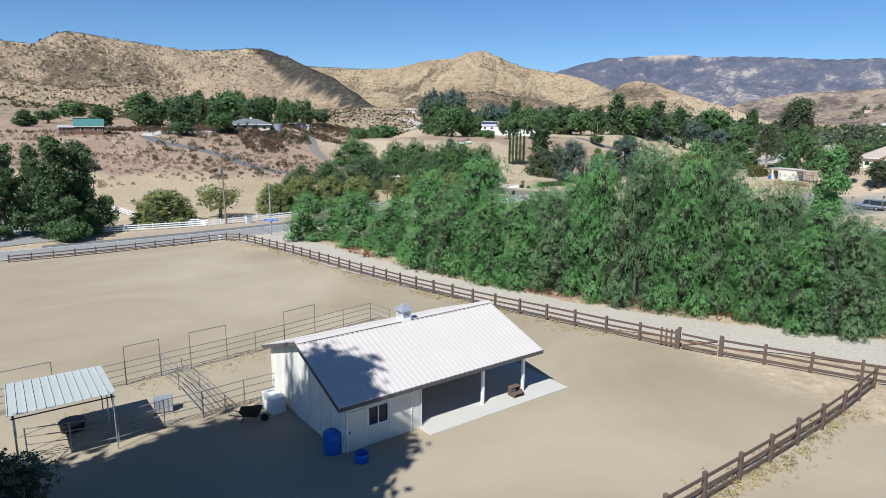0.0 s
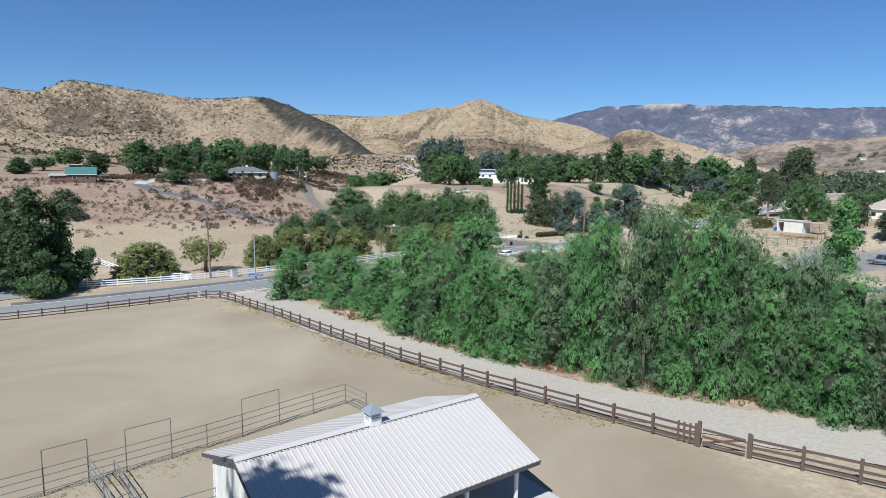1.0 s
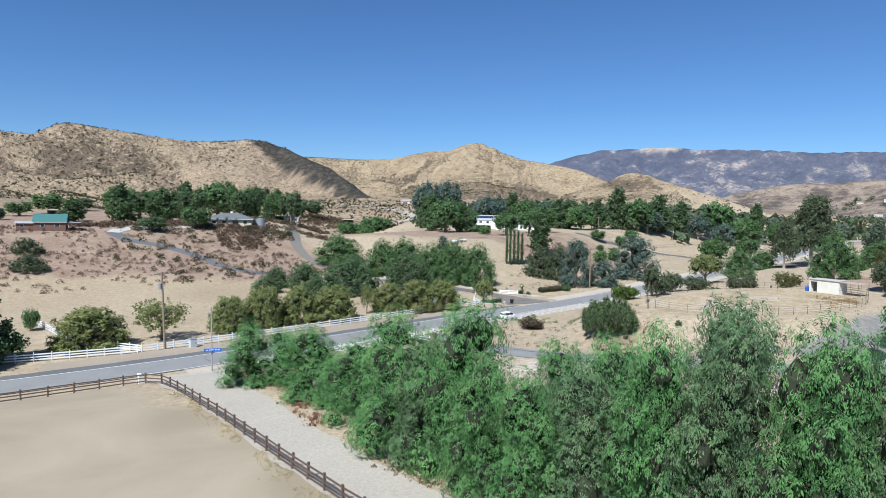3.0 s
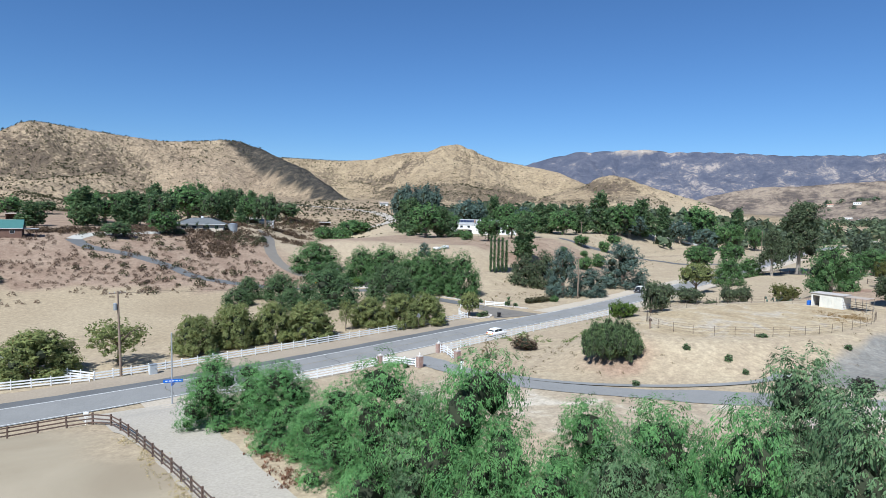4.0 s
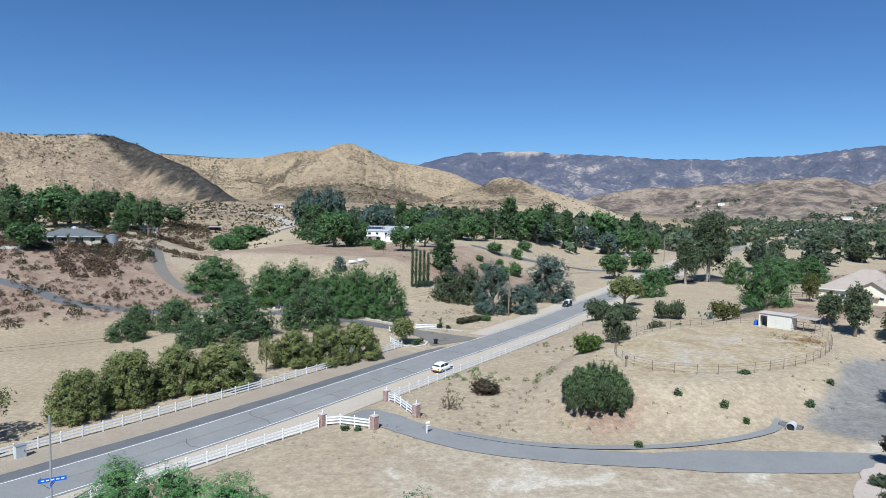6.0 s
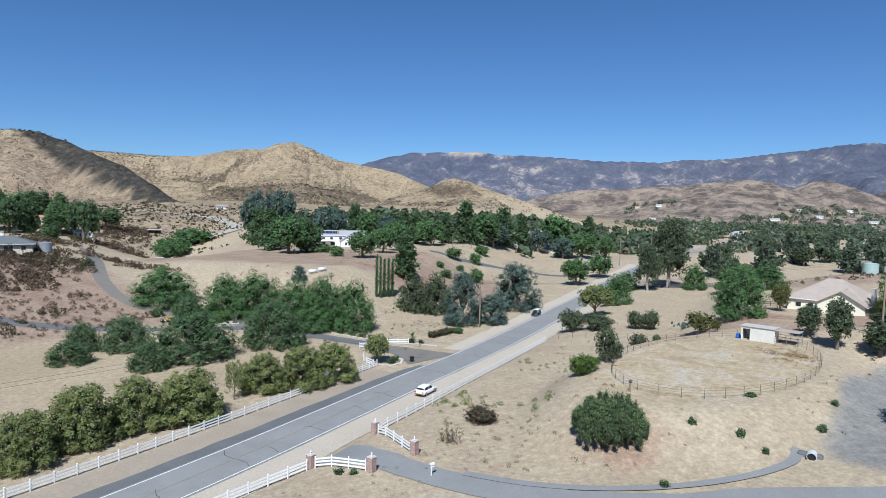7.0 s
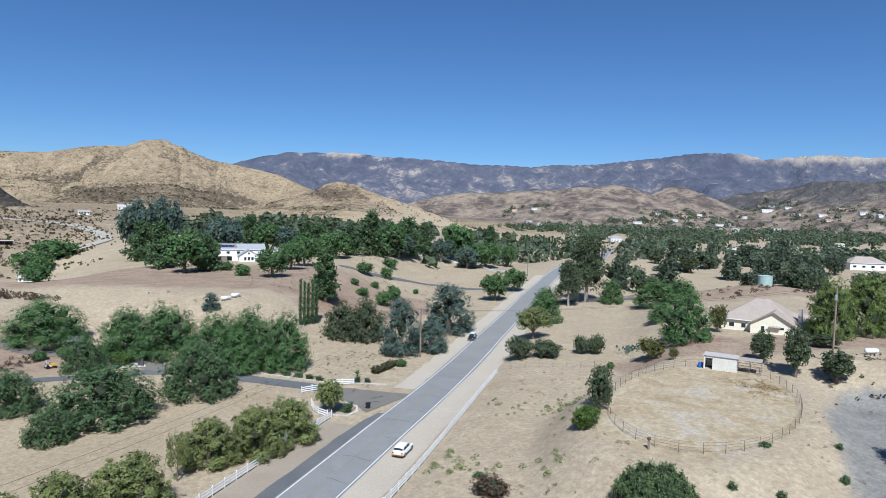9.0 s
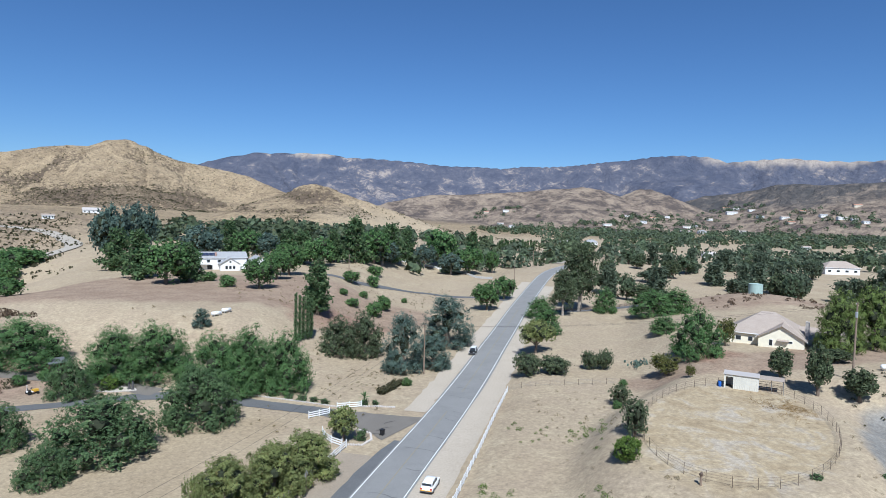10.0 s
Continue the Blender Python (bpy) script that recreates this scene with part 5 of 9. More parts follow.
plant_out([pine_pattern(42, LEAF_PINE, 17, 13, 8500, "dark shaggy pine at the street corner", "pines at the street corner", 0.34), pine_pattern(43, LEAF_PINE, 17, 13, 8500, "tall pine with drooping dark branches at the corner", "pines at the street corner", 0.34)], LEFT_PINES, 17, 13, 30)
plant_out([shrub_pattern("corner_shrub", 44, LEAF_HEDGE, 4.5, 10, 3800, 0.3, "spreading green shrub at the street corner", "shrubs at the street corner")], LEFT_BUSHES, 4.5, 10, 31)
plant_out([pine_pattern(45, LEAF_PINE, 14, 12, 2600, "dark pine round the grey-roofed house", "trees round the grey-roofed house", 0.7), broad_pattern("house_tree", 46, LEAF_HEDGE, 14, 12, 0.5, 2600, 0.6, "green tree round the grey-roofed house", "trees round the grey-roofed house"), broad_pattern("house_tree", 47, LEAF_DARK, 14, 12, 0.5, 2600, 0.6, "dark green tree round the grey-roofed house", "trees round the grey-roofed house")], [(x, y, h * 1.15, w * 1.1) for x, y, h, w in HOUSE_ONE_TREES], 14, 12, 32)


def juniper():
    """A broad spiky bush of upright sprays."""
    rng = random.Random(48)
    tips = [(0, 0, 1.9, 3.5, 3.5, 2.2)]
    for k in range(90):
        a, ring = 2.4 * k, 4.2 * math.sqrt((k + 0.5) / 90)
        top = 4.6 * math.sqrt(max(0.04, 1 - (ring / 4.5) ** 2)) + rng.uniform(-0.5, 0.75)
        tips.append((math.cos(a) * ring, math.sin(a) * ring, max(0.7, top - 0.7), rng.uniform(0.24, 0.36), rng.uniform(0.24, 0.36), rng.uniform(0.9, 1.35)))
    return plant("juniper_bush", 48, tips, 26000, 0.11, LEAF_JUNIPER, BARK, "broad dark green bush of upright sprays on the bank", "shrub", "", [([Vector((0, 0, -0.2)), Vector((0, 0, 2))], [0.25, 0.1])], -0.8, 2.6, 0.96, 0.6, 0.6, "", None, 0.3)


plant_out([juniper()], JUNIPER, 6.0, 9.0, 33)
plant_out([shrub_pattern("bed_shrub", 49, LEAF_OLIVE, 1.4, 2.0, 1600, 0.12, "low olive shrub in the gravel bed", "shrubs in the gravel bed")], [(44.8, 83.2, 1.1, 2.4), (42.0, 79.6, 1.4, 2.0), (46.6, 81.2, 0.9, 1.3), (40.5, 76.6, 1.2, 1.8)], 1.4, 2.0, 34)
plant_out([broad_pattern("purple_tree", 50, leafy("dark_purple_leaf", (0.035, 0.03, 0.035), (0.085, 0.075, 0.075)), 3.6, 2.4, 0.9, 2600, 0.16, "small dark purple-leaved tree in the gravel bed", "")], [(49.4, 86.6, 3.6, 2.4)], 3.6, 2.4, 35)
row_cypress = plant("cypress", 51, [(0, 0, 1.2 + k * 1.0, 0.5, 0.5, 1.0) for k in range(8)], 700, 0.35, LEAF_DARK, BARK, "slim dark cypress in a far row", "tree", "far row of cypresses", [([Vector((0, 0, -0.2)), Vector((0, 0, 8))], [0.12, 0.03])], 0.0, 1.6, 0.8, 0.8)
plant_out([row_cypress], [(312.2, 562.5, 11, 1.6), (314.4, 560.9, 12, 1.6), (316.5, 559.2, 13, 1.6), (318.6, 557.5, 11, 1.6), (320.7, 555.7, 12, 1.6), (322.7, 553.9, 13, 1.6), (324.6, 551.9, 11, 1.6), (326.3, 549.8, 12, 1.6), (327.9, 547.4, 13, 1.6), (329.7, 545.3, 11, 1.6), (331.9, 543.8, 12, 1.6), (334.6, 542.9, 13, 1.6), (337.7, 542.5, 11, 1.6)], 9.2, 1.1, 36)


# ---- fences and gates ----
def vinyl_post(bm):
    box(bm, (0.125, 0.125, 1.45), (0, 0, 0.67), None, 0.006)
    bmesh.ops.create_cone(bm, cap_ends=True, segments=4, radius1=0.11, radius2=0.0, depth=0.09, matrix=Matrix.Translation((0, 0, 1.44)) @ Matrix.Rotation(math.pi / 4, 4, "Z"))


VINYL_POST = shared_mesh("vinyl_post", vinyl_post, VINYL)
VINYL_RAIL = shared_mesh("vinyl_rail", lambda bm: box(bm, (1, 0.05, 0.19)), VINYL)
WOOD_POST = shared_mesh("wood_post", lambda bm: box(bm, (0.17, 0.17, 1.5), (0, 0, 0.63), None, 0.012), RAIL_WOOD)
WOOD_RAIL = shared_mesh("wood_rail", lambda bm: box(bm, (1.03, 0.05, 0.15)), RAIL_WOOD)


def line_at(s0, s1, q, n=8):
    return [(*p, 0) for p in along(s0, s1, q, n)]


WHITE = "white rail fences"
fence("white_fence", line_at(-45.5, 35.3, 11.6, 16), 2.5, VINYL_POST, 1.4, VINYL_RAIL, (0.32, 0.72, 1.12), "white vinyl three-rail fence along the verge", WHITE)
fence("white_fence", [(*from_road(-45.5, 11.6), 0), (-63, 114, 0), (-72, 122, 0), (-84, 133, 0)], 2.5, VINYL_POST, 1.4, VINYL_RAIL, (0.32, 0.72, 1.12), "white vinyl fence running back along the lot", WHITE)
fence("white_fence", [(-70.7, 98.3, 0), (-64.5, 101.3, 0), (*from_road(-46.2, 11.4), 0)], 2.5, VINYL_POST, 1.4, VINYL_RAIL, (0.32, 0.72, 1.12), "white vinyl fence meeting the corner shrubs", WHITE)
fence("white_fence", [(8.15, 167.0, 0), (6.6, 170.5, 0), (7.2, 174.5, 0)], 2.4, VINYL_POST, 1.4, VINYL_RAIL, (0.32, 0.72, 1.12), "white vinyl fence turning in at the driveway", WHITE)
fence("white_fence", [(7.5, 183.5, 0), (12.0, 184.6, 0)], 2.3, VINYL_POST, 1.4, VINYL_RAIL, (0.32, 0.72, 1.12), "short white vinyl fence wing by the driveway", WHITE)
fence("white_fence", [(14.5, 187.2, 0), (19.5, 186.4, 0)], 2.4, VINYL_POST, 1.4, VINYL_RAIL, (0.32, 0.72, 1.12), "short white vinyl fence beside the rock planter", WHITE)
fence("white_fence", [(-30.0, 101.8, 0), (-18.0, 110.6, 0), (-12.5, 114.2, 0), (-7.6, 116.6, 0)], 2.5, VINYL_POST, 1.4, VINYL_RAIL, (0.35, 0.75, 1.12), "white vinyl fence leading to the brick gate pillar", WHITE)
fence("white_fence", [(2.6, 127.8, 0), (12.4, 137.6, 0), (25.3, 151.6, 0), (40.5, 168.6, 0), (52.6, 181.6, 0)], 2.5, VINYL_POST, 1.4, VINYL_RAIL, (0.35, 0.75, 1.12), "long white vinyl fence beside the road shoulder", WHITE)
fence("white_fence", [(-6.6, 116.6, 0), (-1.2, 112.4, 0)], 2.3, VINYL_POST, 1.4, VINYL_RAIL, (0.35, 0.75, 1.12), "white vinyl fence wing between two brick pillars", WHITE)
fence("white_fence", [(2.5, 126.3, 0), (4.9, 116.2, 0)], 2.5, VINYL_POST, 1.4, VINYL_RAIL, (0.35, 0.75, 1.12), "white vinyl fence wing closing the lane's gate", WHITE)
fence("white_fence", [(124.9, 411.9, 0), (150.6, 422.9, 0), (166.4, 425.4, 0), (174.0, 400.8, 0), (170.7, 364.1, 0)], 3.0, VINYL_POST, 1.4, VINYL_RAIL, (0.3, 0.56, 0.82, 1.08, 1.34), "white rail fence on the far dry field", WHITE)

BROWN = "brown rail fences"
fence("rail_fence", [(-62.0, 72.0, 0), (-50.5, 79.6, 0), (-40.5, 86.0, 0), (-36.8, 87.4, 0), (-33.4, 86.2, 0), (-29.0, 81.6, 0), (-20.0, 71.2, 0), (-9.5, 58.2, 0), (-2.5, 49.8, 0), (5.0, 42.0, 0), (12.5, 35.2, 0), (18.2, 30.0, 0)], 2.75, WOOD_POST, 1.3, WOOD_RAIL, (0.28, 0.70, 1.14), "brown wooden three-rail fence round the sand paddock", BROWN, 1.2)
fence("rail_fence", [(20.6, 28.2, 0), (27.3, 23.2, 0), (36, 18.5, 0)], 2.75, WOOD_POST, 1.3, WOOD_RAIL, (0.28, 0.70, 1.14), "brown wooden rail fence at the drive's corner", BROWN, 1.2)
fence("rail_fence", [(27.0, 22.6, 0), (22.4, 18.3, 0), (16.1, 13.2, 0), (11.0, 9.2, 0), (3.5, 2.0, 0)], 2.6, WOOD_POST, 1.3, WOOD_RAIL, (0.28, 0.70, 1.14), "brown wooden rail fence with weeds below", BROWN, 1.2)


def wood_gate():
    a, b = Vector((18.35, 29.85, 0)), Vector((20.5, 28.3, 0))
    d = b - a
    g = thing("paddock_gate", pose(a.x, a.y, on_land(a.x, a.y), 0, 0, math.degrees(math.atan2(d.y, d.x))), "brown wooden paddock gate with a diagonal brace, closed", "gate")
    for x in (-0.05, d.length + 0.05):
        bm = bmesh.new()
        box(bm, (0.2, 0.2, 1.75), (x, 0, 0.72), None, 0.012)
        part("post", bm, RAIL_WOOD, g)
    for z in (0.28, 0.70, 1.14):
        bm = bmesh.new()
        box(bm, (d.length - 0.3, 0.05, 0.14), (d.length / 2, 0, z))
        part("rail", bm, RAIL_WOOD, g)
    bm = bmesh.new()
    box(bm, (math.hypot(d.length - 0.4, 0.8), 0.045, 0.12), (d.length / 2, 0.05, 0.71), Matrix.Rotation(-math.atan2(0.8, d.length - 0.4), 4, "Y"))
    part("brace", bm, RAIL_WOOD, g)
    for x in (-1.3, -0.95, -0.6):
        bm = bmesh.new()
        box(bm, (0.12, 0.06, 1.25), (x, 0.09, 0.66))
        part("upright", bm, RAIL_WOOD, g)


wood_gate()


def pillar(x, y):
    """Brick gate pillar with cap and finial."""
    t = thing("gate_pillar", pose(x, y, on_land(x, y), 0, 0, 40), "brick gate pillar with a stone cap and white finial", "pillar", "brick gate pillars")
    bm = bmesh.new()
    box(bm, (0.66, 0.66, 1.9), (0, 0, 0.75))
    body = part("mortar_core", bm, MORTAR, t)
    bm = bmesh.new()
    box(bm, (0.86, 0.86, 0.1), (0, 0, 1.74), None, 0.02)
    box(bm, (0.6, 0.6, 0.08), (0, 0, 1.83), None, 0.02)
    part("cap", bm, MORTAR, t, "pale stone cap")
    bm = bmesh.new()
    rod(bm, (0, 0, 1.85), (0, 0, 2.0), 0.11, 0.05, 10)
    bmesh.ops.create_uvsphere(bm, u_segments=10, v_segments=8, radius=0.11, matrix=Matrix.Translation((0, 0, 2.08)))
    rod(bm, (0, 0, 2.16), (0, 0, 2.36), 0.05, 0.01, 8)
    part("finial", bm, VINYL, t, "white turned finial")
    for row in range(13):
        for side in range(4):
            for k in range(3):
                x0 = -0.24 + 0.24 * k + (0.06 if row % 2 else -0.06)
                m = Matrix.Rotation(side * math.pi / 2, 4, "Z") @ Matrix.Translation((x0, -0.35, 0.05 + 0.128 * row))
                put("brick", BRICK_MESH, body, m)
    return t


BRICK_MESH = shared_mesh("brick", lambda bm: box(bm, (0.22, 0.08, 0.11), (0, 0, 0.06), None, 0.0), BRICK)
for px, py in ((-7.1, 117.1), (-0.6, 112.0), (2.2, 127.1), (5.2, 115.6)):
    pillar(px, py)


def pen_fence():
    """Pipe panels round the oval pen."""
    ring = []
    for k in range(45):
        a = 2 * math.pi * k / 44
        c, s = math.cos(PLATEAU[4]), math.sin(PLATEAU[4])
        u, v = 26.5 * math.cos(a), 13.8 * math.sin(a)
        ring.append((PLATEAU[0] + 1 + u * c - v * s, PLATEAU[1] + 0.5 + u * s + v * c, 0))
    fence("pen_fence", ring, 3.0, shared_mesh("pipe_post", lambda bm: rod(bm, (0, 0, -0.1), (0, 0, 1.5), 0.032), RUST), 1.5, shared_mesh("pipe_rail", lambda bm: rod(bm, (-0.5, 0, 0), (0.5, 0, 0), 0.013, None, 5), RUST), (0.35, 0.75, 1.12, 1.48), "rusty pipe rail fence round the oval pen", "", 1.0)


pen_fence()
WIRE_POST = shared_mesh("wire_post", lambda bm: rod(bm, (0, 0, -0.2), (0, 0, 1.35), 0.04), RUST)
WIRE = shared_mesh("wire", lambda bm: rod(bm, (-0.5, 0, 0), (0.5, 0, 0), 0.012, None, 5), PIPE)
fence("wire_fence", [(52.9, 182.1, 0), (60, 178.5, 0), (68, 174, 0), (76, 170.5, 0)], 3.2, WIRE_POST, 1.3, WIRE, (0.3, 0.6, 0.9, 1.2), "thin wire fence with rusty posts across the field", "", 1.5)
fence("terrace_fence", [(112.0, 178.0, 0), (118.0, 174.4, 0), (124.5, 169.4, 0), (131.0, 161.0, 0)], 2.6, WOOD_POST, 1.3, WOOD_RAIL, (0.55, 1.05), "low brown rail fence below the tiled house", BROWN, 1.2)
fence("pipe_fence", [(126, 257.5, 0), (140, 252.6, 0), (156, 252.6, 0), (174, 254, 0)], 3.0, shared_mesh("dark_post", lambda bm: box(bm, (0.15, 0.15, 1.4), (0, 0, 0.6)), RAIL_WOOD), 1.2, WOOD_RAIL, (0.3, 0.65, 1.0), "dark rail fence along the house lane", "")


def pipe_run(name, pts, h, rails, label, gates=()):
    """Steel corral panels: pipes between posts over given ground points."""
    base = thing(name, pose(pts[0][0], pts[0][1], on_land(*pts[0])), label, "corral panel", "steel corral panels")
    o = base.matrix_world.translation
    feet = [Vector((x, y, on_land(x, y))) - o for x, y in pts]
    for f in feet:
        bm = bmesh.new()
        rod(bm, f + Vector((0, 0, -0.1)), f + Vector((0, 0, h + 0.03)), 0.035)
        part("post", bm, PIPE, base)
    for k, (a, b) in enumerate(zip(feet, feet[1:])):
        for j in range(rails):
            z = 0.3 + (h - 0.3) * j / (rails - 1)
            bm = bmesh.new()
            rod(bm, a + Vector((0, 0, z)), b + Vector((0, 0, z)), 0.026, None, 7)
            part("rail", bm, PIPE, base)
        if k in gates:
            bm = bmesh.new()
            for p in (a, b):
                rod(bm, p + Vector((0, 0, h)), p + Vector((0, 0, 2.55)), 0.03)
            rod(bm, a + Vector((0, 0, 2.55)), b + Vector((0, 0, 2.55)), 0.03)
            part("gate_bow", bm, PIPE, base, "tall bow over a panel gate")
    return base


pipe_run("corral_panel", [(-23.5, 18.5), (-20.6, 21.2), (-17.8, 23.9)], 1.55, 4, "galvanised pipe corral panels on the sand side", (0,))
pipe_run("corral_panel", [(-17.8, 23.9), (-16.3, 25.4), (-14.9, 26.7), (-13.1, 28.4), (-11.6, 29.9), (-10.0, 31.6)], 1.55, 4, "row of galvanised corral panels with bowed gates", (0, 2))
pipe_run("corral_panel", [(-10.0, 31.6), (-8.2, 33.6), (-6.4, 35.6), (-4.5, 37.6), (-2.6, 35.4)], 1.55, 4, "galvanised corral panels behind the barn", (0,))
pipe_run("corral_panel", [(-7.2, 21.9), (-9.0, 20.5), (-10.7, 18.9)], 1.55, 4, "corral panels tied to the barn corner")
pipe_run("corral_panel", [(-10.7, 18.9), (-12.3, 17.8), (-13.8, 16.1), (-15.6, 15.1), (-17.4, 14.5)], 1.55, 4, "corral panels in front of the shade shelter")
pipe_run("corral_panel", [(-16.3, 25.4), (-14.0, 23.0), (-10.7, 18.9)], 1.55, 4, "corral panels dividing the two runs")
pipe_run("corral_panel", [(-15.2, 26.0), (-12.9, 23.4), (-9.8, 19.7)], 1.0, 3, "low loose panel leaning along the divider")


# ---- barn ----
def ribbed_sheet(bm, length, run, rise, rib=0.305, high=0.02):
    """One slope of ribbed steel: ridge at y = 0, falling to y = run."""
    n = int(length / rib)
    xs = []
    for k in range(n):
        x = -length / 2 + k * rib
        xs += [(x, 0), (x + rib * 0.62, 0), (x + rib * 0.72, high), (x + rib * 0.90, high)]
    xs.append((length / 2, 0))
    top = [bm.verts.new((x, 0, z)) for x, z in xs]
    low = [bm.verts.new((x, run, z - rise)) for x, z in xs]
    for k in range(len(xs) - 1):
        bm.faces.new((top[k], top[k + 1], low[k + 1], low[k]))
    geom = bmesh.ops.extrude_face_region(bm, geom=bm.faces[:])["geom"]
    bmesh.ops.translate(bm, vec=(0, 0, -0.03), verts=[v for v in geom if isinstance(v, bmesh.types.BMVert)])
    bmesh.ops.recalc_face_normals(bm, faces=bm.faces[:])


def barn():
    gx, gy, gz = -0.2, 22.2, 5.12
    b = thing("horse_barn", pose(gx, gy, gz, 0, 0, 38.3), "cream sided horse barn with a white ribbed steel roof", "barn")
    long, half, eave, ridge = 13.0, 4.95, 2.55, 4.25
    wall_y, wall_x = 4.5, 6.1

    def panel(name, size, at, mat=WALL_CREAM, label="", bevel=0.0, parent=b):
        bm = bmesh.new()
        box(bm, size, at, None, bevel)
        return part(name, bm, mat, parent, label)

    rise = ridge - eave
    for turn, nm in ((0, "roof_sheet"), (180, "roof_sheet")):
        bm = bmesh.new()
        ribbed_sheet(bm, long, half, rise)
        o = part(nm, bm, ROOF_WHITE, b, "white ribbed steel roof slope")
        o.matrix_local = pose(0, 0, ridge + 0.02, 0, 0, turn)
    bm = bmesh.new()
    for s in (-1, 1):
        box(bm, (long, 0.3, 0.02), (0, s * 0.14, ridge + 0.035), Matrix.Rotation(-s * math.atan2(rise, half), 4, "X"))
    part("ridge_cap", bm, ROOF_WHITE, b)
    for k in range(42):
        bm = bmesh.new()
        box(bm, (0.2, 0.04, 0.035), (-6.3 + k * 0.305, -0.31, ridge - 0.09))
        part("closure", bm, TRIM_DARK, b)
    for s in (-1, 1):
        panel("fascia", (long, 0.05, 0.18), (0, s * half, eave - 0.11), TRIM_DARK)
        for e in (-1, 1):
            bm = bmesh.new()
            box(bm, (0.05, math.hypot(half, rise), 0.18), (e * (long / 2 + 0.01), s * half / 2, (ridge + eave) / 2 - 0.1), Matrix.Rotation(-s * math.atan2(rise, half), 4, "X"))
            part("barge_board", bm, TRIM_DARK, b)
    # closed stall room and tack room: walls 0.12 thick
    def gable(x, y0, y1):
        bm = bmesh.new()
        slope = rise / half
        def top(y):
            return ridge - abs(y) * slope - 0.12
        ys = [y0] + ([0.0] if y0 < 0 < y1 else []) + [y1]
        for dx in (-0.06, 0.06):
            vs = [bm.verts.new((x + dx, y0, -0.3))] + [bm.verts.new((x + dx, y, top(y))) for y in ys] + [bm.verts.new((x + dx, y1, -0.3))]
            bm.faces.new(vs)
        bmesh.ops.bridge_loops(bm, edges=bm.edges[:])
        bmesh.ops.recalc_face_normals(bm, faces=bm.faces[:])
        return bm
    part("end_wall", gable(-wall_x, -wall_y, wall_y), WALL_CREAM, b, "sunlit cream panelled gable wall")
    part("end_wall", gable(wall_x, -0.5, wall_y), WALL_CREAM, b)
    part("inner_wall", gable(-1.75, -wall_y, -0.5), WALL_CREAM, b)
    front = panel("front_wall", (1.35, 0.12, eave + 0.2), (-5.42, -wall_y, (eave - 0.4) / 2 + 0.05))
    panel("front_wall", (1.9, 0.12, eave + 0.2), (-2.75, -wall_y, (eave - 0.4) / 2 + 0.05))
    panel("front_wall", (1.05, 0.12, 1.3), (-4.22, -wall_y, 0.35))
    panel("front_wall", (1.05, 0.12, 0.55), (-4.22, -wall_y, 2.25))
    w = panel("window", (1.05, 0.04, 0.98), (-4.22, -wall_y + 0.02, 1.48), GLASS_DARK, "dark sliding window in a white frame")
    for sx, sy, ax, az in ((1.15, 0.07, 0, 0.5), (1.15, 0.07, 0, -0.5), (0.06, 0.07, -0.55, 0), (0.06, 0.07, 0.55, 0), (0.05, 0.07, 0, 0)):
        bm = bmesh.new()
        box(bm, (sx, sy, 0.07 if az else 1.05), (-4.22 + ax, -wall_y - 0.05, 1.48 + az))
        part("window_frame", bm, WALL_WHITE, w)
    d = panel("door", (0.92, 0.06, 2.02), (-5.45, -wall_y - 0.075, 1.0), WALL_CREAM, "closed cream side door")
    panel("door_handle", (0.06, 0.06, 0.14), (-5.82, -wall_y - 0.13, 1.0), TRIM_DARK, "", 0.0, d)
    panel("back_wall", (12.2, 0.12, eave + 0.25), (0, wall_y, (eave - 0.35) / 2 + 0.05))
    panel("stall_wall", (8.0, 0.12, 3.8), (2.2, -0.5, 1.75), WALL_CREAM, "shaded back wall of the porch")
    for x in (-5.95, -4.9, -3.55, -2.3, -1.72):
        panel("batten", (0.05, 0.04, eave - 0.15), (x, -wall_y - 0.075, (eave - 0.2) / 2), TRIM_DARK if x < -5.9 else WALL_WHITE)
    for y in (-3.3, -2.1, -0.9, 0.3, 1.5, 2.7, 3.9):
        panel("batten", (0.04, 0.05, ridge - abs(y) * rise / half - 0.2), (-wall_x - 0.075, y, (ridge - abs(y) * rise / half - 0.2) / 2), WALL_WHITE)
    for x in (2.45, 5.45):
        p = panel("post", (0.15, 0.15, eave - 0.1), (x, -4.45, (eave - 0.1) / 2), WALL_WHITE, "white porch post", 0.01)
    panel("beam", (8.2, 0.14, 0.24), (2.2, -4.45, eave - 0.16), TRIM_DARK)
    for k in range(7):
        bm = bmesh.new()
        box(bm, (0.06, 4.6, 0.14), (-1.2 + 1.2 * k, -2.5, 3.15), Matrix.Rotation(math.atan2(rise, half), 4, "X"))
        part("rafter", bm, RAIL_WOOD, b)
    panel("feed_rack", (1.0, 0.3, 0.25), (1.2, -0.75, 1.6), RUST)
    panel("slab", (9.9, 5.3, 0.22), (3.1, -2.95, 0.0), CONCRETE, "concrete porch slab", 0.02)
    bm = bmesh.new()
    rod(bm, (-5.95, -wall_y - 0.12, 0), (-5.95, -wall_y - 0.12, eave - 0.2), 0.045)
    part("downspout", bm, WALL_WHITE, b)
    # cupola
    c = panel("cupola", (0.62, 0.62, 0.7), (0.15, 0, ridge + 0.22), WALL_WHITE, "white louvred cupola with a grey pyramid roof", 0.015)
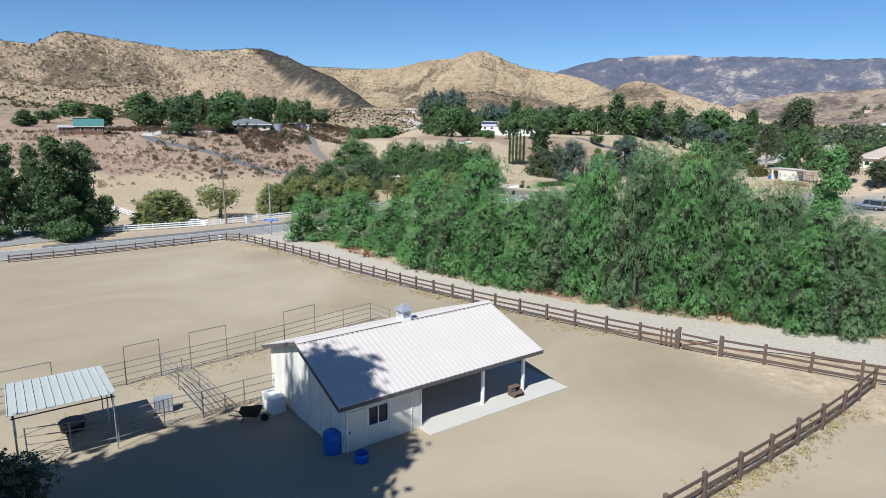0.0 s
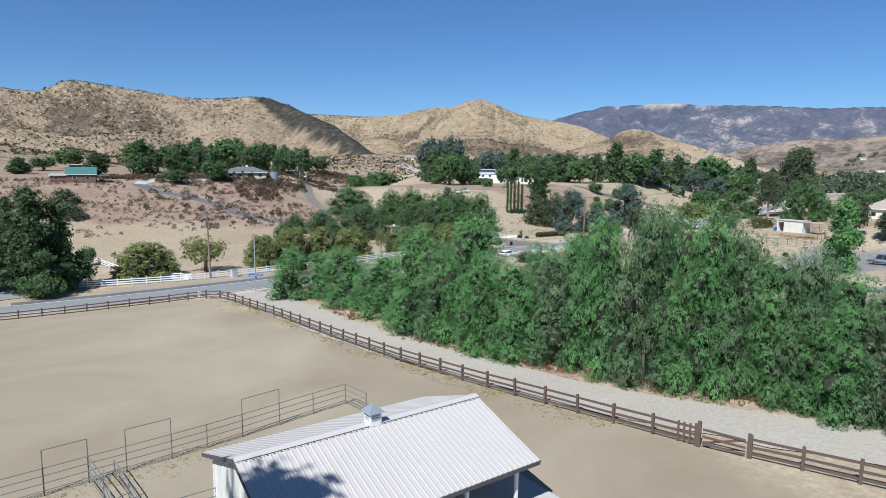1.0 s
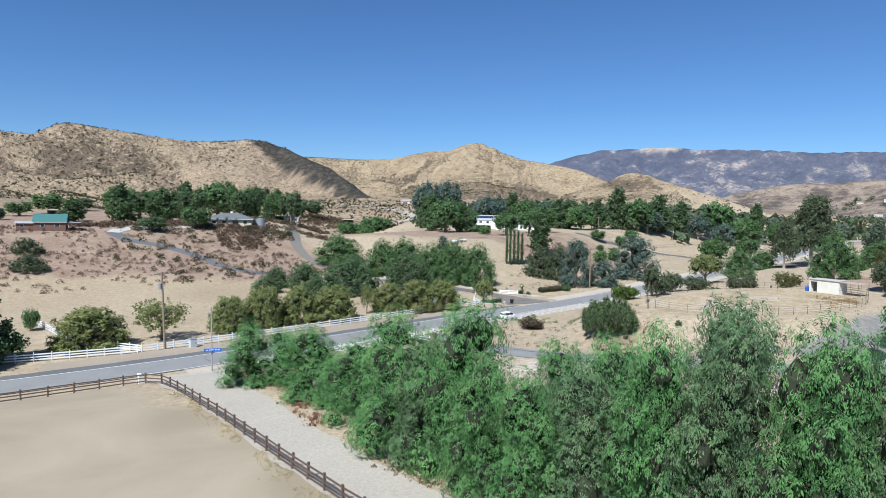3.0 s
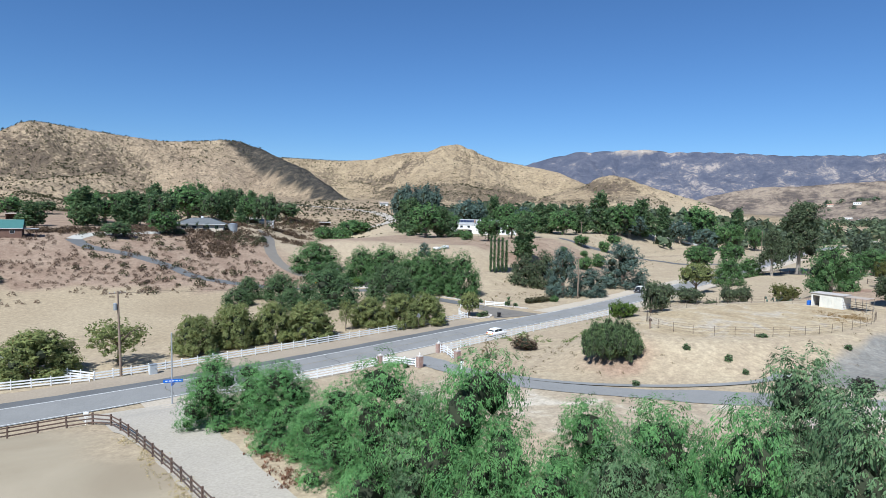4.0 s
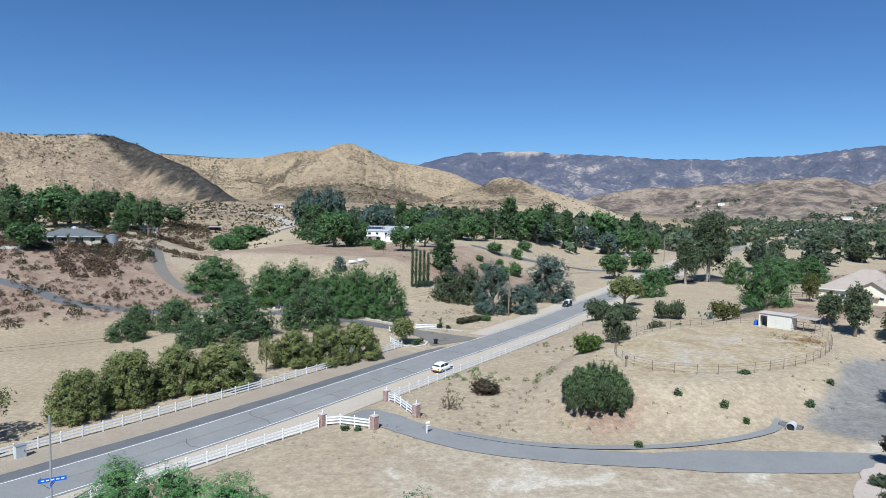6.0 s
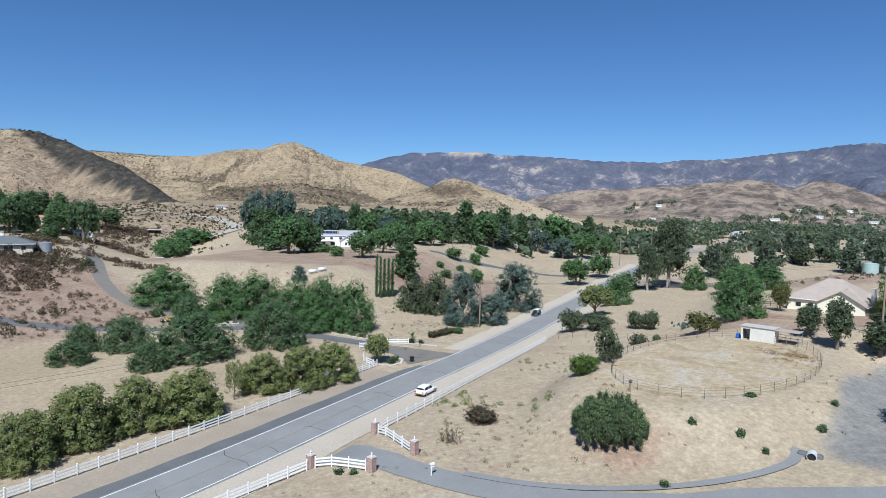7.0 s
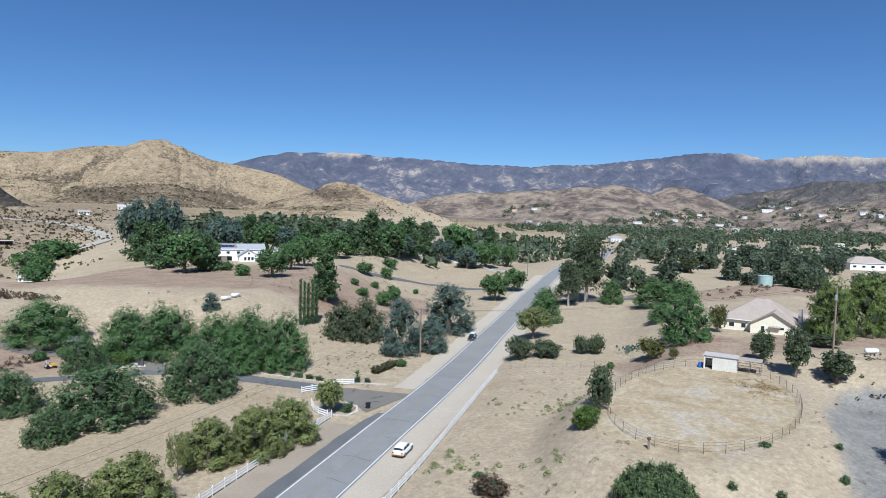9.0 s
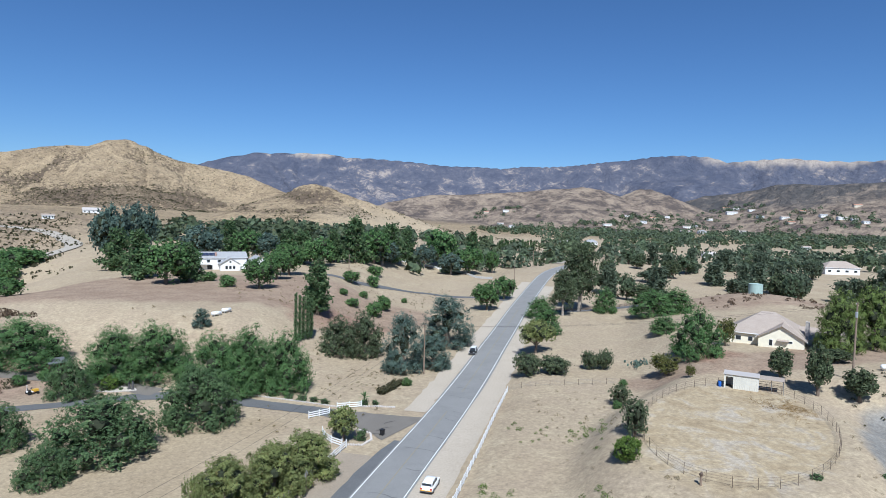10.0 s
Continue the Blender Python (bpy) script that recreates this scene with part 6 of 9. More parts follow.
    for side in range(4):
        for k in range(4):
            bm = bmesh.new()
            box(bm, (0.42, 0.03, 0.05), (0, -0.32, -0.02 + 0.09 * k), Matrix.Rotation(0.5, 4, "X"))
            bmesh.ops.transform(bm, matrix=Matrix.Translation((0.15, 0, ridge + 0.25)) @ Matrix.Rotation(side * math.pi / 2, 4, "Z"), verts=bm.verts)
            part("louvre", bm, GREY_METAL, c)
    bm = bmesh.new()
    bmesh.ops.create_cone(bm, cap_ends=True, segments=4, radius1=0.62, radius2=0.02, depth=0.42, matrix=Matrix.Translation((0.15, 0, ridge + 0.78)) @ Matrix.Rotation(math.pi / 4, 4, "Z"))
    part("cupola_roof", bm, GREY_METAL, c)


barn()


def shelter():
    """Open shade shelter of pipe with a ribbed roof."""
    t = thing("shade_shelter", pose(-16.5, 16.0, 4.45, 0, 0, 38.5), "pipe-framed shade shelter with a pale ribbed metal roof", "shelter")
    for k in range(12):
        bm = bmesh.new()
        box(bm, (0.32, 5.1, 0.02), (-2.0 + 0.362 * k, 0, 3.02), Matrix.Rotation(-0.07, 4, "X"))
        box(bm, (0.05, 5.1, 0.05), (-2.18 + 0.362 * k, 0, 3.04), Matrix.Rotation(-0.07, 4, "X"))
        part("roof_panel", bm, ROOF_PALE, t)
    for x in (-2.0, 2.0):
        for y, h in ((-2.4, 3.05), (0, 2.95), (2.4, 2.75)):
            bm = bmesh.new()
            rod(bm, (x, y, -0.2), (x, y, h), 0.032)
            part("post", bm, GREY_METAL, t)
        bm = bmesh.new()
        rod(bm, (x, -2.4, 2.98), (x, 2.4, 2.72), 0.035)
        rod(bm, (x, -2.4, 2.2), (x, -1.5, 2.95), 0.025)
        rod(bm, (x, 2.4, 2.0), (x, 1.5, 2.8), 0.025)
        part("truss", bm, RUST, t)
    for y, z in ((-2.4, 2.98), (0, 2.9), (2.4, 2.72)):
        bm = bmesh.new()
        rod(bm, (-2.1, y, z), (2.1, y, z), 0.035)
        part("purlin", bm, RUST, t)


shelter()


def wheelbarrow(x, y, a):
    t = thing("wheelbarrow", pose(x, y, on_land(x, y), 0, 0, a), "rusty steel wheelbarrow standing on bare dirt", "wheelbarrow")
    bm = bmesh.new()
    low = [bm.verts.new(p) for p in ((-0.35, -0.2, 0.38), (0.35, -0.2, 0.34), (0.35, 0.2, 0.34), (-0.35, 0.2, 0.38))]
    top = [bm.verts.new(p) for p in ((-0.55, -0.36, 0.72), (0.62, -0.36, 0.76), (0.62, 0.36, 0.76), (-0.55, 0.36, 0.72))]
    bm.faces.new(low[::-1])
    for k in range(4):
        bm.faces.new((low[k], low[(k + 1) % 4], top[(k + 1) % 4], top[k]))
    bmesh.ops.solidify(bm, geom=bm.faces[:], thickness=0.02)
    part("tray", bm, RUST, t)
    for s in (-1, 1):
        bm = bmesh.new()
        rod(bm, (0.75, s * 0.08, 0.2), (-1.05, s * 0.3, 0.55), 0.025)
        part("handle", bm, RAIL_WOOD, t)
        bm = bmesh.new()
        rod(bm, (-0.35, s * 0.24, 0.42), (-0.45, s * 0.27, 0.0), 0.02)
        part("leg", bm, RUST, t)
    bm = bmesh.new()
    rod(bm, (0.72, -0.05, 0.2), (0.72, 0.05, 0.2), 0.2, None, 16)
    part("wheel", bm, TYRE, t)


wheelbarrow(-7.9, 18.4, 10)


def chest(x, y, a):
    t = thing("storage_chest", pose(x, y, on_land(x, y), 0, 0, a), "white plastic chest beside the barn wall", "chest")
    bm = bmesh.new()
    box(bm, (1.35, 0.8, 0.85), (0, 0, 0.43), None, 0.03)
    part("body", bm, WALL_WHITE, t)
    bm = bmesh.new()
    box(bm, (1.4, 0.85, 0.1), (0, 0, 0.9), None, 0.03)
    part("lid", bm, WALL_WHITE, t)
    bm = bmesh.new()
    box(bm, (0.3, 0.04, 0.05), (0, -0.43, 0.75))
    part("latch", bm, GREY_METAL, t)


chest(-7.1, 19.9, -50)


def barrel(name, x, y, r, h, label, open_top):
    t = thing(name, pose(x, y, on_land(x, y)), label, "barrel")
    bm = bmesh.new()
    profile = [(0.94, 0), (1.0, 0.04), (1.0, 0.3), (1.03, 0.33), (1.0, 0.36), (1.0, 0.64), (1.03, 0.67), (1.0, 0.7), (1.0, 0.95), (0.95, 1.0)]
    rings = []
    for k, z in profile:
        rings.append([bm.verts.new((r * k * math.cos(2 * math.pi * j / 20), r * k * math.sin(2 * math.pi * j / 20), z * h)) for j in range(20)])
    for a, b in zip(rings, rings[1:]):
        for j in range(20):
            bm.faces.new((a[j], a[(j + 1) % 20], b[(j + 1) % 20], b[j]))
    bm.faces.new(rings[0][::-1])
    if open_top:
        inner = [bm.verts.new((v.co.x * 0.9, v.co.y * 0.9, h * 0.98)) for v in rings[-1]]
        deep = [bm.verts.new((v.co.x * 0.88, v.co.y * 0.88, h * 0.45)) for v in rings[-1]]
        for a, b in ((rings[-1], inner), (inner, deep)):
            for j in range(20):
                bm.faces.new((a[j], a[(j + 1) % 20], b[(j + 1) % 20], b[j]))
        bm.faces.new(deep)
    else:
        bm.faces.new(rings[-1])
    part("drum", bm, BLUE, t, "", True)
    bm = bmesh.new()
    if open_top:
        rod(bm, (-r, 0, h), (0, 0, h + 0.04), 0.012, None, 5)
        rod(bm, (0, 0, h + 0.04), (r, 0, h), 0.012, None, 5)
        part("handle", bm, TRIM_DARK, t)
    else:
        rod(bm, (r * 0.5, 0, h), (r * 0.5, 0, h + 0.03), 0.05, None, 10)
        part("bung", bm, TRIM_DARK, t)


barrel("blue_barrel", -2.75, 14.95, 0.42, 1.05, "blue plastic drum against the barn wall", False)
barrel("blue_tub", -1.2, 14.1, 0.34, 0.42, "open blue feed tub on shaded dirt", True)


def step_block(x, y, a):
    t = thing("mounting_block", pose(x, y, 5.23, 0, 0, a), "brown wooden mounting block on the porch slab", "step")
    for k, (dz, dy) in enumerate(((0.22, -0.28), (0.5, 0.05))):
        bm = bmesh.new()
        box(bm, (0.7, 0.34, 0.05), (0, dy, dz), None, 0.008)
        part("tread", bm, RAIL_WOOD, t)
    for s in (-0.32, 0.32):
        bm = bmesh.new()
        box(bm, (0.05, 0.62, 0.22), (s, -0.1, 0.11))
        box(bm, (0.05, 0.3, 0.3), (s, 0.05, 0.36))
        part("side", bm, RAIL_WOOD, t)


step_block(6.35, 21.55, 38)


def hay_feeder(x, y, a):
    t = thing("hay_feeder", pose(x, y, on_land(x, y), 0, 0, a), "grey wire hay feeder box in the corral", "feeder")
    bm = bmesh.new()
    box(bm, (0.95, 0.75, 0.7), (0, 0, 0.45), None, 0.01)
    part("bin", bm, GREY_METAL, t)
    for k in range(5):
        bm = bmesh.new()
        rod(bm, (-0.46 + 0.23 * k, -0.4, 0.1), (-0.46 + 0.23 * k, -0.4, 1.0), 0.015, None, 6)
        part("bar", bm, GREY_METAL, t)
    bm = bmesh.new()
    for p in ((-0.46, -0.36), (0.46, -0.36), (-0.46, 0.36), (0.46, 0.36)):
        rod(bm, (p[0], p[1], 0), (p[0], p[1], 1.0), 0.02, None, 6)
    part("frame", bm, GREY_METAL, t)


hay_feeder(-13.4, 19.9, 25)


def water_tank(x, y):
    t = thing("stock_tank", pose(x, y, on_land(x, y)), "black rubber stock tank lying in the shade", "tank")
    bm = bmesh.new()
    rod(bm, (0, 0, 0), (0, 0, 0.5), 0.55, 0.6, 20)
    part("shell", bm, BLACK, t)
    bm = bmesh.new()
    rod(bm, (0, 0, 0.46), (0, 0, 0.52), 0.63, None, 20)
    part("rim", bm, TRIM_DARK, t)


water_tank(-17.2, 17.6)
# tall gums beside the yard throw their shade over the barn's corner
plant_out([gum_pattern(60, LEAF_PEPPER_GREY, 27, 11, 15000, "tall gum tree shading the barn yard", "gums at the yard", 0.42, None, 0.4, 0.4)], [(-11.0, -2.0, 31.0, 9.5), (-13.0, -5.0, 28, 10), (-19.0, -4.5, 27, 14), (-9.8, -4.8, 27, 8), (-17.5, -3.5, 32, 8)], 27, 11, 40)
plant_out([shrub_pattern("yard_shrub", 61, LEAF_OLIVE, 3.5, 4, 7000, 0.1, "grey-green shrub at the yard's edge")], [(-14.9, 9.4, 2.9, 4.2)], 3.5, 4, 41)


# ---- houses ----
def flat_roof_part(bm, verts, faces, thick):
    vs = [bm.verts.new(v) for v in verts]
    for f in faces:
        bm.faces.new([vs[i] for i in f])
    geom = bmesh.ops.extrude_face_region(bm, geom=bm.faces[:])["geom"]
    bmesh.ops.translate(bm, vec=(0, 0, -thick), verts=[v for v in geom if isinstance(v, bmesh.types.BMVert)])
    bmesh.ops.recalc_face_normals(bm, faces=bm.faces[:])


def hip_roof(bm, length, width, z, rise, over=0.5):
    a, b = length / 2 + over, width / 2 + over
    r = max(a - b, 0.3)
    flat_roof_part(bm, [(-a, -b, z), (a, -b, z), (a, b, z), (-a, b, z), (-r, 0, z + rise), (r, 0, z + rise)], [(0, 1, 5, 4), (1, 2, 5), (2, 3, 4, 5), (3, 0, 4)], 0.14)


def gable_roof(bm, length, width, z, rise, over=0.5):
    a, b = length / 2 + over, width / 2 + over
    drop = rise * over / (width / 2)
    flat_roof_part(bm, [(-a, -b, z - drop), (a, -b, z - drop), (a, b, z - drop), (-a, b, z - drop), (-a, 0, z + rise), (a, 0, z + rise)], [(0, 1, 5, 4), (3, 4, 5, 2)], 0.14)


def house_block(t, length, width, h, roof, rise, wall_mat, roof_mat, at=(0, 0), turn=0.0, sides=(("front", ()),), over=0.5, floor=0.0, deep=1.5):
    """Walls, roof and windows of one block under the house t. sides: which wall, and windows (x, z, w, h) on it."""
    m = Matrix.Translation((at[0], at[1], 0)) @ Matrix.Rotation(math.radians(turn), 4, "Z")

    def add(name, bm, mat, parent=t, label=""):
        bmesh.ops.transform(bm, matrix=m, verts=bm.verts)
        return part(name, bm, mat, parent, label)

    bm = bmesh.new()
    box(bm, (length, width, h + deep - floor), (0, 0, (h + floor - deep) / 2))
    if roof == "gable":
        for e in (-1, 1):
            x0, x1 = e * length / 2, e * (length / 2 - 0.2)
            v = [bm.verts.new(p) for p in ((x0, -width / 2, h), (x0, width / 2, h), (x0, 0, h + rise - 0.1), (x1, -width / 2, h), (x1, width / 2, h), (x1, 0, h + rise - 0.1))]
            for f in ((0, 1, 2), (5, 4, 3), (0, 2, 5, 3), (1, 4, 5, 2)):
                bm.faces.new([v[i] for i in f])
    wall = add("wall", bm, wall_mat)
    bm = bmesh.new()
    (hip_roof if roof == "hip" else gable_roof)(bm, length, width, h + 0.02, rise, over)
    add("roof", bm, roof_mat)
    bm = bmesh.new()
    for s in (-1, 1):
        box(bm, (length + 2 * over, 0.05, 0.2), (0, s * (width / 2 + over), h - (rise * over / (width / 2) if roof == "gable" else 0) - 0.06))
    add("fascia", bm, WALL_WHITE)
    for side, windows in sides:
        for x, z, w, wh in windows:
            if side in ("front", "back"):
                y = -width / 2 if side == "front" else width / 2
                o = -1 if side == "front" else 1
                size, frame_size, c, fc = (w, 0.05, wh), (w + 0.16, 0.05, wh + 0.16), (x, y + o * 0.035, z), (x, y + o * 0.012, z)
            else:
                xx = length / 2 if side == "right" else -length / 2
                o = 1 if side == "right" else -1
                size, frame_size, c, fc = (0.05, w, wh), (0.05, w + 0.16, wh + 0.16), (xx + o * 0.035, x, z), (xx + o * 0.012, x, z)
            bm = bmesh.new()
            box(bm, frame_size, fc)
            win = add("window", bm, WALL_WHITE, wall)
            bm = bmesh.new()
            box(bm, size, c)
            add("pane", bm, GLASS_DARK, win)
    return wall


def tiled_house():
    t = thing("tiled_house", pose(121.5, 165.5, 7.9, 0, 0, -62), "cream stucco house with a grey-brown tile roof", "house")
    house_block(t, 17, 14, 3.0, "hip", 5.0, plain("cream_stucco", (0.80, 0.74, 0.58), 0.85), ROOF_TILE, (0, 3.5), 0, (("front", ((-6.0, 1.5, 1.2, 1.0), (-3.2, 1.5, 1.0, 1.0))),), 0.6)
    g = house_block(t, 8.5, 10, 3.0, "gable", 3.0, bpy.data.materials["cream_stucco"], ROOF_TILE, (3.8, -1.8), 90, (("left", ((2.2, 1.6, 0.7, 1.4), (-2.0, 2.1, 0.9, 0.5))),), 0.6)
    house_block(t, 10, 9, 2.8, "gable", 2.0, bpy.data.materials["cream_stucco"], ROOF_TILE, (12.5, 5.0), 0, (("front", ((1.0, 1.4, 1.2, 1.1),)),), 0.6)
    bm = bmesh.new()
    box(bm, (1.2, 0.06, 2.2), (4.1, -5.6, 1.1))
    part("door", bm, WALL_WHITE, t, "white glazed back door")
    bm = bmesh.new()
    flat_roof_part(bm, [(3.0, -5.6, 2.75), (5.6, -5.6, 2.75), (5.6, -6.9, 2.35), (3.0, -6.9, 2.35)], [(0, 1, 2, 3)], 0.1)
    part("canopy", bm, ROOF_TILE, t)
    bm = bmesh.new()
    box(bm, (0.9, 1.3, 7.4), (9.0, 0.5, 3.0), None, 0.03)
    part("chimney", bm, MORTAR, t, "pale stone chimney")
    for k in range(11):
        bm = bmesh.new()
        rod(bm, (3.8 - 0.28 - 0.40 * k, -2.2 + 0.45 * k, 6.0 - 0.25 * k), (3.8 - 0.28 - 0.40 * k, 2.4, 6.0 - 0.25 * k), 0.06, None, 6)
        part("valley_tile", bm, ROOF_TILE, t)


tiled_house()


def white_house():
    t = thing("white_house", pose(17.5, 368.0, on_land(18, 368) - 0.3, 0, 0, -3), "two-storey white house with grey roof and solar panels", "house")
    house_block(t, 27, 10, 5.8, "gable", 2.3, WALL_WHITE, ROOF_SHINGLE, (2.5, 2), 0, (("front", ((-7.2, 4.1, 1.4, 1.2), (-3.2, 4.1, 1.4, 1.2), (1.5, 4.1, 1.4, 1.2), (-7.0, 1.5, 1.6, 1.4), (-2.5, 1.4, 2.2, 1.8))),))
    house_block(t, 9, 8.5, 3.4, "gable", 2.6, WALL_WHITE, ROOF_SHINGLE, (8.0, -5), 90, (("left", ((-1.6, 1.7, 1.0, 1.5), (0, 1.7, 1.0, 1.5), (1.6, 1.7, 1.0, 1.5), (0, 4.2, 0.8, 0.8))),))
    house_block(t, 10, 9, 3.6, "gable", 3.0, WALL_WHITE, ROOF_SHINGLE, (21.0, -2), 90, (("left", ((-2.2, 1.7, 1.2, 1.5), (0.6, 1.7, 1.2, 1.5), (2.8, 1.7, 1.0, 1.5))),))
    bm = bmesh.new()
    box(bm, (7.5, 2.6, 0.25), (-3.5, -3.8, 2.9))
    part("deck", bm, WALL_WHITE, t, "white upper deck")
    for k in range(7):
        bm = bmesh.new()
        box(bm, (0.1, 0.1, 1.0), (-7.1 + 1.2 * k, -5.0, 3.5))
        part("baluster", bm, WALL_WHITE, t)
    for k in range(6):
        bm = bmesh.new()
        box(bm, (1.6, 2.6, 0.06), (-6.2 + 1.72 * k, -0.5, 7.12), Matrix.Rotation(math.atan2(2.3, 5.0), 4, "X"))
        part("solar_panel", bm, SOLAR, t)
    for x, y in ((4.2, 2.4), (2.6, -1.6)):
        bm = bmesh.new()
        box(bm, (0.8, 0.8, 3.0), (x, y, 6.6), None, 0.03)
        part("chimney", bm, BRICK, t, "brick chimney")


white_house()


def ranch_house():
    t = thing("ranch_house", pose(-97.5, 275, on_land(-97, 273), 0, 0, 16), "low house with a grey hip roof on the hillside", "house")
    house_block(t, 18, 11, 2.8, "hip", 2.4, WALL_TAN, ROOF_DARK, (0, 0), 0, (("front", ((-6, 1.5, 1.8, 1.2), (-2, 1.5, 1.8, 1.2), (2.5, 1.3, 2.4, 1.8), (6.5, 1.5, 1.4, 1.2))),), 0.9)
    bm = bmesh.new()
    box(bm, (0.9, 0.9, 1.8), (0.5, 0.6, 5.0), None, 0.02)
    part("chimney", bm, WALL_WHITE, t, "white chimney")


ranch_house()


def green_barn():
    t = thing("green_roofed_house", pose(-140.5, 219.5, on_land(-140.5, 219.5), 0, 0, 28) @ Matrix.Scale(0.85, 4), "dark brown timber house with a green metal roof", "house")
    house_block(t, 11, 8, 3.4, "gable", 2.8, WALL_BROWN, ROOF_GREEN, (1.5, 0), 0, (("front", ((-2.5, 1.7, 1.4, 1.1), (2.5, 1.7, 1.4, 1.1))),))
    house_block(t, 6, 6, 2.8, "gable", 0.6, WALL_BROWN, ROOF_SHINGLE, (-7, -0.5), 0, (("front", ((-1, 1.6, 1.2, 1.0),)),))
    for x in (8.2, 11.5):
        bm = bmesh.new()
        box(bm, (0.18, 0.18, 2.6), (x, -2.5, 1.2))
        part("post", bm, WALL_BROWN, t)
    bm = bmesh.new()
    box(bm, (5, 6, 0.15), (9.6, -0.3, 2.7))
    part("porch_roof", bm, ROOF_SHINGLE, t)


green_barn()


def far_house(x, y, length, a, h, walls, roofs, label, roof="gable"):
    t = thing("far_house", pose(x, y, on_land(x, y), 0, 0, a), label, "house", "houses across the valley")
    length, h = (length, h) if length < 16 or x < 450 else (length * 0.62, h * 0.75)
    w = min(length * 0.6, 12)
    house_block(t, length, w, h, roof, w * (0.34 if roof == "hip" else 0.22), walls, roofs, (0, 0), 0, (("front", tuple((length * (k / 4 - 0.5 + 0.125), h * 0.5, length * 0.09, 1.3) for k in range(4))),), 0.6, 0.0, 2.5)


FAR_HOUSES = [(411, 303, 22, -35, 4.6), (500, 640, 14, -20, 4), (470, 575, 14, 10, 4), (470, 450, 11, -30, 4), (1390, 1232, 40, -30, 7), (1424, 1204, 36, -30, 7), (1580, 1105, 24, -25, 6), (1672, 1255, 36, -35, 7), (1810, 1212, 40, -30, 7), (1858, 1124, 34, -30, 7), (1964, 1085, 40, -30, 8), (1878, 1442, 60, -30, 8), (1064, 1652, 30, -20, 8), (1042, 1561, 26, -20, 8), (855, 1178, 22, -20, 7)]
MORE_HOUSES = [(513, 704, 10, -20, 4), (1278, 1415, 40, -25, 7), (1440, 1429, 30, -25, 7), (241, 640, 15, -10, 4), (-31, 860, 17, 0, 4), (-63, 700, 9, 5, 3), (-112, 420, 9, 10, 3.4), (-128, 452, 10, 15, 3.4), (-64, 376, 6, 5, 2.2), (772, 536, 10, -30, 4), (60, 470, 9, 0, 4)]
VALLEY_HOUSES = [(1110, 1805, 26, -20, 5), (1154, 1753, 30, -30, 5), (767, 948, 15, -35, 4), (1065, 1174, 18, -20, 4), (1514, 1459, 30, -30, 5),
    (1637, 1510, 26, -35, 5), (1556, 1363, 40, -30, 5), (1627, 1393, 30, -30, 5), (1947, 1516, 40, -30, 6), (1931, 1465, 30, -40, 6), (1919, 1397, 34, -30, 6),
    (1838, 1311, 34, -30, 5), (1776, 1170, 36, -30, 5), (1833, 1057, 44, -30, 6), (1841, 1028, 30, -35, 6), (1825, 990, 30, -25, 5), (1900, 1211, 30, -30, 6),
    (1457, 1511, 24, -30, 5), (1777, 1453, 34, -30, 5)]
LOOKS = ((WALL_WHITE, ROOF_TILE, "white stucco house with a brown tile roof"), (WALL_WHITE, ROOF_SHINGLE, "white house with a grey roof among trees"), (WALL_TAN, ROOF_RED, "tan house with a red clay roof"), (WALL_WHITE, ROOF_WHITE, "long white farm building with a pale roof"))
for k, (hx, hy, hl, ha, hh) in enumerate(FAR_HOUSES + MORE_HOUSES + VALLEY_HOUSES):
    wm, rm, lb = LOOKS[0] if k == 0 else LOOKS[k % 4]
    far_house(hx, hy, hl, ha, hh, wm, rm, lb, "hip" if k in (0, 1, 5) else "gable")


far_house(-151, 477, 27, 8, 3.2, WALL_TAN, ROOF_RED, "long low house with a red clay roof on the hillside")


def open_shed(x, y, a, length, roof_mat, label):
    """A dark lean-to on posts with a closed back."""
    t = thing("lean_to", pose(x, y, on_land(x, y), 0, 0, a), label, "shed", "lean-to sheds")
    bm = bmesh.new()
    box(bm, (length + 0.8, 4.6, 0.12), (0, 0, 2.75), Matrix.Rotation(0.08, 4, "X"))
    part("roof", bm, roof_mat, t)
    bm = bmesh.new()
    box(bm, (length, 0.12, 3.2), (0, 1.9, 1.1))
    part("back_wall", bm, WALL_BROWN, t)
    for e in (-1, 1):
        bm = bmesh.new()
        box(bm, (0.12, 3.9, 3.2), (e * (length / 2 - 0.06), 0, 1.05))
        part("end_wall", bm, WALL_BROWN, t)
    for k in range(3):
        bm = bmesh.new()
        box(bm, (0.16, 0.16, 3.2), (-length / 2 + 0.3 + k * (length - 0.6) / 2, -1.95, 1.0))
        part("post", bm, RAIL_WOOD, t)


open_shed(-197, 310, 12, 9, ROOF_TILE, "brown open lean-to above the green-roofed house")
open_shed(-97, 540, 5, 9, ROOF_WHITE, "dark shed with a pale metal roof in the gully")
open_shed(-121, 425, 8, 8, ROOF_DARK, "low dark shed beside the hill drive")
open_shed(-35.9, 233.8, 15, 3.2, ROOF_DARK, "small dark timber shelter at the driveway fork")


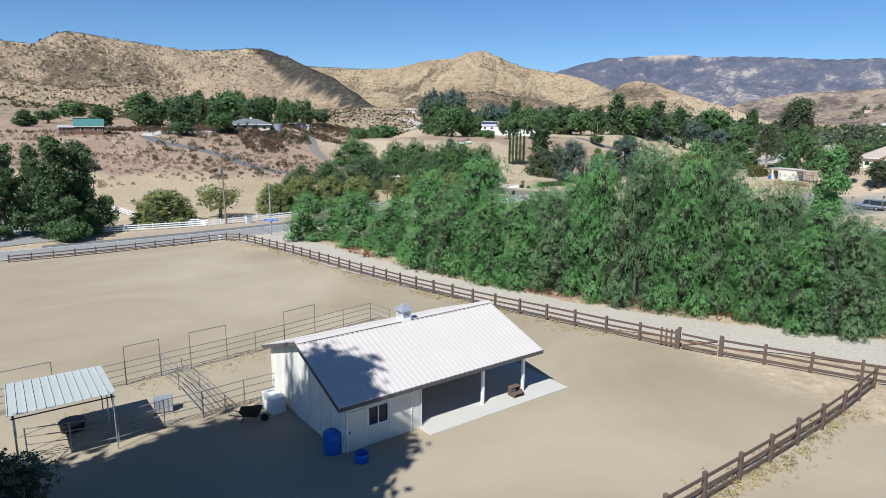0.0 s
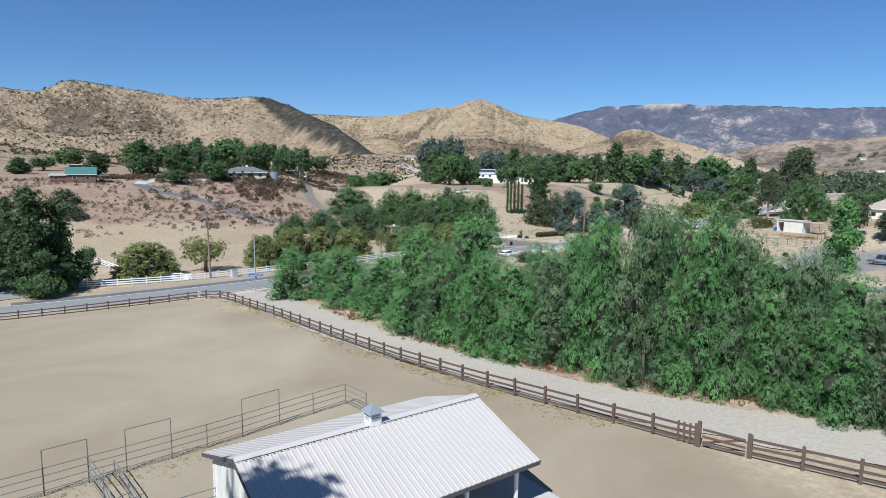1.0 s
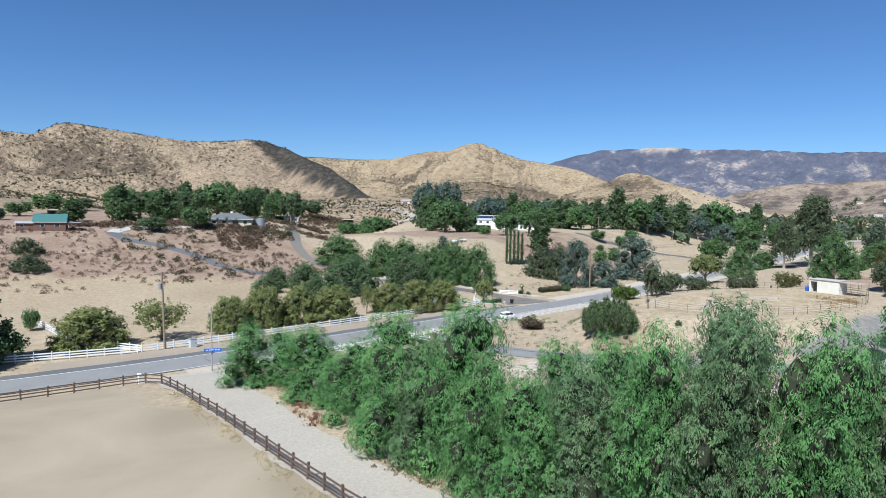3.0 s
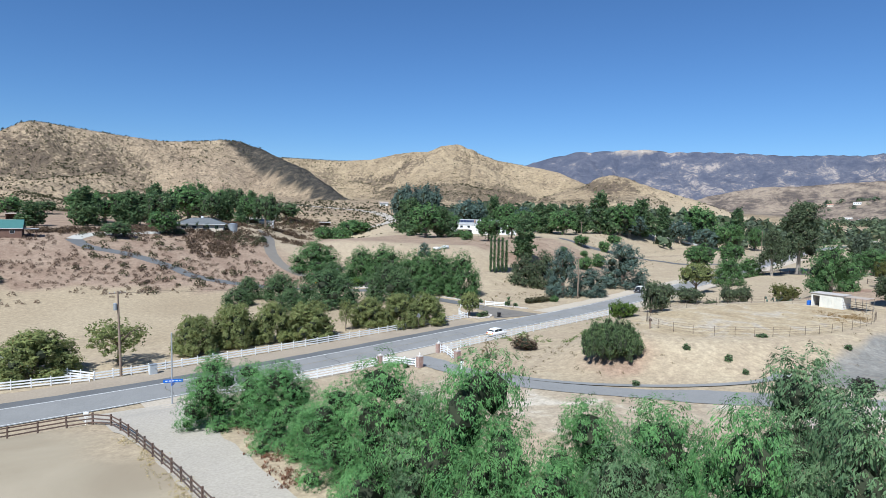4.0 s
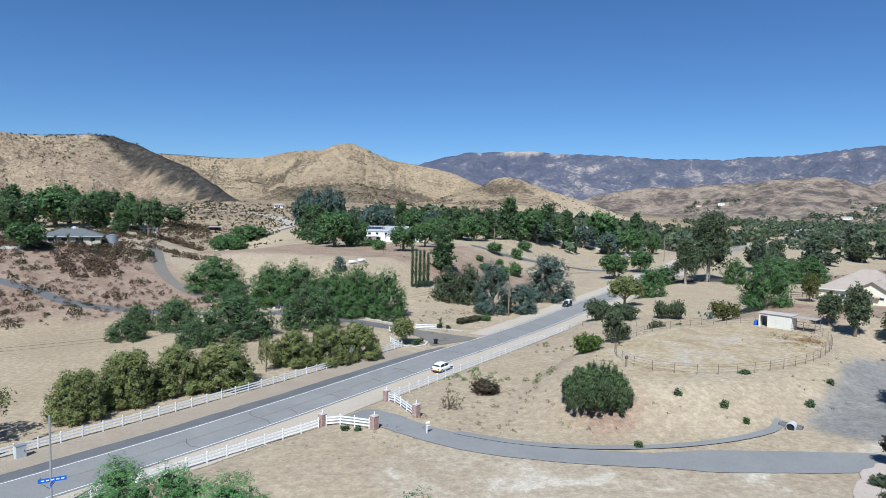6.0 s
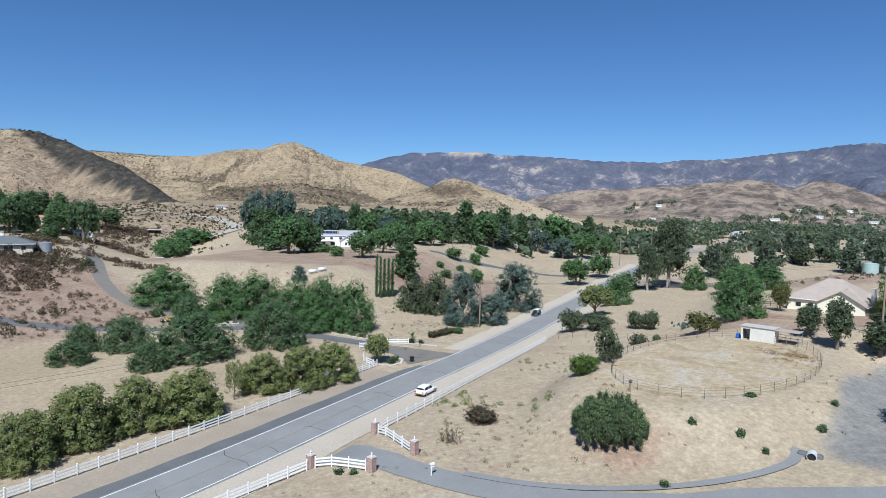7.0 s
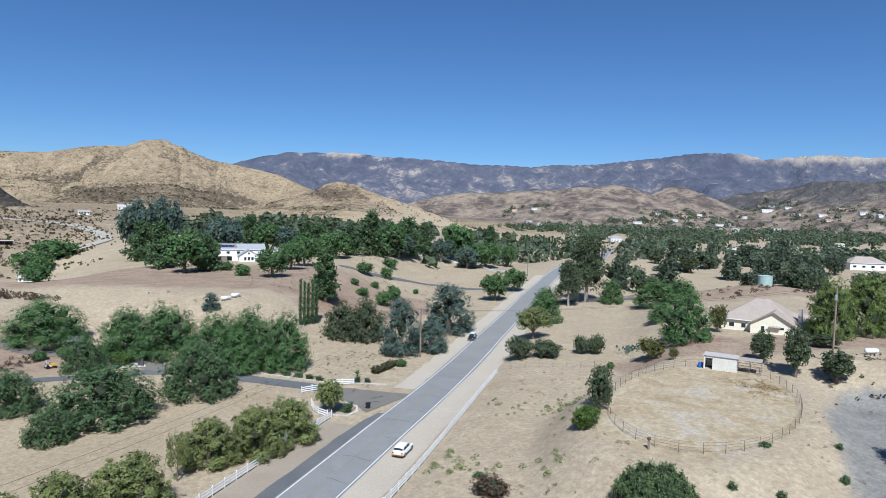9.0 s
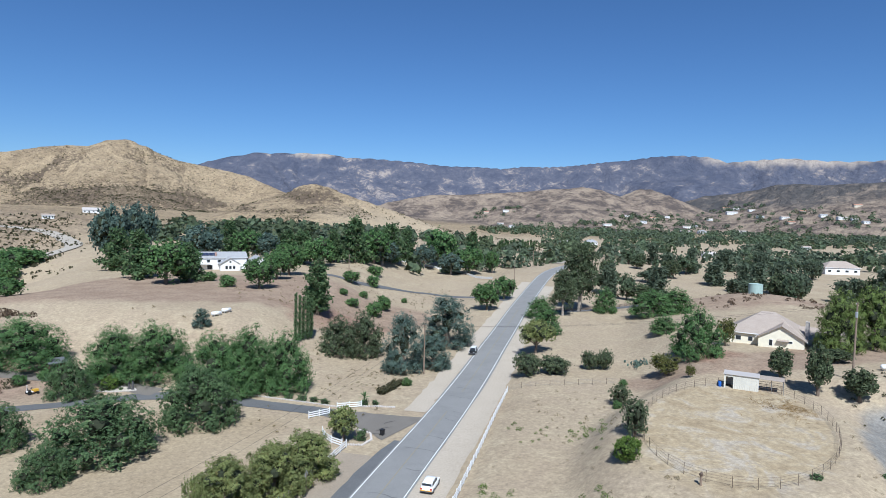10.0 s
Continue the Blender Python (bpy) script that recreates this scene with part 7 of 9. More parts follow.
def box_trailer(x, y, a):
    t = thing("box_trailer", pose(x, y, on_land(x, y), 0, 0, a), "white enclosed trailer parked on the hillside", "trailer")
    bm = bmesh.new()
    box(bm, (9.0, 2.5, 2.7), (0, 0, 2.05), None, 0.08)
    part("body", bm, WALL_WHITE, t)
    bm = bmesh.new()
    rod(bm, (-4.5, 0, 0.75), (-6.2, 0, 0.7), 0.08)
    part("hitch", bm, TRIM_DARK, t)
    for sx in (0.6, 1.6):
        for sy in (-1.1, 1.1):
            bm = bmesh.new()
            rod(bm, (sx, sy - 0.12, 0.4), (sx, sy + 0.12, 0.4), 0.4, None, 14)
            part("wheel", bm, TYRE, t)


box_trailer(-139, 527, 6)


def ride_on_mower(x, y, a):
    t = thing("garden_tractor", pose(x, y, on_land(x, y), 0, 0, a), "yellow and white garden tractor beside a bush", "tractor")
    yellow = plain("yellow_enamel", (0.62, 0.36, 0.05), 0.4)
    bm = bmesh.new()
    box(bm, (1.2, 0.75, 0.55), (0.55, 0, 0.75), None, 0.08)
    part("bonnet", bm, yellow, t)
    bm = bmesh.new()
    box(bm, (1.1, 1.05, 0.2), (-0.45, 0, 0.6), None, 0.05)
    part("deck", bm, WALL_WHITE, t)
    bm = bmesh.new()
    box(bm, (0.5, 0.55, 0.12), (-0.55, 0, 0.85), None, 0.04)
    box(bm, (0.12, 0.55, 0.55), (-0.82, 0, 1.1), None, 0.04)
    part("seat", bm, BLACK, t)
    bm = bmesh.new()
    rod(bm, (0.1, 0, 0.9), (-0.1, 0, 1.3), 0.03)
    rod(bm, (-0.1, 0, 1.3), (-0.13, 0, 1.33), 0.2, None, 16)
    part("steering_wheel", bm, BLACK, t)
    for sx, r in ((0.9, 0.27), (-0.65, 0.42)):
        for s in (-1, 1):
            bm = bmesh.new()
            rod(bm, (sx, s * 0.4, r), (sx, s * 0.62, r), r, None, 16)
            part("wheel", bm, TYRE, t)
    bm = bmesh.new()
    rod(bm, (-0.9, -0.4, 0.8), (-0.9, -0.4, 2.0), 0.03)
    rod(bm, (-0.9, 0.4, 0.8), (-0.9, 0.4, 2.0), 0.03)
    rod(bm, (-0.9, -0.4, 2.0), (-0.9, 0.4, 2.0), 0.03)
    part("roll_bar", bm, WALL_WHITE, t)


ride_on_mower(-39.7, 221.6, 25)


def garden_figure(x, y, h):
    """A plain standing garden ornament."""
    bm = bmesh.new()
    rod(bm, (0, 0, 0), (0, 0, 0.12), 0.4, 0.36, 14)
    rod(bm, (0, 0, 0.12), (0, 0, h * 0.7), 0.3, 0.22, 12)
    rod(bm, (0, 0, h * 0.7), (0, 0, h), 0.22, 0.1, 12)
    me = bpy.data.meshes.new("garden_ornament")
    bm.to_mesh(me)
    bm.free()
    me.materials.append(TRIM_DARK)
    ob = new("garden_ornament", me)
    ob.matrix_world = pose(x, y, on_land(x, y) + 0.08)
    tagged(ob, "dark weathered garden ornament in the gravel island", "ornament", "garden ornaments")


garden_figure(-21.9, 216.6, 1.7)
garden_figure(-21.2, 216.1, 1.9)


def metal_shed():
    t = thing("pen_shed", pose(78.7, 146.1, 6.55, 0, 0, -57), "white corrugated metal shed with an open stall", "shed")
    h, deep = 2.75, 3.2

    def slab(name, size, at, mat=WALL_WHITE, label="", turn=None):
        bm = bmesh.new()
        box(bm, size, at, turn)
        return part(name, bm, mat, t, label)

    for k in range(15):
        slab("wall_panel", (0.27, 0.05, h), (1.75 + 0.29 * k, 0, h / 2), WALL_CREAM)
    slab("back_wall", (6.0, 0.06, h), (3.0, deep, h / 2))
    slab("end_wall", (0.06, deep, h), (0.03, deep / 2, h / 2))
    slab("end_wall", (0.06, deep, h), (6.0, deep / 2, h / 2))
    slab("wall_panel", (0.3, 0.05, h), (0.15, 0, h / 2), WALL_CREAM)
    slab("lintel", (1.4, 0.05, 0.45), (0.95, 0, h - 0.22), WALL_CREAM)
    slab("roof", (6.3, deep + 0.5, 0.08), (3.0, deep / 2, h + 0.06), ROOF_WHITE, "pale flat metal roof")
    slab("stall_roof", (4.3, deep + 0.3, 0.06), (8.2, deep / 2, h - 0.12), ROOF_TILE, "weathered brown stall roof")
    for x in (8.2, 10.2):
        for y in (0.05, deep - 0.05):
            bm = bmesh.new()
            rod(bm, (x, y, 0), (x, y, h - 0.15), 0.045)
            part("post", bm, PIPE, t)
    for z in (0.5, 1.0, 1.5):
        for y in (0.05, deep - 0.05):
            bm = bmesh.new()
            rod(bm, (6.0, y, z), (10.2, y, z), 0.03, None, 6)
            part("rail", bm, RUST, t)
    for x, y in ((-0.75, 0.4), (-0.8, 1.1)):
        barrel_at = t.matrix_world @ Vector((x, y, 0))
        barrel("blue_barrel", barrel_at.x, barrel_at.y, 0.3, 0.9, "blue plastic drum beside the metal shed", False)


metal_shed()


def round_tank(name, x, y, r, h, mat, label):
    t = thing(name, pose(x, y, on_land(x, y)), label, "tank")
    bm = bmesh.new()
    rod(bm, (0, 0, -0.3), (0, 0, h), r, None, 28)
    part("shell", bm, mat, t, "", False)
    bm = bmesh.new()
    rod(bm, (0, 0, h), (0, 0, h + 0.35), r * 1.02, 0.2, 28)
    part("lid", bm, mat, t)
    bm = bmesh.new()
    rod(bm, (r + 0.05, 0, 0), (r + 0.05, 0, h), 0.05, None, 6)
    part("pipe", bm, GREY_METAL, t)


round_tank("water_tank", 199.5, 221.0, 2.6, 3.8, plain("pale_green_steel", (0.36, 0.46, 0.42), 0.6), "pale green steel water tank on the mound")
round_tank("water_tank", -86.5, 281, 2.0, 3.4, GREY_METAL, "grey galvanised water tank behind the house")
round_tank("water_tank", -213, 292, 1.7, 3.4, plain("dark_green_plastic", (0.03, 0.07, 0.05), 0.6), "dark green plastic water tank on the hillside")


def gas_tank(x, y, a):
    t = thing("propane_tank", pose(x, y, on_land(x, y), 0, 0, a), "white propane tank lying on the dry slope", "tank", "propane tanks")
    bm = bmesh.new()
    rod(bm, (-1.1, 0, 0.75), (1.1, 0, 0.75), 0.52, None, 18)
    for s in (-1, 1):
        bmesh.ops.create_uvsphere(bm, u_segments=16, v_segments=10, radius=0.52, matrix=Matrix.Translation((1.1 * s, 0, 0.75)) @ Matrix.Diagonal((0.75, 1, 1, 1)))
    part("vessel", bm, WALL_WHITE, t, "", True)
    for s in (-0.8, 0.8):
        bm = bmesh.new()
        box(bm, (0.15, 0.6, 0.6), (s, 0, 0.0))
        part("foot", bm, CONCRETE, t)
    bm = bmesh.new()
    rod(bm, (0, 0, 1.25), (0, 0, 1.4), 0.18, None, 12)
    part("valve_dome", bm, GREY_METAL, t)


gas_tank(0.4, 243.8, 20)
gas_tank(3.4, 246.2, 25)
gas_tank(112.5, 133.4, -20)


# ---- road furniture and vehicles ----
def utility_pole(x, y, h, lean, transformer, a, label):
    z = on_land(x, y)
    t = thing("utility_pole", pose(x, y, z, lean[0], lean[1], a), label, "utility pole", "utility poles")
    bm = bmesh.new()
    rod(bm, (0, 0, -0.5), (0, 0, h), 0.21, 0.14, 12)
    part("mast", bm, POLE_WOOD, t)
    bm = bmesh.new()
    box(bm, (2.4, 0.1, 0.13), (0, 0.12, h - 0.35))
    part("crossarm", bm, POLE_WOOD, t)
    for k in (-1.1, -0.4, 0.4, 1.1):
        bm = bmesh.new()
        rod(bm, (k, 0.12, h - 0.3), (k, 0.12, h - 0.1), 0.05, 0.03, 8)
        part("insulator", bm, GREY_METAL, t)
    if transformer:
        bm = bmesh.new()
        rod(bm, (-0.42, 0, h - 2.9), (-0.42, 0, h - 1.9), 0.25, None, 16)
        rod(bm, (-0.42, 0, h - 1.9), (-0.42, 0, h - 1.8), 0.25, 0.1, 16)
        tr = part("transformer", bm, GREY_METAL, t, "grey can transformer")
        bm = bmesh.new()
        box(bm, (0.3, 0.08, 0.5), (-0.2, 0, h - 2.35))
        part("bracket", bm, TRIM_DARK, tr)
    return Vector((x, y, z + h - 0.2))


top_a = utility_pole(-46.2, 112.3, 13.2, (0, -1.2), True, 45, "weathered wooden utility pole with a grey transformer")
top_b = utility_pole(43.4, 204.6, 12.5, (0, 0), False, 45, "brown wooden utility pole beside the road")
top_c = utility_pole(98.5, 132.8, 15.5, (0, 1.0), True, 20, "wooden utility pole with transformer behind the shed")
top_d = utility_pole(164.5, 334.0, 12.5, (0, 0), False, 45, "distant wooden utility pole at the roadside")
utility_pole(73.4, 337.0, 11, (0, 0), False, 20, "wooden utility pole on the dry knoll")
utility_pole(226, 398, 11, (0, 0), False, 45, "far wooden utility pole at the road bend")
utility_pole(-88, 345, 10, (0, 0), False, 10, "wooden utility pole beside the hill drive")


def wire(a, b, sag, label):
    pts = [a.lerp(b, k / 14) - Vector((0, 0, 4 * sag * (k / 14) * (1 - k / 14))) for k in range(15)]
    line = bpy.data.curves.new("power_line", "CURVE")
    line.dimensions, line.bevel_depth, line.bevel_resolution = "3D", 0.014, 1
    run = line.splines.new("POLY")
    run.points.add(14)
    for p, v in zip(run.points, pts):
        p.co = (*v, 1)
    line.materials.append(BLACK)
    part_ob = new("power_line", line)
    tagged(part_ob, label, "cable", "power lines")


for off in (-1.0, 1.0):
    o = Vector((-0.7 * off, 0.7 * off, 0))
    wire(top_a + o, top_b + o, 2.2, "thin black power line between roadside poles")
    wire(top_b + o, top_d + o, 2.2, "thin black power line running along the road")
    wire(top_b + o, top_c + o, 1.8, "thin black power line crossing to the house")


def street_sign():
    x, y = -32.8, 99.6
    t = thing("street_sign", pose(x, y, on_land(x, y), 0, 0, 30), "tall steel pole with blue street name blades", "street sign")
    bm = bmesh.new()
    rod(bm, (0, 0, -0.3), (0, 0, 9.6), 0.12, 0.09, 10)
    part("pole", bm, GREY_METAL, t)
    for a, z in ((-12, 3.2), (65, 2.85)):
        bm = bmesh.new()
        box(bm, (2.4 if a < 0 else 1.1, 0.04, 0.42), (0.1, -0.1, z), Matrix.Rotation(math.radians(a), 4, "Z"))
        bl = part("blade", bm, SIGN_BLUE, t, "blue street name blade")
        bm = bmesh.new()
        for k in range(5 if a < 0 else 2):
            box(bm, (0.28, 0.01, 0.12), (-0.8 + 0.42 * k if a < 0 else -0.2 + 0.4 * k, -0.028, 0))
        bmesh.ops.transform(bm, matrix=Matrix.Translation((0.1, -0.1, z)) @ Matrix.Rotation(math.radians(a), 4, "Z"), verts=bm.verts)
        part("lettering_bar", bm, LINE_WHITE, bl)


street_sign()


def utility_box(x, y, a):
    t = thing("utility_cabinet", pose(x, y, on_land(x, y), 0, 0, a), "grey steel utility cabinet on the verge", "cabinet")
    bm = bmesh.new()
    box(bm, (1.1, 0.7, 1.55), (0, 0, 0.75), None, 0.03)
    part("body", bm, plain("pale_grey_paint", (0.5, 0.52, 0.52), 0.5), t)
    bm = bmesh.new()
    box(bm, (1.18, 0.78, 0.08), (0, 0, 1.55), None, 0.02)
    part("top", bm, GREY_METAL, t)
    bm = bmesh.new()
    box(bm, (0.05, 0.04, 0.2), (0.3, -0.37, 0.85))
    part("handle", bm, TRIM_DARK, t)


utility_box(-42.0, 113.8, 45)


def diamond_sign(x, y, a):
    t = thing("warning_sign", pose(x, y, on_land(x, y), 0, 0, a), "grey back of a diamond warning sign on a post", "road sign")
    bm = bmesh.new()
    rod(bm, (0, 0, -0.2), (0, 0, 3.0), 0.04, None, 8)
    part("post", bm, POLE_WOOD, t)
    bm = bmesh.new()
    box(bm, (0.95, 0.02, 0.95), (0, 0.06, 2.75), Matrix.Rotation(math.pi / 4, 4, "Y"))
    part("plate", bm, GREY_METAL, t)


diamond_sign(-2.4, 152.6, 46)


def mail_post(x, y, label):
    t = thing("mailbox", pose(x, y, on_land(x, y), 0, 0, 20), label, "mailbox")
    bm = bmesh.new()
    box(bm, (0.12, 0.12, 1.6), (0, 0, 0.7), None, 0.01)
    part("post", bm, VINYL, t)
    bm = bmesh.new()
    box(bm, (0.55, 0.24, 0.26), (0.1, 0, 1.35), None, 0.05)
    part("box", bm, VINYL, t)
    bm = bmesh.new()
    box(bm, (0.5, 0.08, 0.08), (0.1, 0, 1.0))
    part("arm", bm, VINYL, t)


mail_post(-38.4, 89.4, "white mailbox on a white post at the drive")
mail_post(5.6, 108.6, "small white marker box beside the lane")


def waste_bin(x, y, mat, label, name="wheelie_bin"):
    t = thing(name, pose(x, y, on_land(x, y) + 0.06, 0, 0, 30), label, "bin", "wheeled bins")
    bm = bmesh.new()
    rings = []
    for k, z in ((0.26, 0.05), (0.34, 1.0)):
        rings.append([bm.verts.new(p) for p in ((-k, -k, z), (k, -k, z), (k, k, z), (-k, k, z))])
    for j in range(4):
        bm.faces.new((rings[0][j], rings[0][(j + 1) % 4], rings[1][(j + 1) % 4], rings[1][j]))
    bm.faces.new(rings[0][::-1])
    bm.faces.new(rings[1])
    part("tub", bm, mat, t)
    bm = bmesh.new()
    box(bm, (0.74, 0.78, 0.08), (0, 0, 1.05), None, 0.03)
    part("lid", bm, mat, t)
    for s in (-0.28, 0.28):
        bm = bmesh.new()
        rod(bm, (s - 0.04, 0.34, 0.12), (s + 0.04, 0.34, 0.12), 0.12, None, 12)
        part("wheel", bm, TYRE, t)


waste_bin(16.6, 169.3, BLACK, "black wheeled bin on the driveway apron")
waste_bin(55.4, 85.9, plain("pale_blue_plastic", (0.35, 0.5, 0.55), 0.5), "pale blue wheeled bin at the yard")
waste_bin(56.2, 85.2, WALL_WHITE, "white wheeled bin at the yard")


def dumpster(x, y, a):
    t = thing("dumpster", pose(x, y, on_land(x, y) + 0.06, 0, 0, a), "dark green steel dumpster on the paved court", "dumpster")
    green = plain("dumpster_green", (0.02, 0.11, 0.08), 0.6)
    bm = bmesh.new()
    low = [bm.verts.new(p) for p in ((-1.0, -0.7, 0.15), (1.0, -0.7, 0.15), (1.0, 0.7, 0.15), (-1.0, 0.7, 0.15))]
    top = [bm.verts.new(p) for p in ((-1.1, -0.9, 1.1), (1.1, -0.9, 1.1), (1.1, 0.8, 1.45), (-1.1, 0.8, 1.45))]
    bm.faces.new(low[::-1])
    for k in range(4):
        bm.faces.new((low[k], low[(k + 1) % 4], top[(k + 1) % 4], top[k]))
    part("hull", bm, green, t)
    for s in (-0.55, 0.55):
        bm = bmesh.new()
        box(bm, (1.05, 1.8, 0.06), (s, -0.05, 1.32), Matrix.Rotation(0.2, 4, "X"))
        part("lid", bm, BLACK, t)
    for s in (-1.13, 1.13):
        bm = bmesh.new()
        box(bm, (0.08, 1.2, 0.12), (s, 0, 0.8))
        part("lift_pocket", bm, green, t)


dumpster(58.2, 92.4, 25)


def culvert():
    t = thing("culvert", pose(47.7, 98.8, on_land(47.7, 98.8) - 0.15, 0, 0, 40), "corrugated steel culvert mouth in the bank", "culvert")
    bm = bmesh.new()
    for k in range(5):
        m = Matrix.Translation((-0.15 + 0.3 * k, 0, 0.5)) @ Matrix.Rotation(math.pi / 2, 4, "Y")
        bmesh.ops.create_cone(bm, cap_ends=False, segments=24, radius1=0.5, radius2=0.54 if k % 2 else 0.47, depth=0.3, matrix=m)
    bmesh.ops.solidify(bm, geom=bm.faces[:], thickness=0.04)
    part("pipe", bm, plain("pale_galvanised", (0.62, 0.62, 0.60), 0.5, 0.3), t)
    bm = bmesh.new()
    box(bm, (1.6, 2.6, 0.9), (1.3, 0.2, 0.1), Matrix.Rotation(0.25, 4, "Y"), 0.3)
    part("headwall", bm, ASPHALT_NEW, t, "dark asphalt headwall")
    # black disc stands in for the darkness inside the pipe
    bm = bmesh.new()
    bmesh.ops.create_cone(bm, cap_ends=True, segments=20, radius1=0.46, radius2=0.46, depth=0.02, matrix=Matrix.Translation((-0.1, 0, 0.5)) @ Matrix.Rotation(math.pi / 2, 4, "Y"))
    part("dark_mouth", bm, BLACK, t)


culvert()


def boxy_shell(t, L, W, high, paint, top):
    # side outline of the lower body, front at +x
    low = [(-L, 0.35), (-L, 0.62), (-L + 0.08, 0.95), (L * 0.45, 0.98), (L - 0.12, 0.82), (L, 0.6), (L - 0.03, 0.3)]
    bm = bmesh.new()
    rows = []
    for y0, shrink in ((-W, 0.965), (-W + 0.12, 1.0), (W - 0.12, 1.0), (W, 0.965)):
        rows.append([bm.verts.new((px * shrink, y0, pz if abs(y0) < W else min(pz, 0.9))) for px, pz in low])
    for r0, r1 in zip(rows, rows[1:]):
        for k in range(len(low)):
            bm.faces.new((r0[k], r0[(k + 1) % len(low)], r1[(k + 1) % len(low)], r1[k]))
    bm.faces.new(rows[0])
    bm.faces.new(rows[-1][::-1])
    bmesh.ops.recalc_face_normals(bm, faces=bm.faces[:])
    bmesh.ops.bevel(bm, geom=[e for e in bm.edges if e.calc_face_angle(0) > 0.5], offset=0.05, segments=2, affect="EDGES")
    part("body", bm, paint, t, "", True)
    # glasshouse
    b0, b1, f0, f1 = (-L + 0.12, -L + 0.18, L * 0.46, L * 0.3)
    bm = bmesh.new()
    base = [bm.verts.new(p) for p in ((b0, -W + 0.1, 0.93), (f0, -W + 0.1, 0.95), (f0, W - 0.1, 0.95), (b0, W - 0.1, 0.93))]
    roof = [bm.verts.new(p) for p in ((b1, -W + 0.26, high - 0.04), (f1, -W + 0.26, high - 0.04), (f1, W - 0.26, high - 0.04), (b1, W - 0.26, high - 0.04))]
    for k in range(4):
        bm.faces.new((base[k], base[(k + 1) % 4], roof[(k + 1) % 4], roof[k]))
    bm.faces.new(roof)
    part("window_band", bm, GLASS_DARK, t, "dark tinted glass")
    bm = bmesh.new()
    box(bm, (f1 - b1 + 0.16, 2 * W - 0.44, 0.09), ((f1 + b1) / 2, 0, high - 0.02), None, 0.04)
    for s in (-1, 1):
        for p, q in (((b0, W - 0.09, 0.93), (b1, W - 0.25, high - 0.02)), ((f0, W - 0.09, 0.95), (f1, W - 0.25, high - 0.02)), ((-0.1, W - 0.09, 0.94), (-0.1, W - 0.25, high - 0.02))):
            rod(bm, (p[0], s * p[1], p[2]), (q[0], s * q[1], q[2]), 0.05, None, 6)
    part("roof", bm, top, t)
    return f0


def loft(bm, rings):
    """Skin through rings of points that run from one side over the top to the other."""
    rows = [[bm.verts.new(p) for p in r] for r in rings]
    for r0, r1 in zip(rows, rows[1:]):
        for k in range(len(r0) - 1):
            bm.faces.new((r0[k], r0[k + 1], r1[k + 1], r1[k]))
    return rows


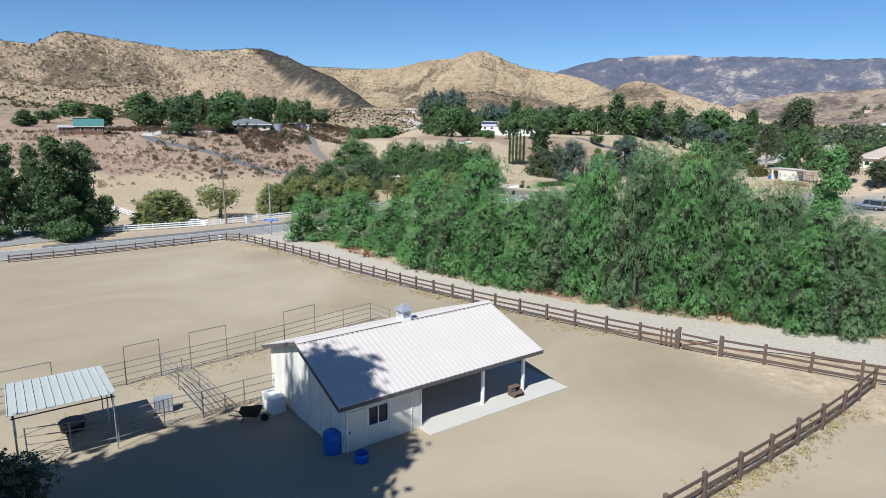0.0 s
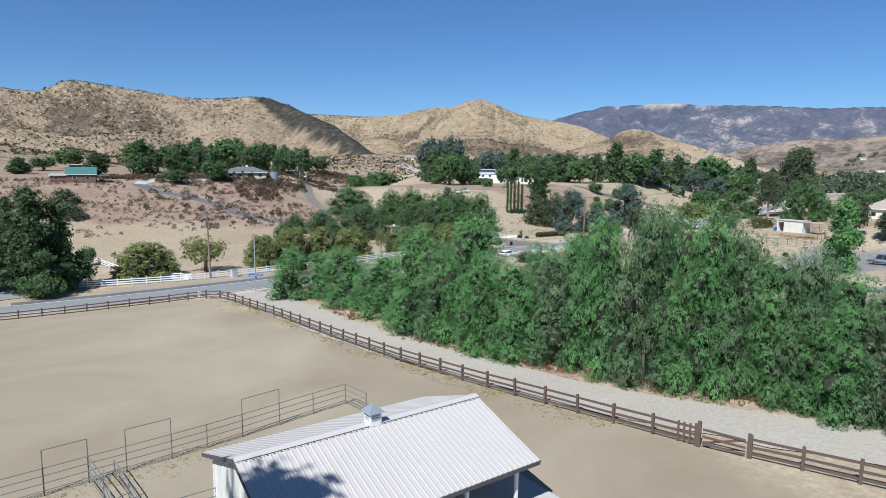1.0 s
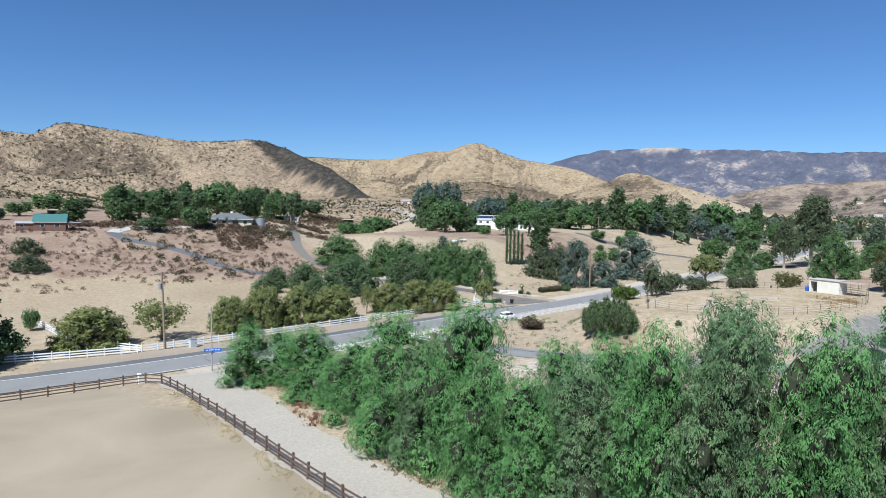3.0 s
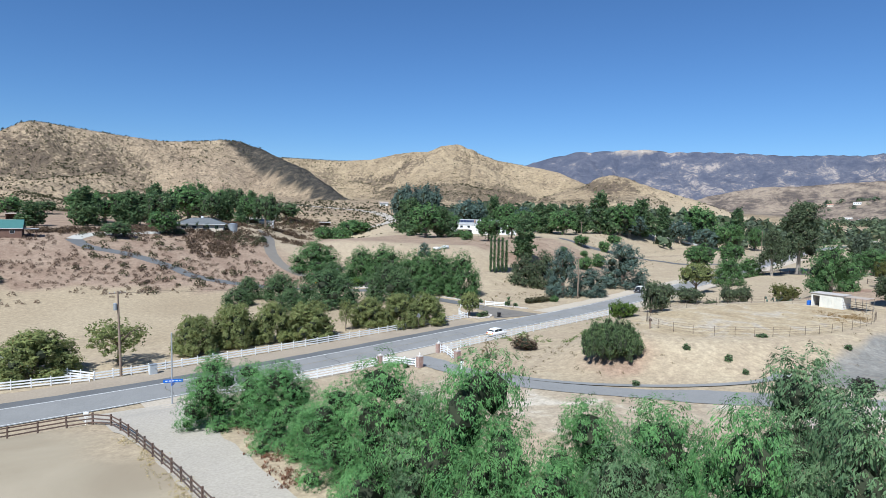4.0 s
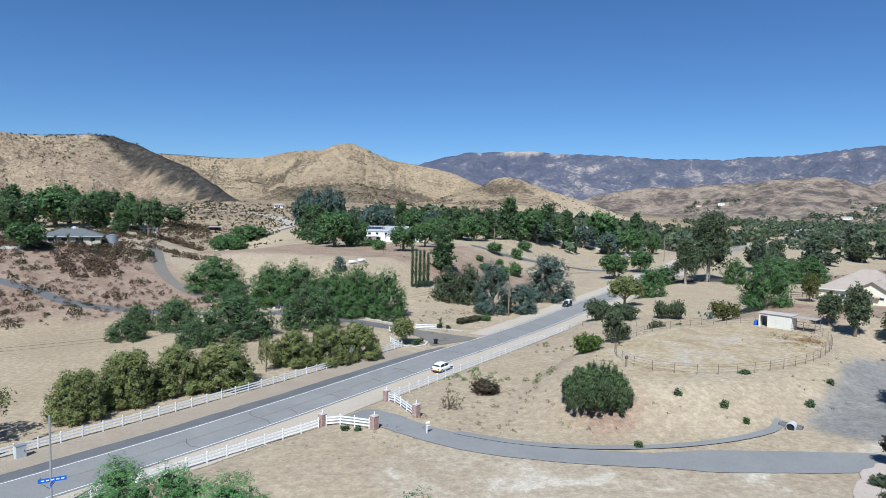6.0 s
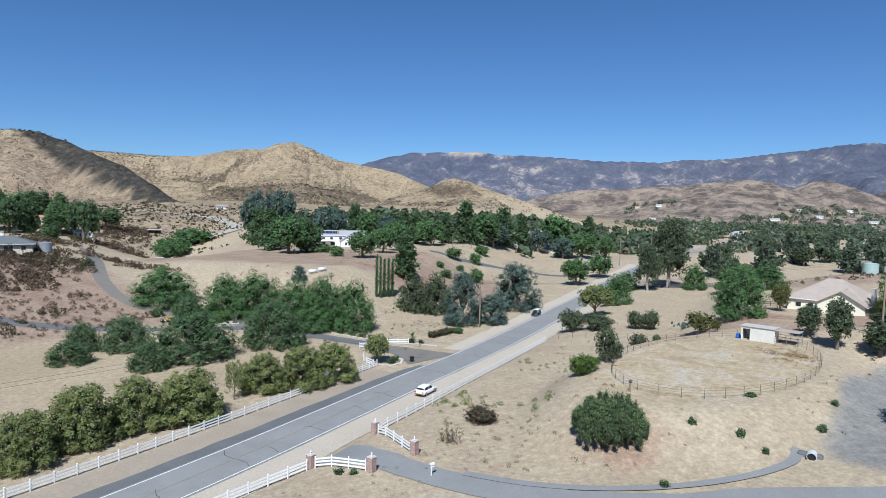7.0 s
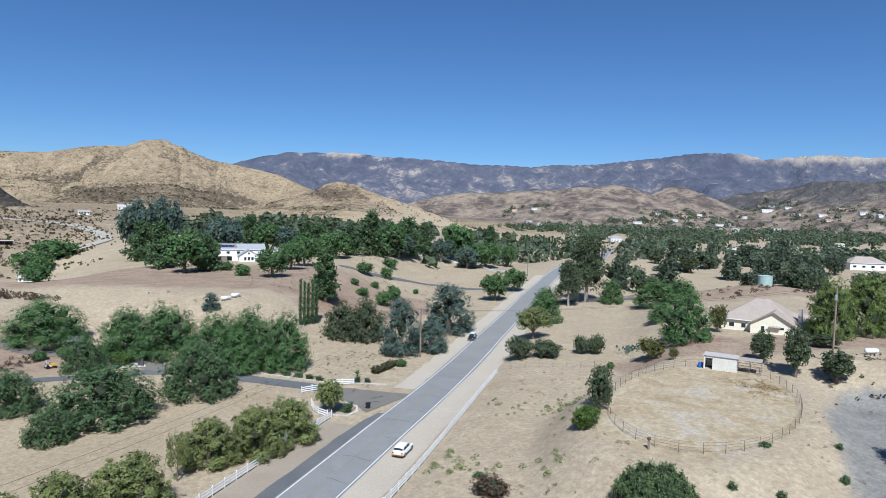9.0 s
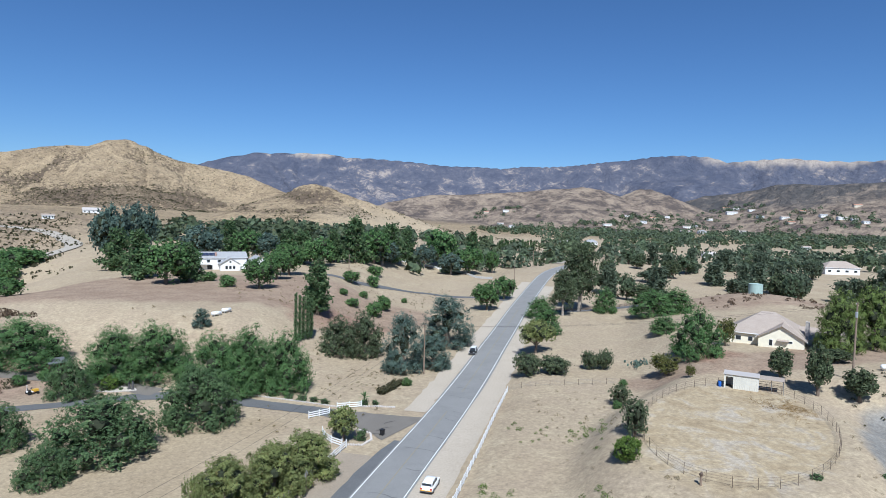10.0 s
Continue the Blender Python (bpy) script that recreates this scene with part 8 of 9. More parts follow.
def smooth_shell(t, L, W, high, paint):
    """Rounded hatchback: body, cabin and its panes; front at +x."""
    bm = bmesh.new()
    rings = []
    for x, w, low, belt in ((-L, 0.66, 0.46, 0.82), (-L + 0.1, 0.86, 0.3, 0.94), (-L + 0.45, 0.97, 0.22, 0.98), (-0.6, 1.0, 0.2, 0.98), (0.5, 1.0, 0.2, 0.96), (L - 1.1, 0.99, 0.2, 0.93), (L - 0.5, 0.95, 0.24, 0.84), (L - 0.14, 0.82, 0.32, 0.72), (L, 0.6, 0.42, 0.58)):
        half = [(W * w * 0.9, low), (W * w, low + 0.16), (W * w, low + 0.55 * (belt - low)), (W * w * 0.97, belt - 0.06), (W * w * 0.88, belt), (W * w * 0.4, belt + 0.03)]
        rings.append([(x, -p, z) for p, z in half] + [(x, p, z) for p, z in half[::-1]])
    rows = loft(bm, rings)
    bm.faces.new(rows[0])
    bm.faces.new(rows[-1][::-1])
    bmesh.ops.recalc_face_normals(bm, faces=bm.faces[:])
    part("body", bm, paint, t, "", True)
    bm = bmesh.new()
    box(bm, (2 * L - 0.5, 2 * W + 0.02, 0.2), (0, 0, 0.33), None, 0.06)
    part("sill", bm, TRIM_DARK, t, "dark lower trim")
    stations = ((-L + 0.14, 0.97), (-L + 0.5, 1.36), (-L + 0.85, high - 0.08), (-0.25, high), (0.35, high - 0.05), (0.85, 1.32), (1.35, 0.97))

    def ring(x, z, out=0.0):
        f = (z - 0.9) / (high - 0.9)
        half = [(W * 0.89 + out, 0.92), (W * (0.89 - 0.05 * f) + out, 0.92 + 0.12 * (z - 0.92)), (W * (0.87 - 0.12 * f) + out, 0.92 + 0.82 * (z - 0.92)), (W * (0.84 - 0.2 * f), z + out), (W * 0.3, z + 0.02 + out)]
        return [(x, -p, q) for p, q in half] + [(x, p, q) for p, q in half[::-1]]
    bm = bmesh.new()
    loft(bm, [ring(x, z) for x, z in stations])
    bmesh.ops.recalc_face_normals(bm, faces=bm.faces[:])
    part("cabin", bm, paint, t, "", True)

    def pane(name, pick, k0, k1, cut0=0.0, cut1=0.0):
        """A dark pane just proud of the cabin between two stations, on the picked strip of its rings."""
        bm = bmesh.new()
        pts = []
        for k in range(k0, k1 + 1):
            x, z = stations[k]
            if k == k0:
                x, z = x + cut0 * (stations[k + 1][0] - x), z + cut0 * (stations[k + 1][1] - z)
            if k == k1:
                x, z = x + cut1 * (stations[k - 1][0] - x), z + cut1 * (stations[k - 1][1] - z)
            pts.append(ring(x, z, 0.012)[pick[0]:pick[1]])
        loft(bm, pts)
        bmesh.ops.recalc_face_normals(bm, faces=bm.faces[:])
        part(name, bm, GLASS_DARK, t, "dark tinted glass")
    for side in ((1, 3), (7, 9)):
        pane("side_window", side, 1, 3, 0.25, 0.1)
        pane("side_window", side, 3, 5, 0.02, 0.1)
    pane("rear_window", (3, 7), 0, 1, 0.35, 0.0)
    pane("windscreen", (3, 7), 4, 6, 0.15, 0.12)
    return 1.1


def car(name, x, y, z, a, paint, top, length, width, high, label, rear_band, boxy):
    t = thing(name, pose(x, y, z, 0, 0, a), label, "car", "cars")
    L, W = length / 2, width / 2
    if boxy:
        f0 = boxy_shell(t, L, W, high, paint, top)
    else:
        f0 = smooth_shell(t, L, W, high, paint)
    for sx in (-0.62, 0.64):
        for sy in (-1, 1):
            bm = bmesh.new()
            rod(bm, (L * sx, sy * (W - 0.2), 0.34), (L * sx, sy * (W + 0.01), 0.34), 0.34, None, 20)
            wh = part("tyre", bm, TYRE, t)
            bm = bmesh.new()
            rod(bm, (L * sx, sy * (W - 0.1), 0.34), (L * sx, sy * (W + 0.02), 0.34), 0.2, None, 14)
            part("rim", bm, GREY_METAL, wh)
    for s in (-1, 1):
        bm = bmesh.new()
        box(bm, (0.06, 0.3, 0.2), (-L - 0.0, s * (W - 0.24), 0.8), None, 0.02)
        part("tail_lamp", bm, RED_LAMP, t)
        bm = bmesh.new()
        box(bm, (0.06, 0.34, 0.16), (L - 0.05, s * (W - 0.26), 0.7), None, 0.02)
        part("headlamp", bm, HEADLAMP, t)
        bm = bmesh.new()
        box(bm, (0.12, 0.18, 0.12), (f0 - 0.15, s * (W + 0.06), 1.02), None, 0.03)
        part("mirror", bm, paint, t)
    bm = bmesh.new()
    box(bm, (0.08, 2 * W - 0.1, 0.2), (-L, 0, 0.42), None, 0.03)
    part("rear_bumper", bm, TRIM_DARK, t)
    bm = bmesh.new()
    box(bm, (0.08, 2 * W - 0.1, 0.2), (L - 0.02, 0, 0.42), None, 0.03)
    part("front_bumper", bm, TRIM_DARK, t)
    # orange strip painted for the bare soil mirrored low on the car
    if rear_band:
        bm = bmesh.new()
        box(bm, (0.05, 2 * W - 0.2, 0.12), (-L - 0.03, 0, 0.58))
        part("reflective_band", bm, ORANGE, t, "orange band in place of reflected soil")
    bm = bmesh.new()
    box(bm, (0.02, 0.34, 0.14), (-L - 0.05, 0, 0.68))
    part("plate_bar", bm, LINE_WHITE, t)


car("parked_car", 14.1, 146.4, -0.86, 46.4, CAR_WHITE, CAR_WHITE, 4.6, 1.9, 1.66, "white hatchback with dark lower trim beside the dirt shoulder", True, False)
BLACK_CAR = (66.0, 217.5, on_land(66.0, 217.5) + 0.12)
car("dark_car", *BLACK_CAR, 226.4, CAR_BLACK, CAR_WHITE, 4.4, 1.85, 1.85, "black off-roader with a white roof on the road", False, True)
car("yard_car", 79.0, 107.2, on_land(79.0, 107.2) + 0.1, 120, plain("grey_blue_paint", (0.16, 0.19, 0.23), 0.3), plain("grey_blue_roof", (0.16, 0.19, 0.23), 0.3), 5.0, 1.9, 1.8, "grey-blue truck parked on the court", False, True)


def stone_ring(name, pts, r, label):
    """Rocks laid in a line round a planting bed."""
    rng = random.Random(name)
    at = spaced([(x, y, 0) for x, y in pts], r * 1.7)
    t = thing(name, pose(at[0].x, at[0].y, on_land(at[0].x, at[0].y)), label, "rock border")
    o = t.matrix_world.translation
    for p in at:
        bm = bmesh.new()
        made = bmesh.ops.create_icosphere(bm, subdivisions=1, radius=r)["verts"]
        for v in made:
            v.co *= rng.uniform(0.75, 1.15)
        bmesh.ops.translate(bm, verts=bm.verts, vec=(p.x - o.x, p.y - o.y, on_land(p.x, p.y) - o.z + r * 0.5))
        part("stone", bm, MORTAR, t)


stone_ring("planter_edge", [(8.6, 167.6), (11.5, 166.2), (14.0, 168.0), (15.0, 171.0), (13.6, 174.0)], 0.26, "pale rocks edging the bed at the driveway")
strip("gravel_island", mottled("cream_gravel", (0.42, 0.38, 0.31), (0.52, 0.47, 0.39), 2, 0.15), [(-27.4, 218.4), (-24.5, 217.6), (-21.4, 215.6)], [(0.8, 0.8), (1.8, 1.5), (1.0, 0.9)], 0.11, "cream gravel island in the driveway fork", "bed", 0.8, columns=4, ragged=0.3)
stone_ring("island_edge", [(-27.9, 218.4), (-24.6, 219.5), (-20.9, 216.6), (-20.6, 214.9), (-24.6, 215.9), (-27.6, 217.8)], 0.2, "pale rocks edging the gravel island")
stone_ring("driveway_edge", [(-17.5, 225.5), (-13.5, 224.0), (-9.7, 222.4)], 0.3, "pale rocks laid along the driveway below the trees")
stone_ring("driveway_edge", [(-1.0, 203.2), (2.3, 200.8), (6.5, 197.0), (11.5, 192.0), (15.0, 188.2)], 0.22, "low rocks edging the asphalt driveway")
stone_ring("rock_edge", [(19.6, 186.4), (22.5, 185.2), (25.5, 183.4)], 0.28, "row of rocks along the driveway apron")
plant_out([shrub_pattern("low_hedge", 70, LEAF_SAGE, 1.7, 2.6, 900, 0.2, "low clipped olive hedge on dry grass", "low hedge")], [(27.2, 193.5, 1.7, 2.6), (28.9, 194.8, 1.8, 2.6), (30.6, 196.0, 1.7, 2.5), (32.2, 197.4, 1.8, 2.6), (34.0, 198.6, 1.5, 2.0)], 1.7, 2.6, 50)
plant_out([shrub_pattern("bed_shrub", 71, LEAF_DARK, 1.4, 1.8, 700, 0.16, "small dark shrub in the rock-edged bed", "bed shrubs")], [(12.3, 168.6, 1.5, 2.0), (13.4, 170.8, 1.3, 1.6), (20.6, 187.6, 1.6, 1.8), (22.6, 186.6, 1.2, 1.4), (4.6, 200.2, 1.3, 2.0), (7.6, 197.6, 1.2, 1.8), (9.6, 195.2, 1.4, 2.2), (11.6, 193.4, 1.2, 1.8), (13.2, 191.2, 1.3, 1.8), (-26.6, 217.9, 1.6, 2.2), (-23.4, 217.0, 0.7, 0.9), (-4.2, 112.6, 0.8, 1.2), (-2.6, 112.0, 0.7, 1.0)], 1.4, 1.8, 51)


def spiky(name, x, y, h, n, mat, label):
    """A yucca or small palm: stiff blades round a head."""
    t = thing(name, pose(x, y, on_land(x, y)), label, "palm")
    bm = bmesh.new()
    rod(bm, (0, 0, -0.1), (0, 0, h * 0.55), 0.12, 0.1, 8)
    part("stem", bm, BARK, t)
    rng = random.Random(5)
    for k in range(n):
        a, e = 2.4 * k, rng.uniform(-0.3, 1.3)
        bm = bmesh.new()
        d = Vector((math.cos(a) * math.cos(e), math.sin(a) * math.cos(e), math.sin(e)))
        c = Vector((0, 0, h * 0.55))
        s = d.cross(Vector((0, 0, 1))).normalized() * 0.12
        v = [bm.verts.new(p) for p in (c - s * 0.4, c + d * h * 0.3 - s, c + d * h * 0.55 - Vector((0, 0, 0.12)), c + d * h * 0.3 + s, c + s * 0.4)]
        bm.faces.new(v)
        part("frond", bm, mat, t)


spiky("small_palm", 21.0, 188.6, 2.6, 22, LEAF_HEDGE, "small green palm beside the rock border")
for px, py, ph in ((-105.5, 263.5, 4.2), (-102.0, 264.6, 4.6), (-98.6, 263.8, 4.0), (-95.0, 264.8, 4.8), (-91.4, 265.6, 4.4), (-88.4, 267.2, 3.8)):
    spiky("garden_palm", px, py, ph, 18, LEAF_OLIVE, "grey-green palm in the garden of the dark-roofed house")


def cactus(x, y):
    t = thing("prickly_pear", pose(x, y, on_land(x, y)), "grey-green prickly pear clump on the bank", "cactus")
    rng = random.Random(6)
    for k in range(60):
        bm = bmesh.new()
        made = bmesh.ops.create_icosphere(bm, subdivisions=1, radius=1.0)["verts"]
        m = pose(rng.gauss(0, 2.2), rng.gauss(0, 0.9), rng.uniform(0.2, 1.3), rng.uniform(-25, 25), rng.uniform(-25, 25), rng.uniform(0, 180)) @ Matrix.Diagonal((0.3, 0.08, 0.4, 1))
        bmesh.ops.transform(bm, matrix=m, verts=bm.verts)
        part("pad", bm, LEAF_BLUE, t)


cactus(90.5, 178.5)
bm = bmesh.new()
rod(bm, (0, 0, -0.2), (0, 0, 1.35), 0.16, 0.14, 10)
stump = thing("post_stump", pose(36.2, 118.0, 6.5), "short weathered post with a tangle on top by the pen", "post")
part("stake", bm, POLE_WOOD, stump)
bm = bmesh.new()
core(bm, [(0, 0, 1.5, 0.3, 0.3, 0.3)], 1.0, 3)
part("tangle", bm, RUST, stump)


# ---- scrub, weeds and far woods: too many to count ----
def tufts(name, xs, ys, heights, widths, leaf, label, category, quads=14, leaf_share=0.55, seed=1, lift=0.0, tall=False):
    """Many small plants in one mesh: each a handful of leaf sprays."""
    rng = np.random.default_rng(seed)
    n = len(xs)
    d = rng.normal(size=(n, quads, 3))
    d[:, :, 2] = np.abs(d[:, :, 2]) * (1.3 if tall else 0.9) + 0.05
    d /= np.linalg.norm(d, axis=2)[:, :, None]
    r = (0.55 if tall else 0.7) + (0.5 if tall else 0.32) * rng.random((n, quads))
    h, w = np.asarray(heights)[:, None], np.asarray(widths)[:, None]
    p = np.stack((d[:, :, 0] * r * w / 2, d[:, :, 1] * r * w / 2, d[:, :, 2] * r * h), axis=2)
    nrm = d + 0.45 * rng.normal(size=d.shape)
    nrm /= np.linalg.norm(nrm, axis=2)[:, :, None]
    a = rng.normal(size=d.shape)
    if tall:
        a[:, :, 2] += 2.5
    a -= nrm * np.sum(a * nrm, axis=2)[:, :, None]
    a /= np.linalg.norm(a, axis=2)[:, :, None] + 1e-9
    b = np.cross(nrm, a)
    size = leaf_share * np.minimum(h, w) * (0.6 + 0.8 * rng.random((n, quads)))
    a, b = a * size[:, :, None] / 2 * (1.8 if tall else 1.1), b * size[:, :, None] / 2 * (0.5 if tall else 1.0)
    base = np.stack((np.asarray(xs), np.asarray(ys), land(np.asarray(xs), np.asarray(ys)) + lift), axis=1)[:, None, :]
    c = p + base
    quad = np.stack((c - a - b * 0.6, c + b - a * 0.2, c + a, c - b + a * 0.1), axis=2).reshape(-1, 3)
    faces = np.arange(len(quad)).reshape(-1, 4)
    me = bpy.data.meshes.new(name)
    me.from_pydata(quad.tolist(), [], faces.tolist())
    me.materials.append(leaf)
    return tagged(new(name, me), label, category, kind="stuff")


def spread(rng, n, s_range, q_range, patch, seed, cut):
    """Places in road coordinates, gathered in patches."""
    s, q = rng.uniform(*s_range, n), rng.uniform(*q_range, n)
    x, y = from_road(s, q)
    keep = value_noise(x / patch, y / patch, seed) + 0.35 * value_noise(x / patch * 3.1, y / patch * 3.1, seed + 1) > cut + 0.25 * rng.random(n)
    return x[keep], y[keep], s[keep], q[keep]


def grow(name, n, s_range, q_range, patch, cut, h, w, leaf, label, quads=14, share=0.55, seed=1, tall=False, category="scrub", only=None):
    rng = np.random.default_rng(seed)
    x, y, s, q = spread(rng, n, s_range, q_range, patch, seed, cut)
    if only is not None:
        k = only(x, y, s, q)
        x, y = x[k], y[k]
    size = rng.uniform(0.55, 1.35, len(x))
    return tufts(name, x, y, h * size, w * size * rng.uniform(0.8, 1.3, len(x)), leaf, label, category, quads, share, seed, 0.0, tall)


# brown scrub on the left hillside and along the drives
grow("hillside_scrub", 2200, (-130, 42), (88, 165), 22, 0.42, 0.9, 1.3, LEAF_MAUVE, "reddish brown dry scrub dotted over the hillside", 56, 0.2, 3)
grow("hillside_sage", 500, (-130, 45), (84, 170), 26, 0.62, 1.4, 2.6, LEAF_SAGE, "olive sage scrub on the hillside", 60, 0.24, 4)
grow("bank_scrub", 700, (20, 75), (120, 190), 14, 0.5, 1.5, 2.6, LEAF_BROWN, "dense brown scrub along the winding drive", 50, 0.26, 5)
grow("drive_scrub", 900, (-20, 60), (110, 190), 9, 0.35, 1.3, 2.6, LEAF_MAUVE, "dense brown and grey scrub heaped beside the winding drive", 60, 0.22, 31, only=lambda x, y, s, q: (((x + 77) / 11) ** 2 + ((y - 258) / 14) ** 2 < 1))
grow("drive_sage", 900, (-20, 60), (110, 190), 9, 0.4, 1.6, 2.9, LEAF_SAGE, "dark olive scrub above the winding drive", 60, 0.22, 32, only=lambda x, y, s, q: (((x + 78) / 10) ** 2 + ((y - 266) / 12) ** 2 < 1) & (x < -70.5 - 0.25 * (y - 268)))
grow("gully_brush", 2600, (40, 260), (180, 440), 30, 0.35, 2.3, 4.2, LEAF_BROWN, "dark brown brush filling the gully", 44, 0.26, 33, only=lambda x, y, s, q: (np.abs(x + 100 + 0.12 * (y - 430)) < 17) & (y > 385) & (y < 560))
grow("garden_scrub", 420, (-20, 60), (158, 176), 12, 0.5, 1.5, 2.6, LEAF_BROWN, "reddish brown shrubs below the grey-roofed house", 50, 0.26, 6)
grow("gully_scrub", 900, (40, 130), (190, 420), 40, 0.6, 1.8, 3.2, LEAF_SAGE, "olive and brown scrub in the gully", 40, 0.28, 7)
# mound and slope dots
grow("mound_scrub", 260, (165, 235), (-125, -50), 12, 0.6, 1.0, 1.7, LEAF_BROWN, "small brown bushes on the tank mound", 44, 0.28, 8, only=lambda x, y, s, q: np.hypot(x - 198, y - 220) < 38)
grow("knoll_tufts", 900, (70, 260), (40, 100), 16, 0.72, 0.5, 0.9, LEAF_DRY, "dry straw tufts on the knoll slope", 10, 0.5, 9, True)
# weeds on the bank beside the white fence
grow("green_weeds", 330, (10, 62), (-31, -13), 9, 0.64, 0.6, 1.0, LEAF_BRIGHT, "bright green weeds in the dry bank", 80, 0.17, 10)
grow("dry_weeds", 160, (-5, 75), (-40, -12), 10, 0.6, 0.35, 0.8, LEAF_DRY, "small dry weeds over the bank", 40, 0.2, 11)
grow("bank_tufts", 320, (-8, 60), (-70, -20), 12, 0.55, 0.4, 0.7, LEAF_DRY, "straw tufts on the bank below the pen", 20, 0.3, 12, True, only=lambda x, y, s, q: (pen_ring(x, y) > 1.05) & (y > 101))
grow("lawn_weeds", 90, (-22, 2), (-35, -14), 8, 0.6, 0.25, 0.6, LEAF_DRY, "sparse weeds on the dry ground by the gate", 30, 0.2, 13)
grow("gravel_weeds", 260, (20, 95), (-120, -70), 12, 0.66, 0.6, 1.1, LEAF_SAGE, "scattered weeds behind the pen", 10, 0.5, 14)
grow("far_side_tufts", 500, (35, 140), (14, 36), 10, 0.66, 0.4, 0.8, LEAF_DRY, "straw tufts in the dry roadside field", 10, 0.5, 15, True)


def fringe(name, points, n, spread_w, h, leaf, label, seed, share=0.5, quads=9):
    rng = np.random.default_rng(seed)
    at = spaced([(p[0], p[1], 0) for p in points], 0.4)
    k = rng.integers(0, len(at), n)
    ax, ay = np.array([p.x for p in at]), np.array([p.y for p in at])
    x, y = ax[k] + rng.normal(0, spread_w, n), ay[k] + rng.normal(0, spread_w, n)
    keep = value_noise(x / 3.5, y / 3.5, seed) > 0.42
    x, y = x[keep], y[keep]
    size = rng.uniform(0.5, 1.4, len(x))
    tufts(name, x, y, h * size, h * 1.6 * size, leaf, label, "grass", quads, share, seed, 0.03, True)


fringe("fence_grass", [(-30, 82), (-20, 70.6), (-9.8, 57.6), (-2.8, 49.2), (4.6, 41.4), (12.2, 34.6), (17.8, 29.6)], 1700, 0.6, 0.17, STRAW, "dry straw grass along the foot of the rail fence", 21, 0.28, 16)
fringe("fence_grass", [(27, 22.2), (22.2, 18), (15.8, 12.8), (10.6, 8.8)], 700, 0.5, 0.18, STRAW, "dry straw grass under the corner fence", 22, 0.28, 16)
fringe("corral_grass", [(-17, 23.5), (-14, 26.5), (-11, 29.6)], 300, 0.9, 0.13, STRAW, "straw scattered along the corral panels", 23, 0.25, 16)
fringe("corral_grass", [(-17.5, 19), (-14, 18), (-8.4, 20.4)], 300, 1.0, 0.13, STRAW, "straw scattered in the corral run", 24, 0.25, 16)
fringe("drive_litter", [(-17, 84), (-9, 68.5), (0, 57.5), (8, 50), (14, 45.5), (21, 41), (27, 37)], 1400, 0.8, 0.25, leafy("red_litter", (0.16, 0.07, 0.045), (0.32, 0.17, 0.12)), "reddish leaf litter below the pepper trees", 25)

# scrub on the hills
hill_rng = np.random.default_rng(31)
hn = 120000
hx, hy = hill_rng.uniform(-760, 520, hn), hill_rng.uniform(430, 1560, hn)
hz, gorge = hills(hx, hy, lowland(hx, hy))
crown = ramp(95, 130, hz) * ramp(-150, -330, hx)
thick = 0.42 * value_noise(hx / 90, hy / 90, 33) + 0.3 * value_noise(hx / 28, hy / 28, 34) + 0.75 * gorge + 0.4 * crown
keep_h = (thick + 0.14 * ramp(-100, -330, hx) + 0.22 * ramp(20, -60, hx) * ramp(820, 700, hy) * ramp(-420, -330, hx) > 0.40 + 0.55 * hill_rng.random(hn)) & (np.hypot(hx, hy) > 420)
hx, hy = hx[keep_h], hy[keep_h]
hs = hill_rng.uniform(0.45, 1.35, len(hx)) ** 1.3 + 0.15
tufts("hill_scrub", hx, hy, 1.3 * hs, 2.2 * hs, LEAF_SAGE, "dark olive chaparral scattered over the straw hills", "scrub", 4, 0.85, 35)

# woods of the valley
far_patterns = [broad_pattern("valley_tree", 81, LEAF_FAR, 11, 10, 0.5, 1500, 0.75, "green valley tree among dry fields", "valley trees"), broad_pattern("valley_tree", 82, LEAF_OLIVE, 11, 10, 0.8, 1500, 0.75, "dusty olive valley tree", "valley trees"), gum_pattern(83, LEAF_FAR_DARK, 14, 9, 1500, "tall dark valley tree", "valley trees", 0.15, None, 0.8, 0.3), broad_pattern("valley_tree", 84, LEAF_FAR_DARK, 11, 10, 0.5, 1500, 0.75, "dark green valley tree", "valley trees")]
vrng = np.random.default_rng(41)
vx, vy, vs, vq = spread(vrng, 420, (150, 420), (-330, -28), 45, 42, 0.42)
sight = (vx - 300) * 0.52 - (vy - 236) * 0.855
clear = ~((np.abs(sight) < 15) & (vx > 300) & (vx < 425)) & (np.hypot(vx - 199, vy - 221) > 33) & (np.hypot(vx - 118, vy - 163) > 24) & (np.hypot(vx - 411, vy - 303) > 26) & ~((vs < 215) & (vq > -62)) & ~((np.abs(vx - 385) < 20) & (np.abs(vy - 285) < 20))
valley_rows = [(float(a), float(b), float(vrng.uniform(7, 15)), float(vrng.uniform(7, 13))) for a, b in zip(vx[clear], vy[clear])][:125]
plant_out(far_patterns, valley_rows, 11, 10, 43)
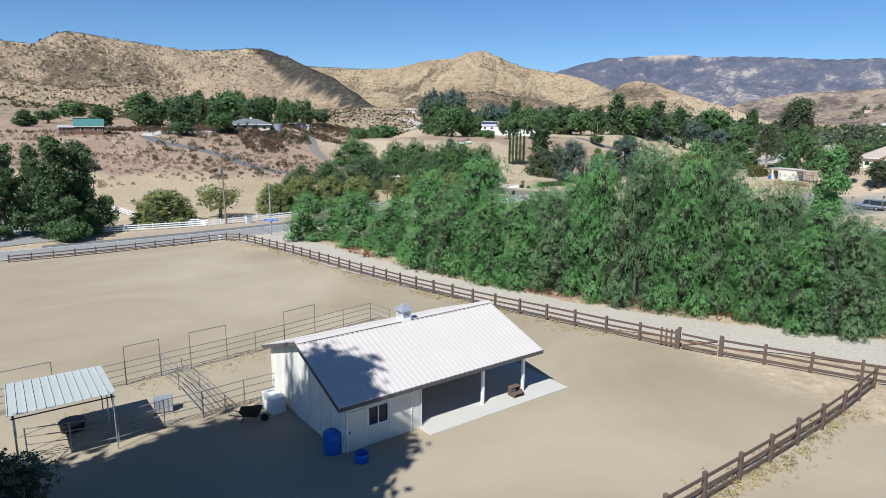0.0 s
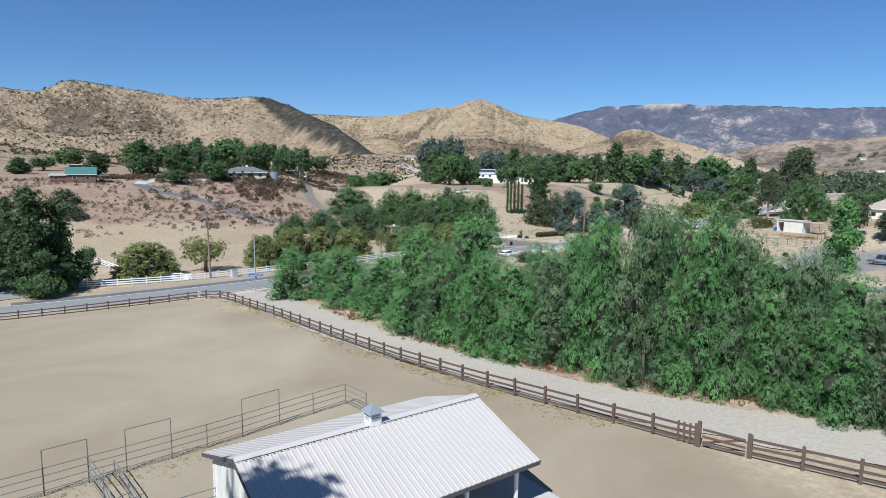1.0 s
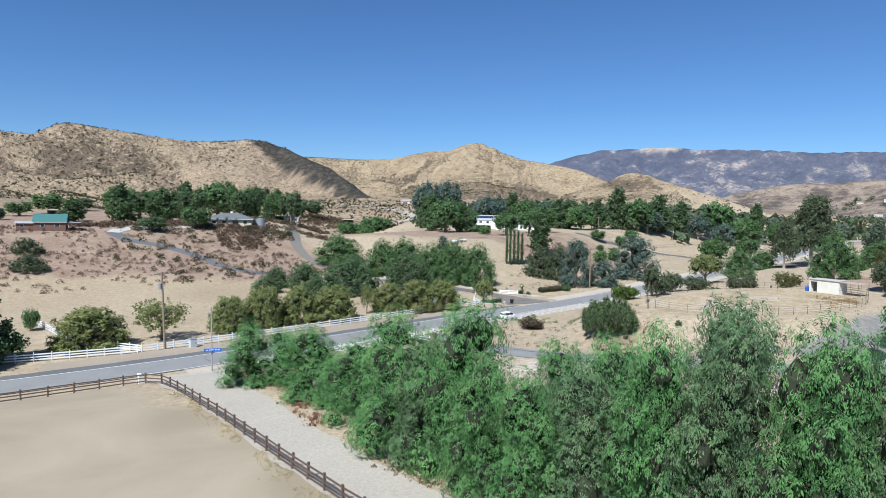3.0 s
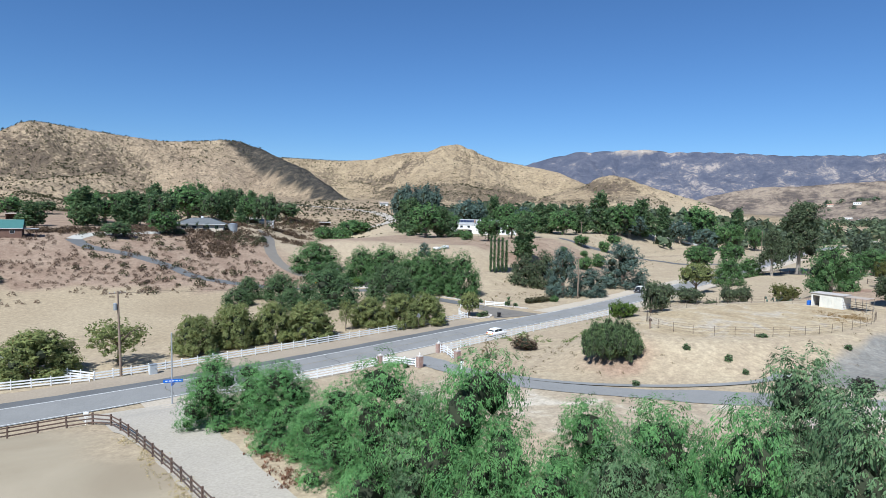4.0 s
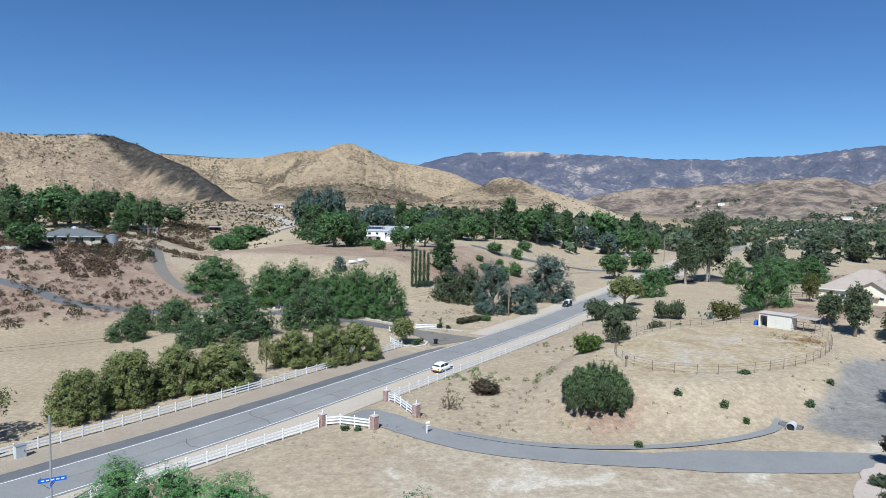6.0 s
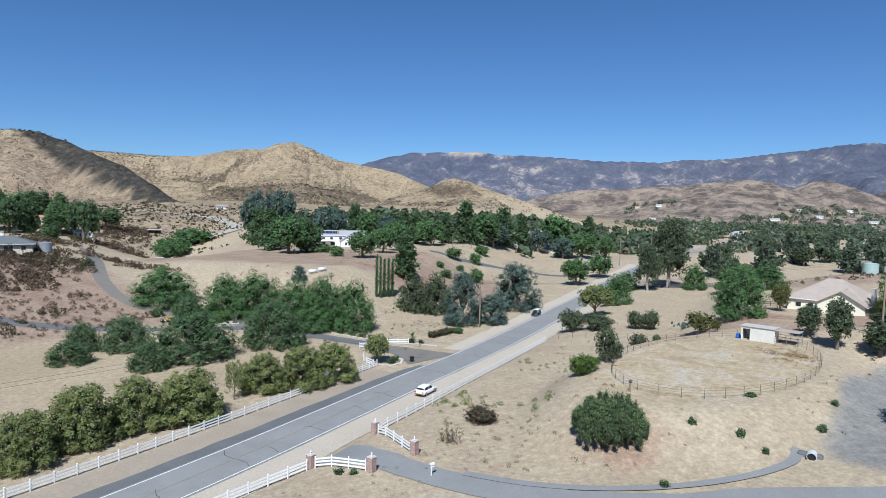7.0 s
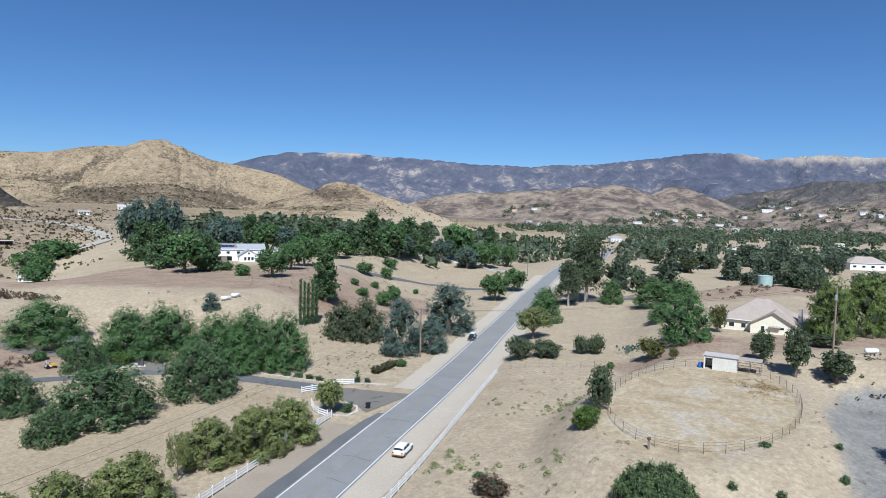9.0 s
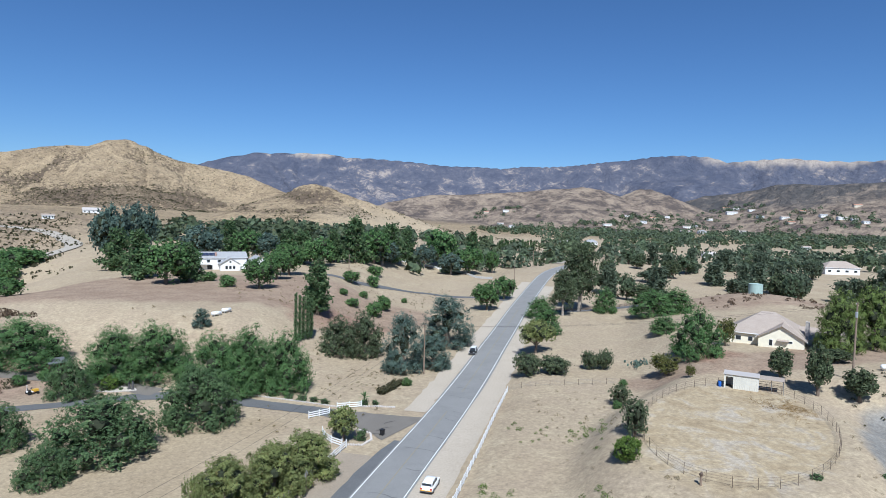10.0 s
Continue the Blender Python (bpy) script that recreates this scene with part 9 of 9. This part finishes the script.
for k, (leaf, label) in enumerate(((LEAF_FAR, "green trees of the far valley"), (LEAF_FAR_DARK, "dark trees of the far valley"), (LEAF_OLIVE, "olive trees of the far valley"))):
    frng = np.random.default_rng(51 + k)
    fx, fy, fs, fq = spread(frng, 1500, (330, 1250), (-850, 60), 70, 52 + k, 0.74)
    ok = (np.abs(fq) > 14) & ~((np.abs((fx - 300) * 0.52 - (fy - 236) * 0.855) < 15) & (fx < 425)) & ~((np.hypot(fx - 345, fy - 555) < 45)) & (np.hypot(fx - 500, fy - 640) > 20)
    fx, fy = fx[ok], fy[ok]
    sz = frng.uniform(0.7, 1.5, len(fx))
    tufts("far_woods", fx, fy, 8.5 * sz, 10 * sz, leaf, label, "woods", 60, 0.24, 55 + k)
    fx, fy, fs, fq = spread(frng, 3000, (1000, 2100), (-1500, 250), 90, 62 + k, 0.80)
    low = land(fx, fy) < 42
    near_house = np.array([(a, b) for a, b, *_ in VALLEY_HOUSES for _ in range(4)], float)
    fx = np.concatenate((fx[low], near_house[:, 0] + frng.normal(0, 30, len(near_house))))
    fy = np.concatenate((fy[low], near_house[:, 1] + frng.normal(0, 30, len(near_house))))
    sz = frng.uniform(0.8, 1.6, len(fx))
    tufts("far_woods", fx, fy, 9 * sz, 13 * sz, leaf, label, "woods", 30, 0.32, 65 + k)
    fx, fy, fs, fq = spread(frng, 260, (290, 620), (60, 330), 60, 72 + k, 0.62)
    sz = frng.uniform(0.7, 1.4, len(fx))
    tufts("far_woods", fx, fy, 10 * sz, 10 * sz, leaf, label, "woods", 34, 0.34, 75 + k)
plant_out([shrub_pattern("bank_bush", 86, LEAF_DARK, 1.0, 1.2, 500, 0.14, "small dark round bush on the dry bank", "bank bushes")], [(37.7, 106.7, 0.9, 1.1), (42.5, 103.9, 1.0, 1.2), (43.5, 101.1, 0.8, 0.9), (62.9, 109.9, 0.9, 1.1), (55.0, 104.3, 1.1, 1.3), (27.8, 97.8, 0.8, 1.2), (51.6, 112.7, 0.6, 1.7), (18.1, 129.9, 0.9, 1.7)], 1.0, 1.2, 87)
plant_out([gum_pattern(88, LEAF_PEPPER, 12, 5.7, 5200, "slender green tree with a pale trunk at the court", "", 0.15, None, 0.26, 0.5)], [(66.7, 99.4, 12, 6.2)], 12, 5.7, 89)
# rank dry weeds inside the pen, by the shed
rim_rng = np.random.default_rng(91)
rx, ry = 77 + rim_rng.normal(0, 4.2, 1000), 131.5 + rim_rng.normal(0, 3.2, 1000)
rk = (pen_ring(rx, ry) < 0.9) & (value_noise(rx / 3, ry / 3, 92) > 0.35)
tufts("pen_weeds", rx[rk], ry[rk], rim_rng.uniform(0.12, 0.3, int(rk.sum())), rim_rng.uniform(0.4, 0.9, int(rk.sum())), leafy("rust_weed", (0.22, 0.14, 0.06), (0.42, 0.29, 0.14)), "rust-brown dry weeds inside the pen fence", "weeds", 16, 0.28, 93, 0.02, True)
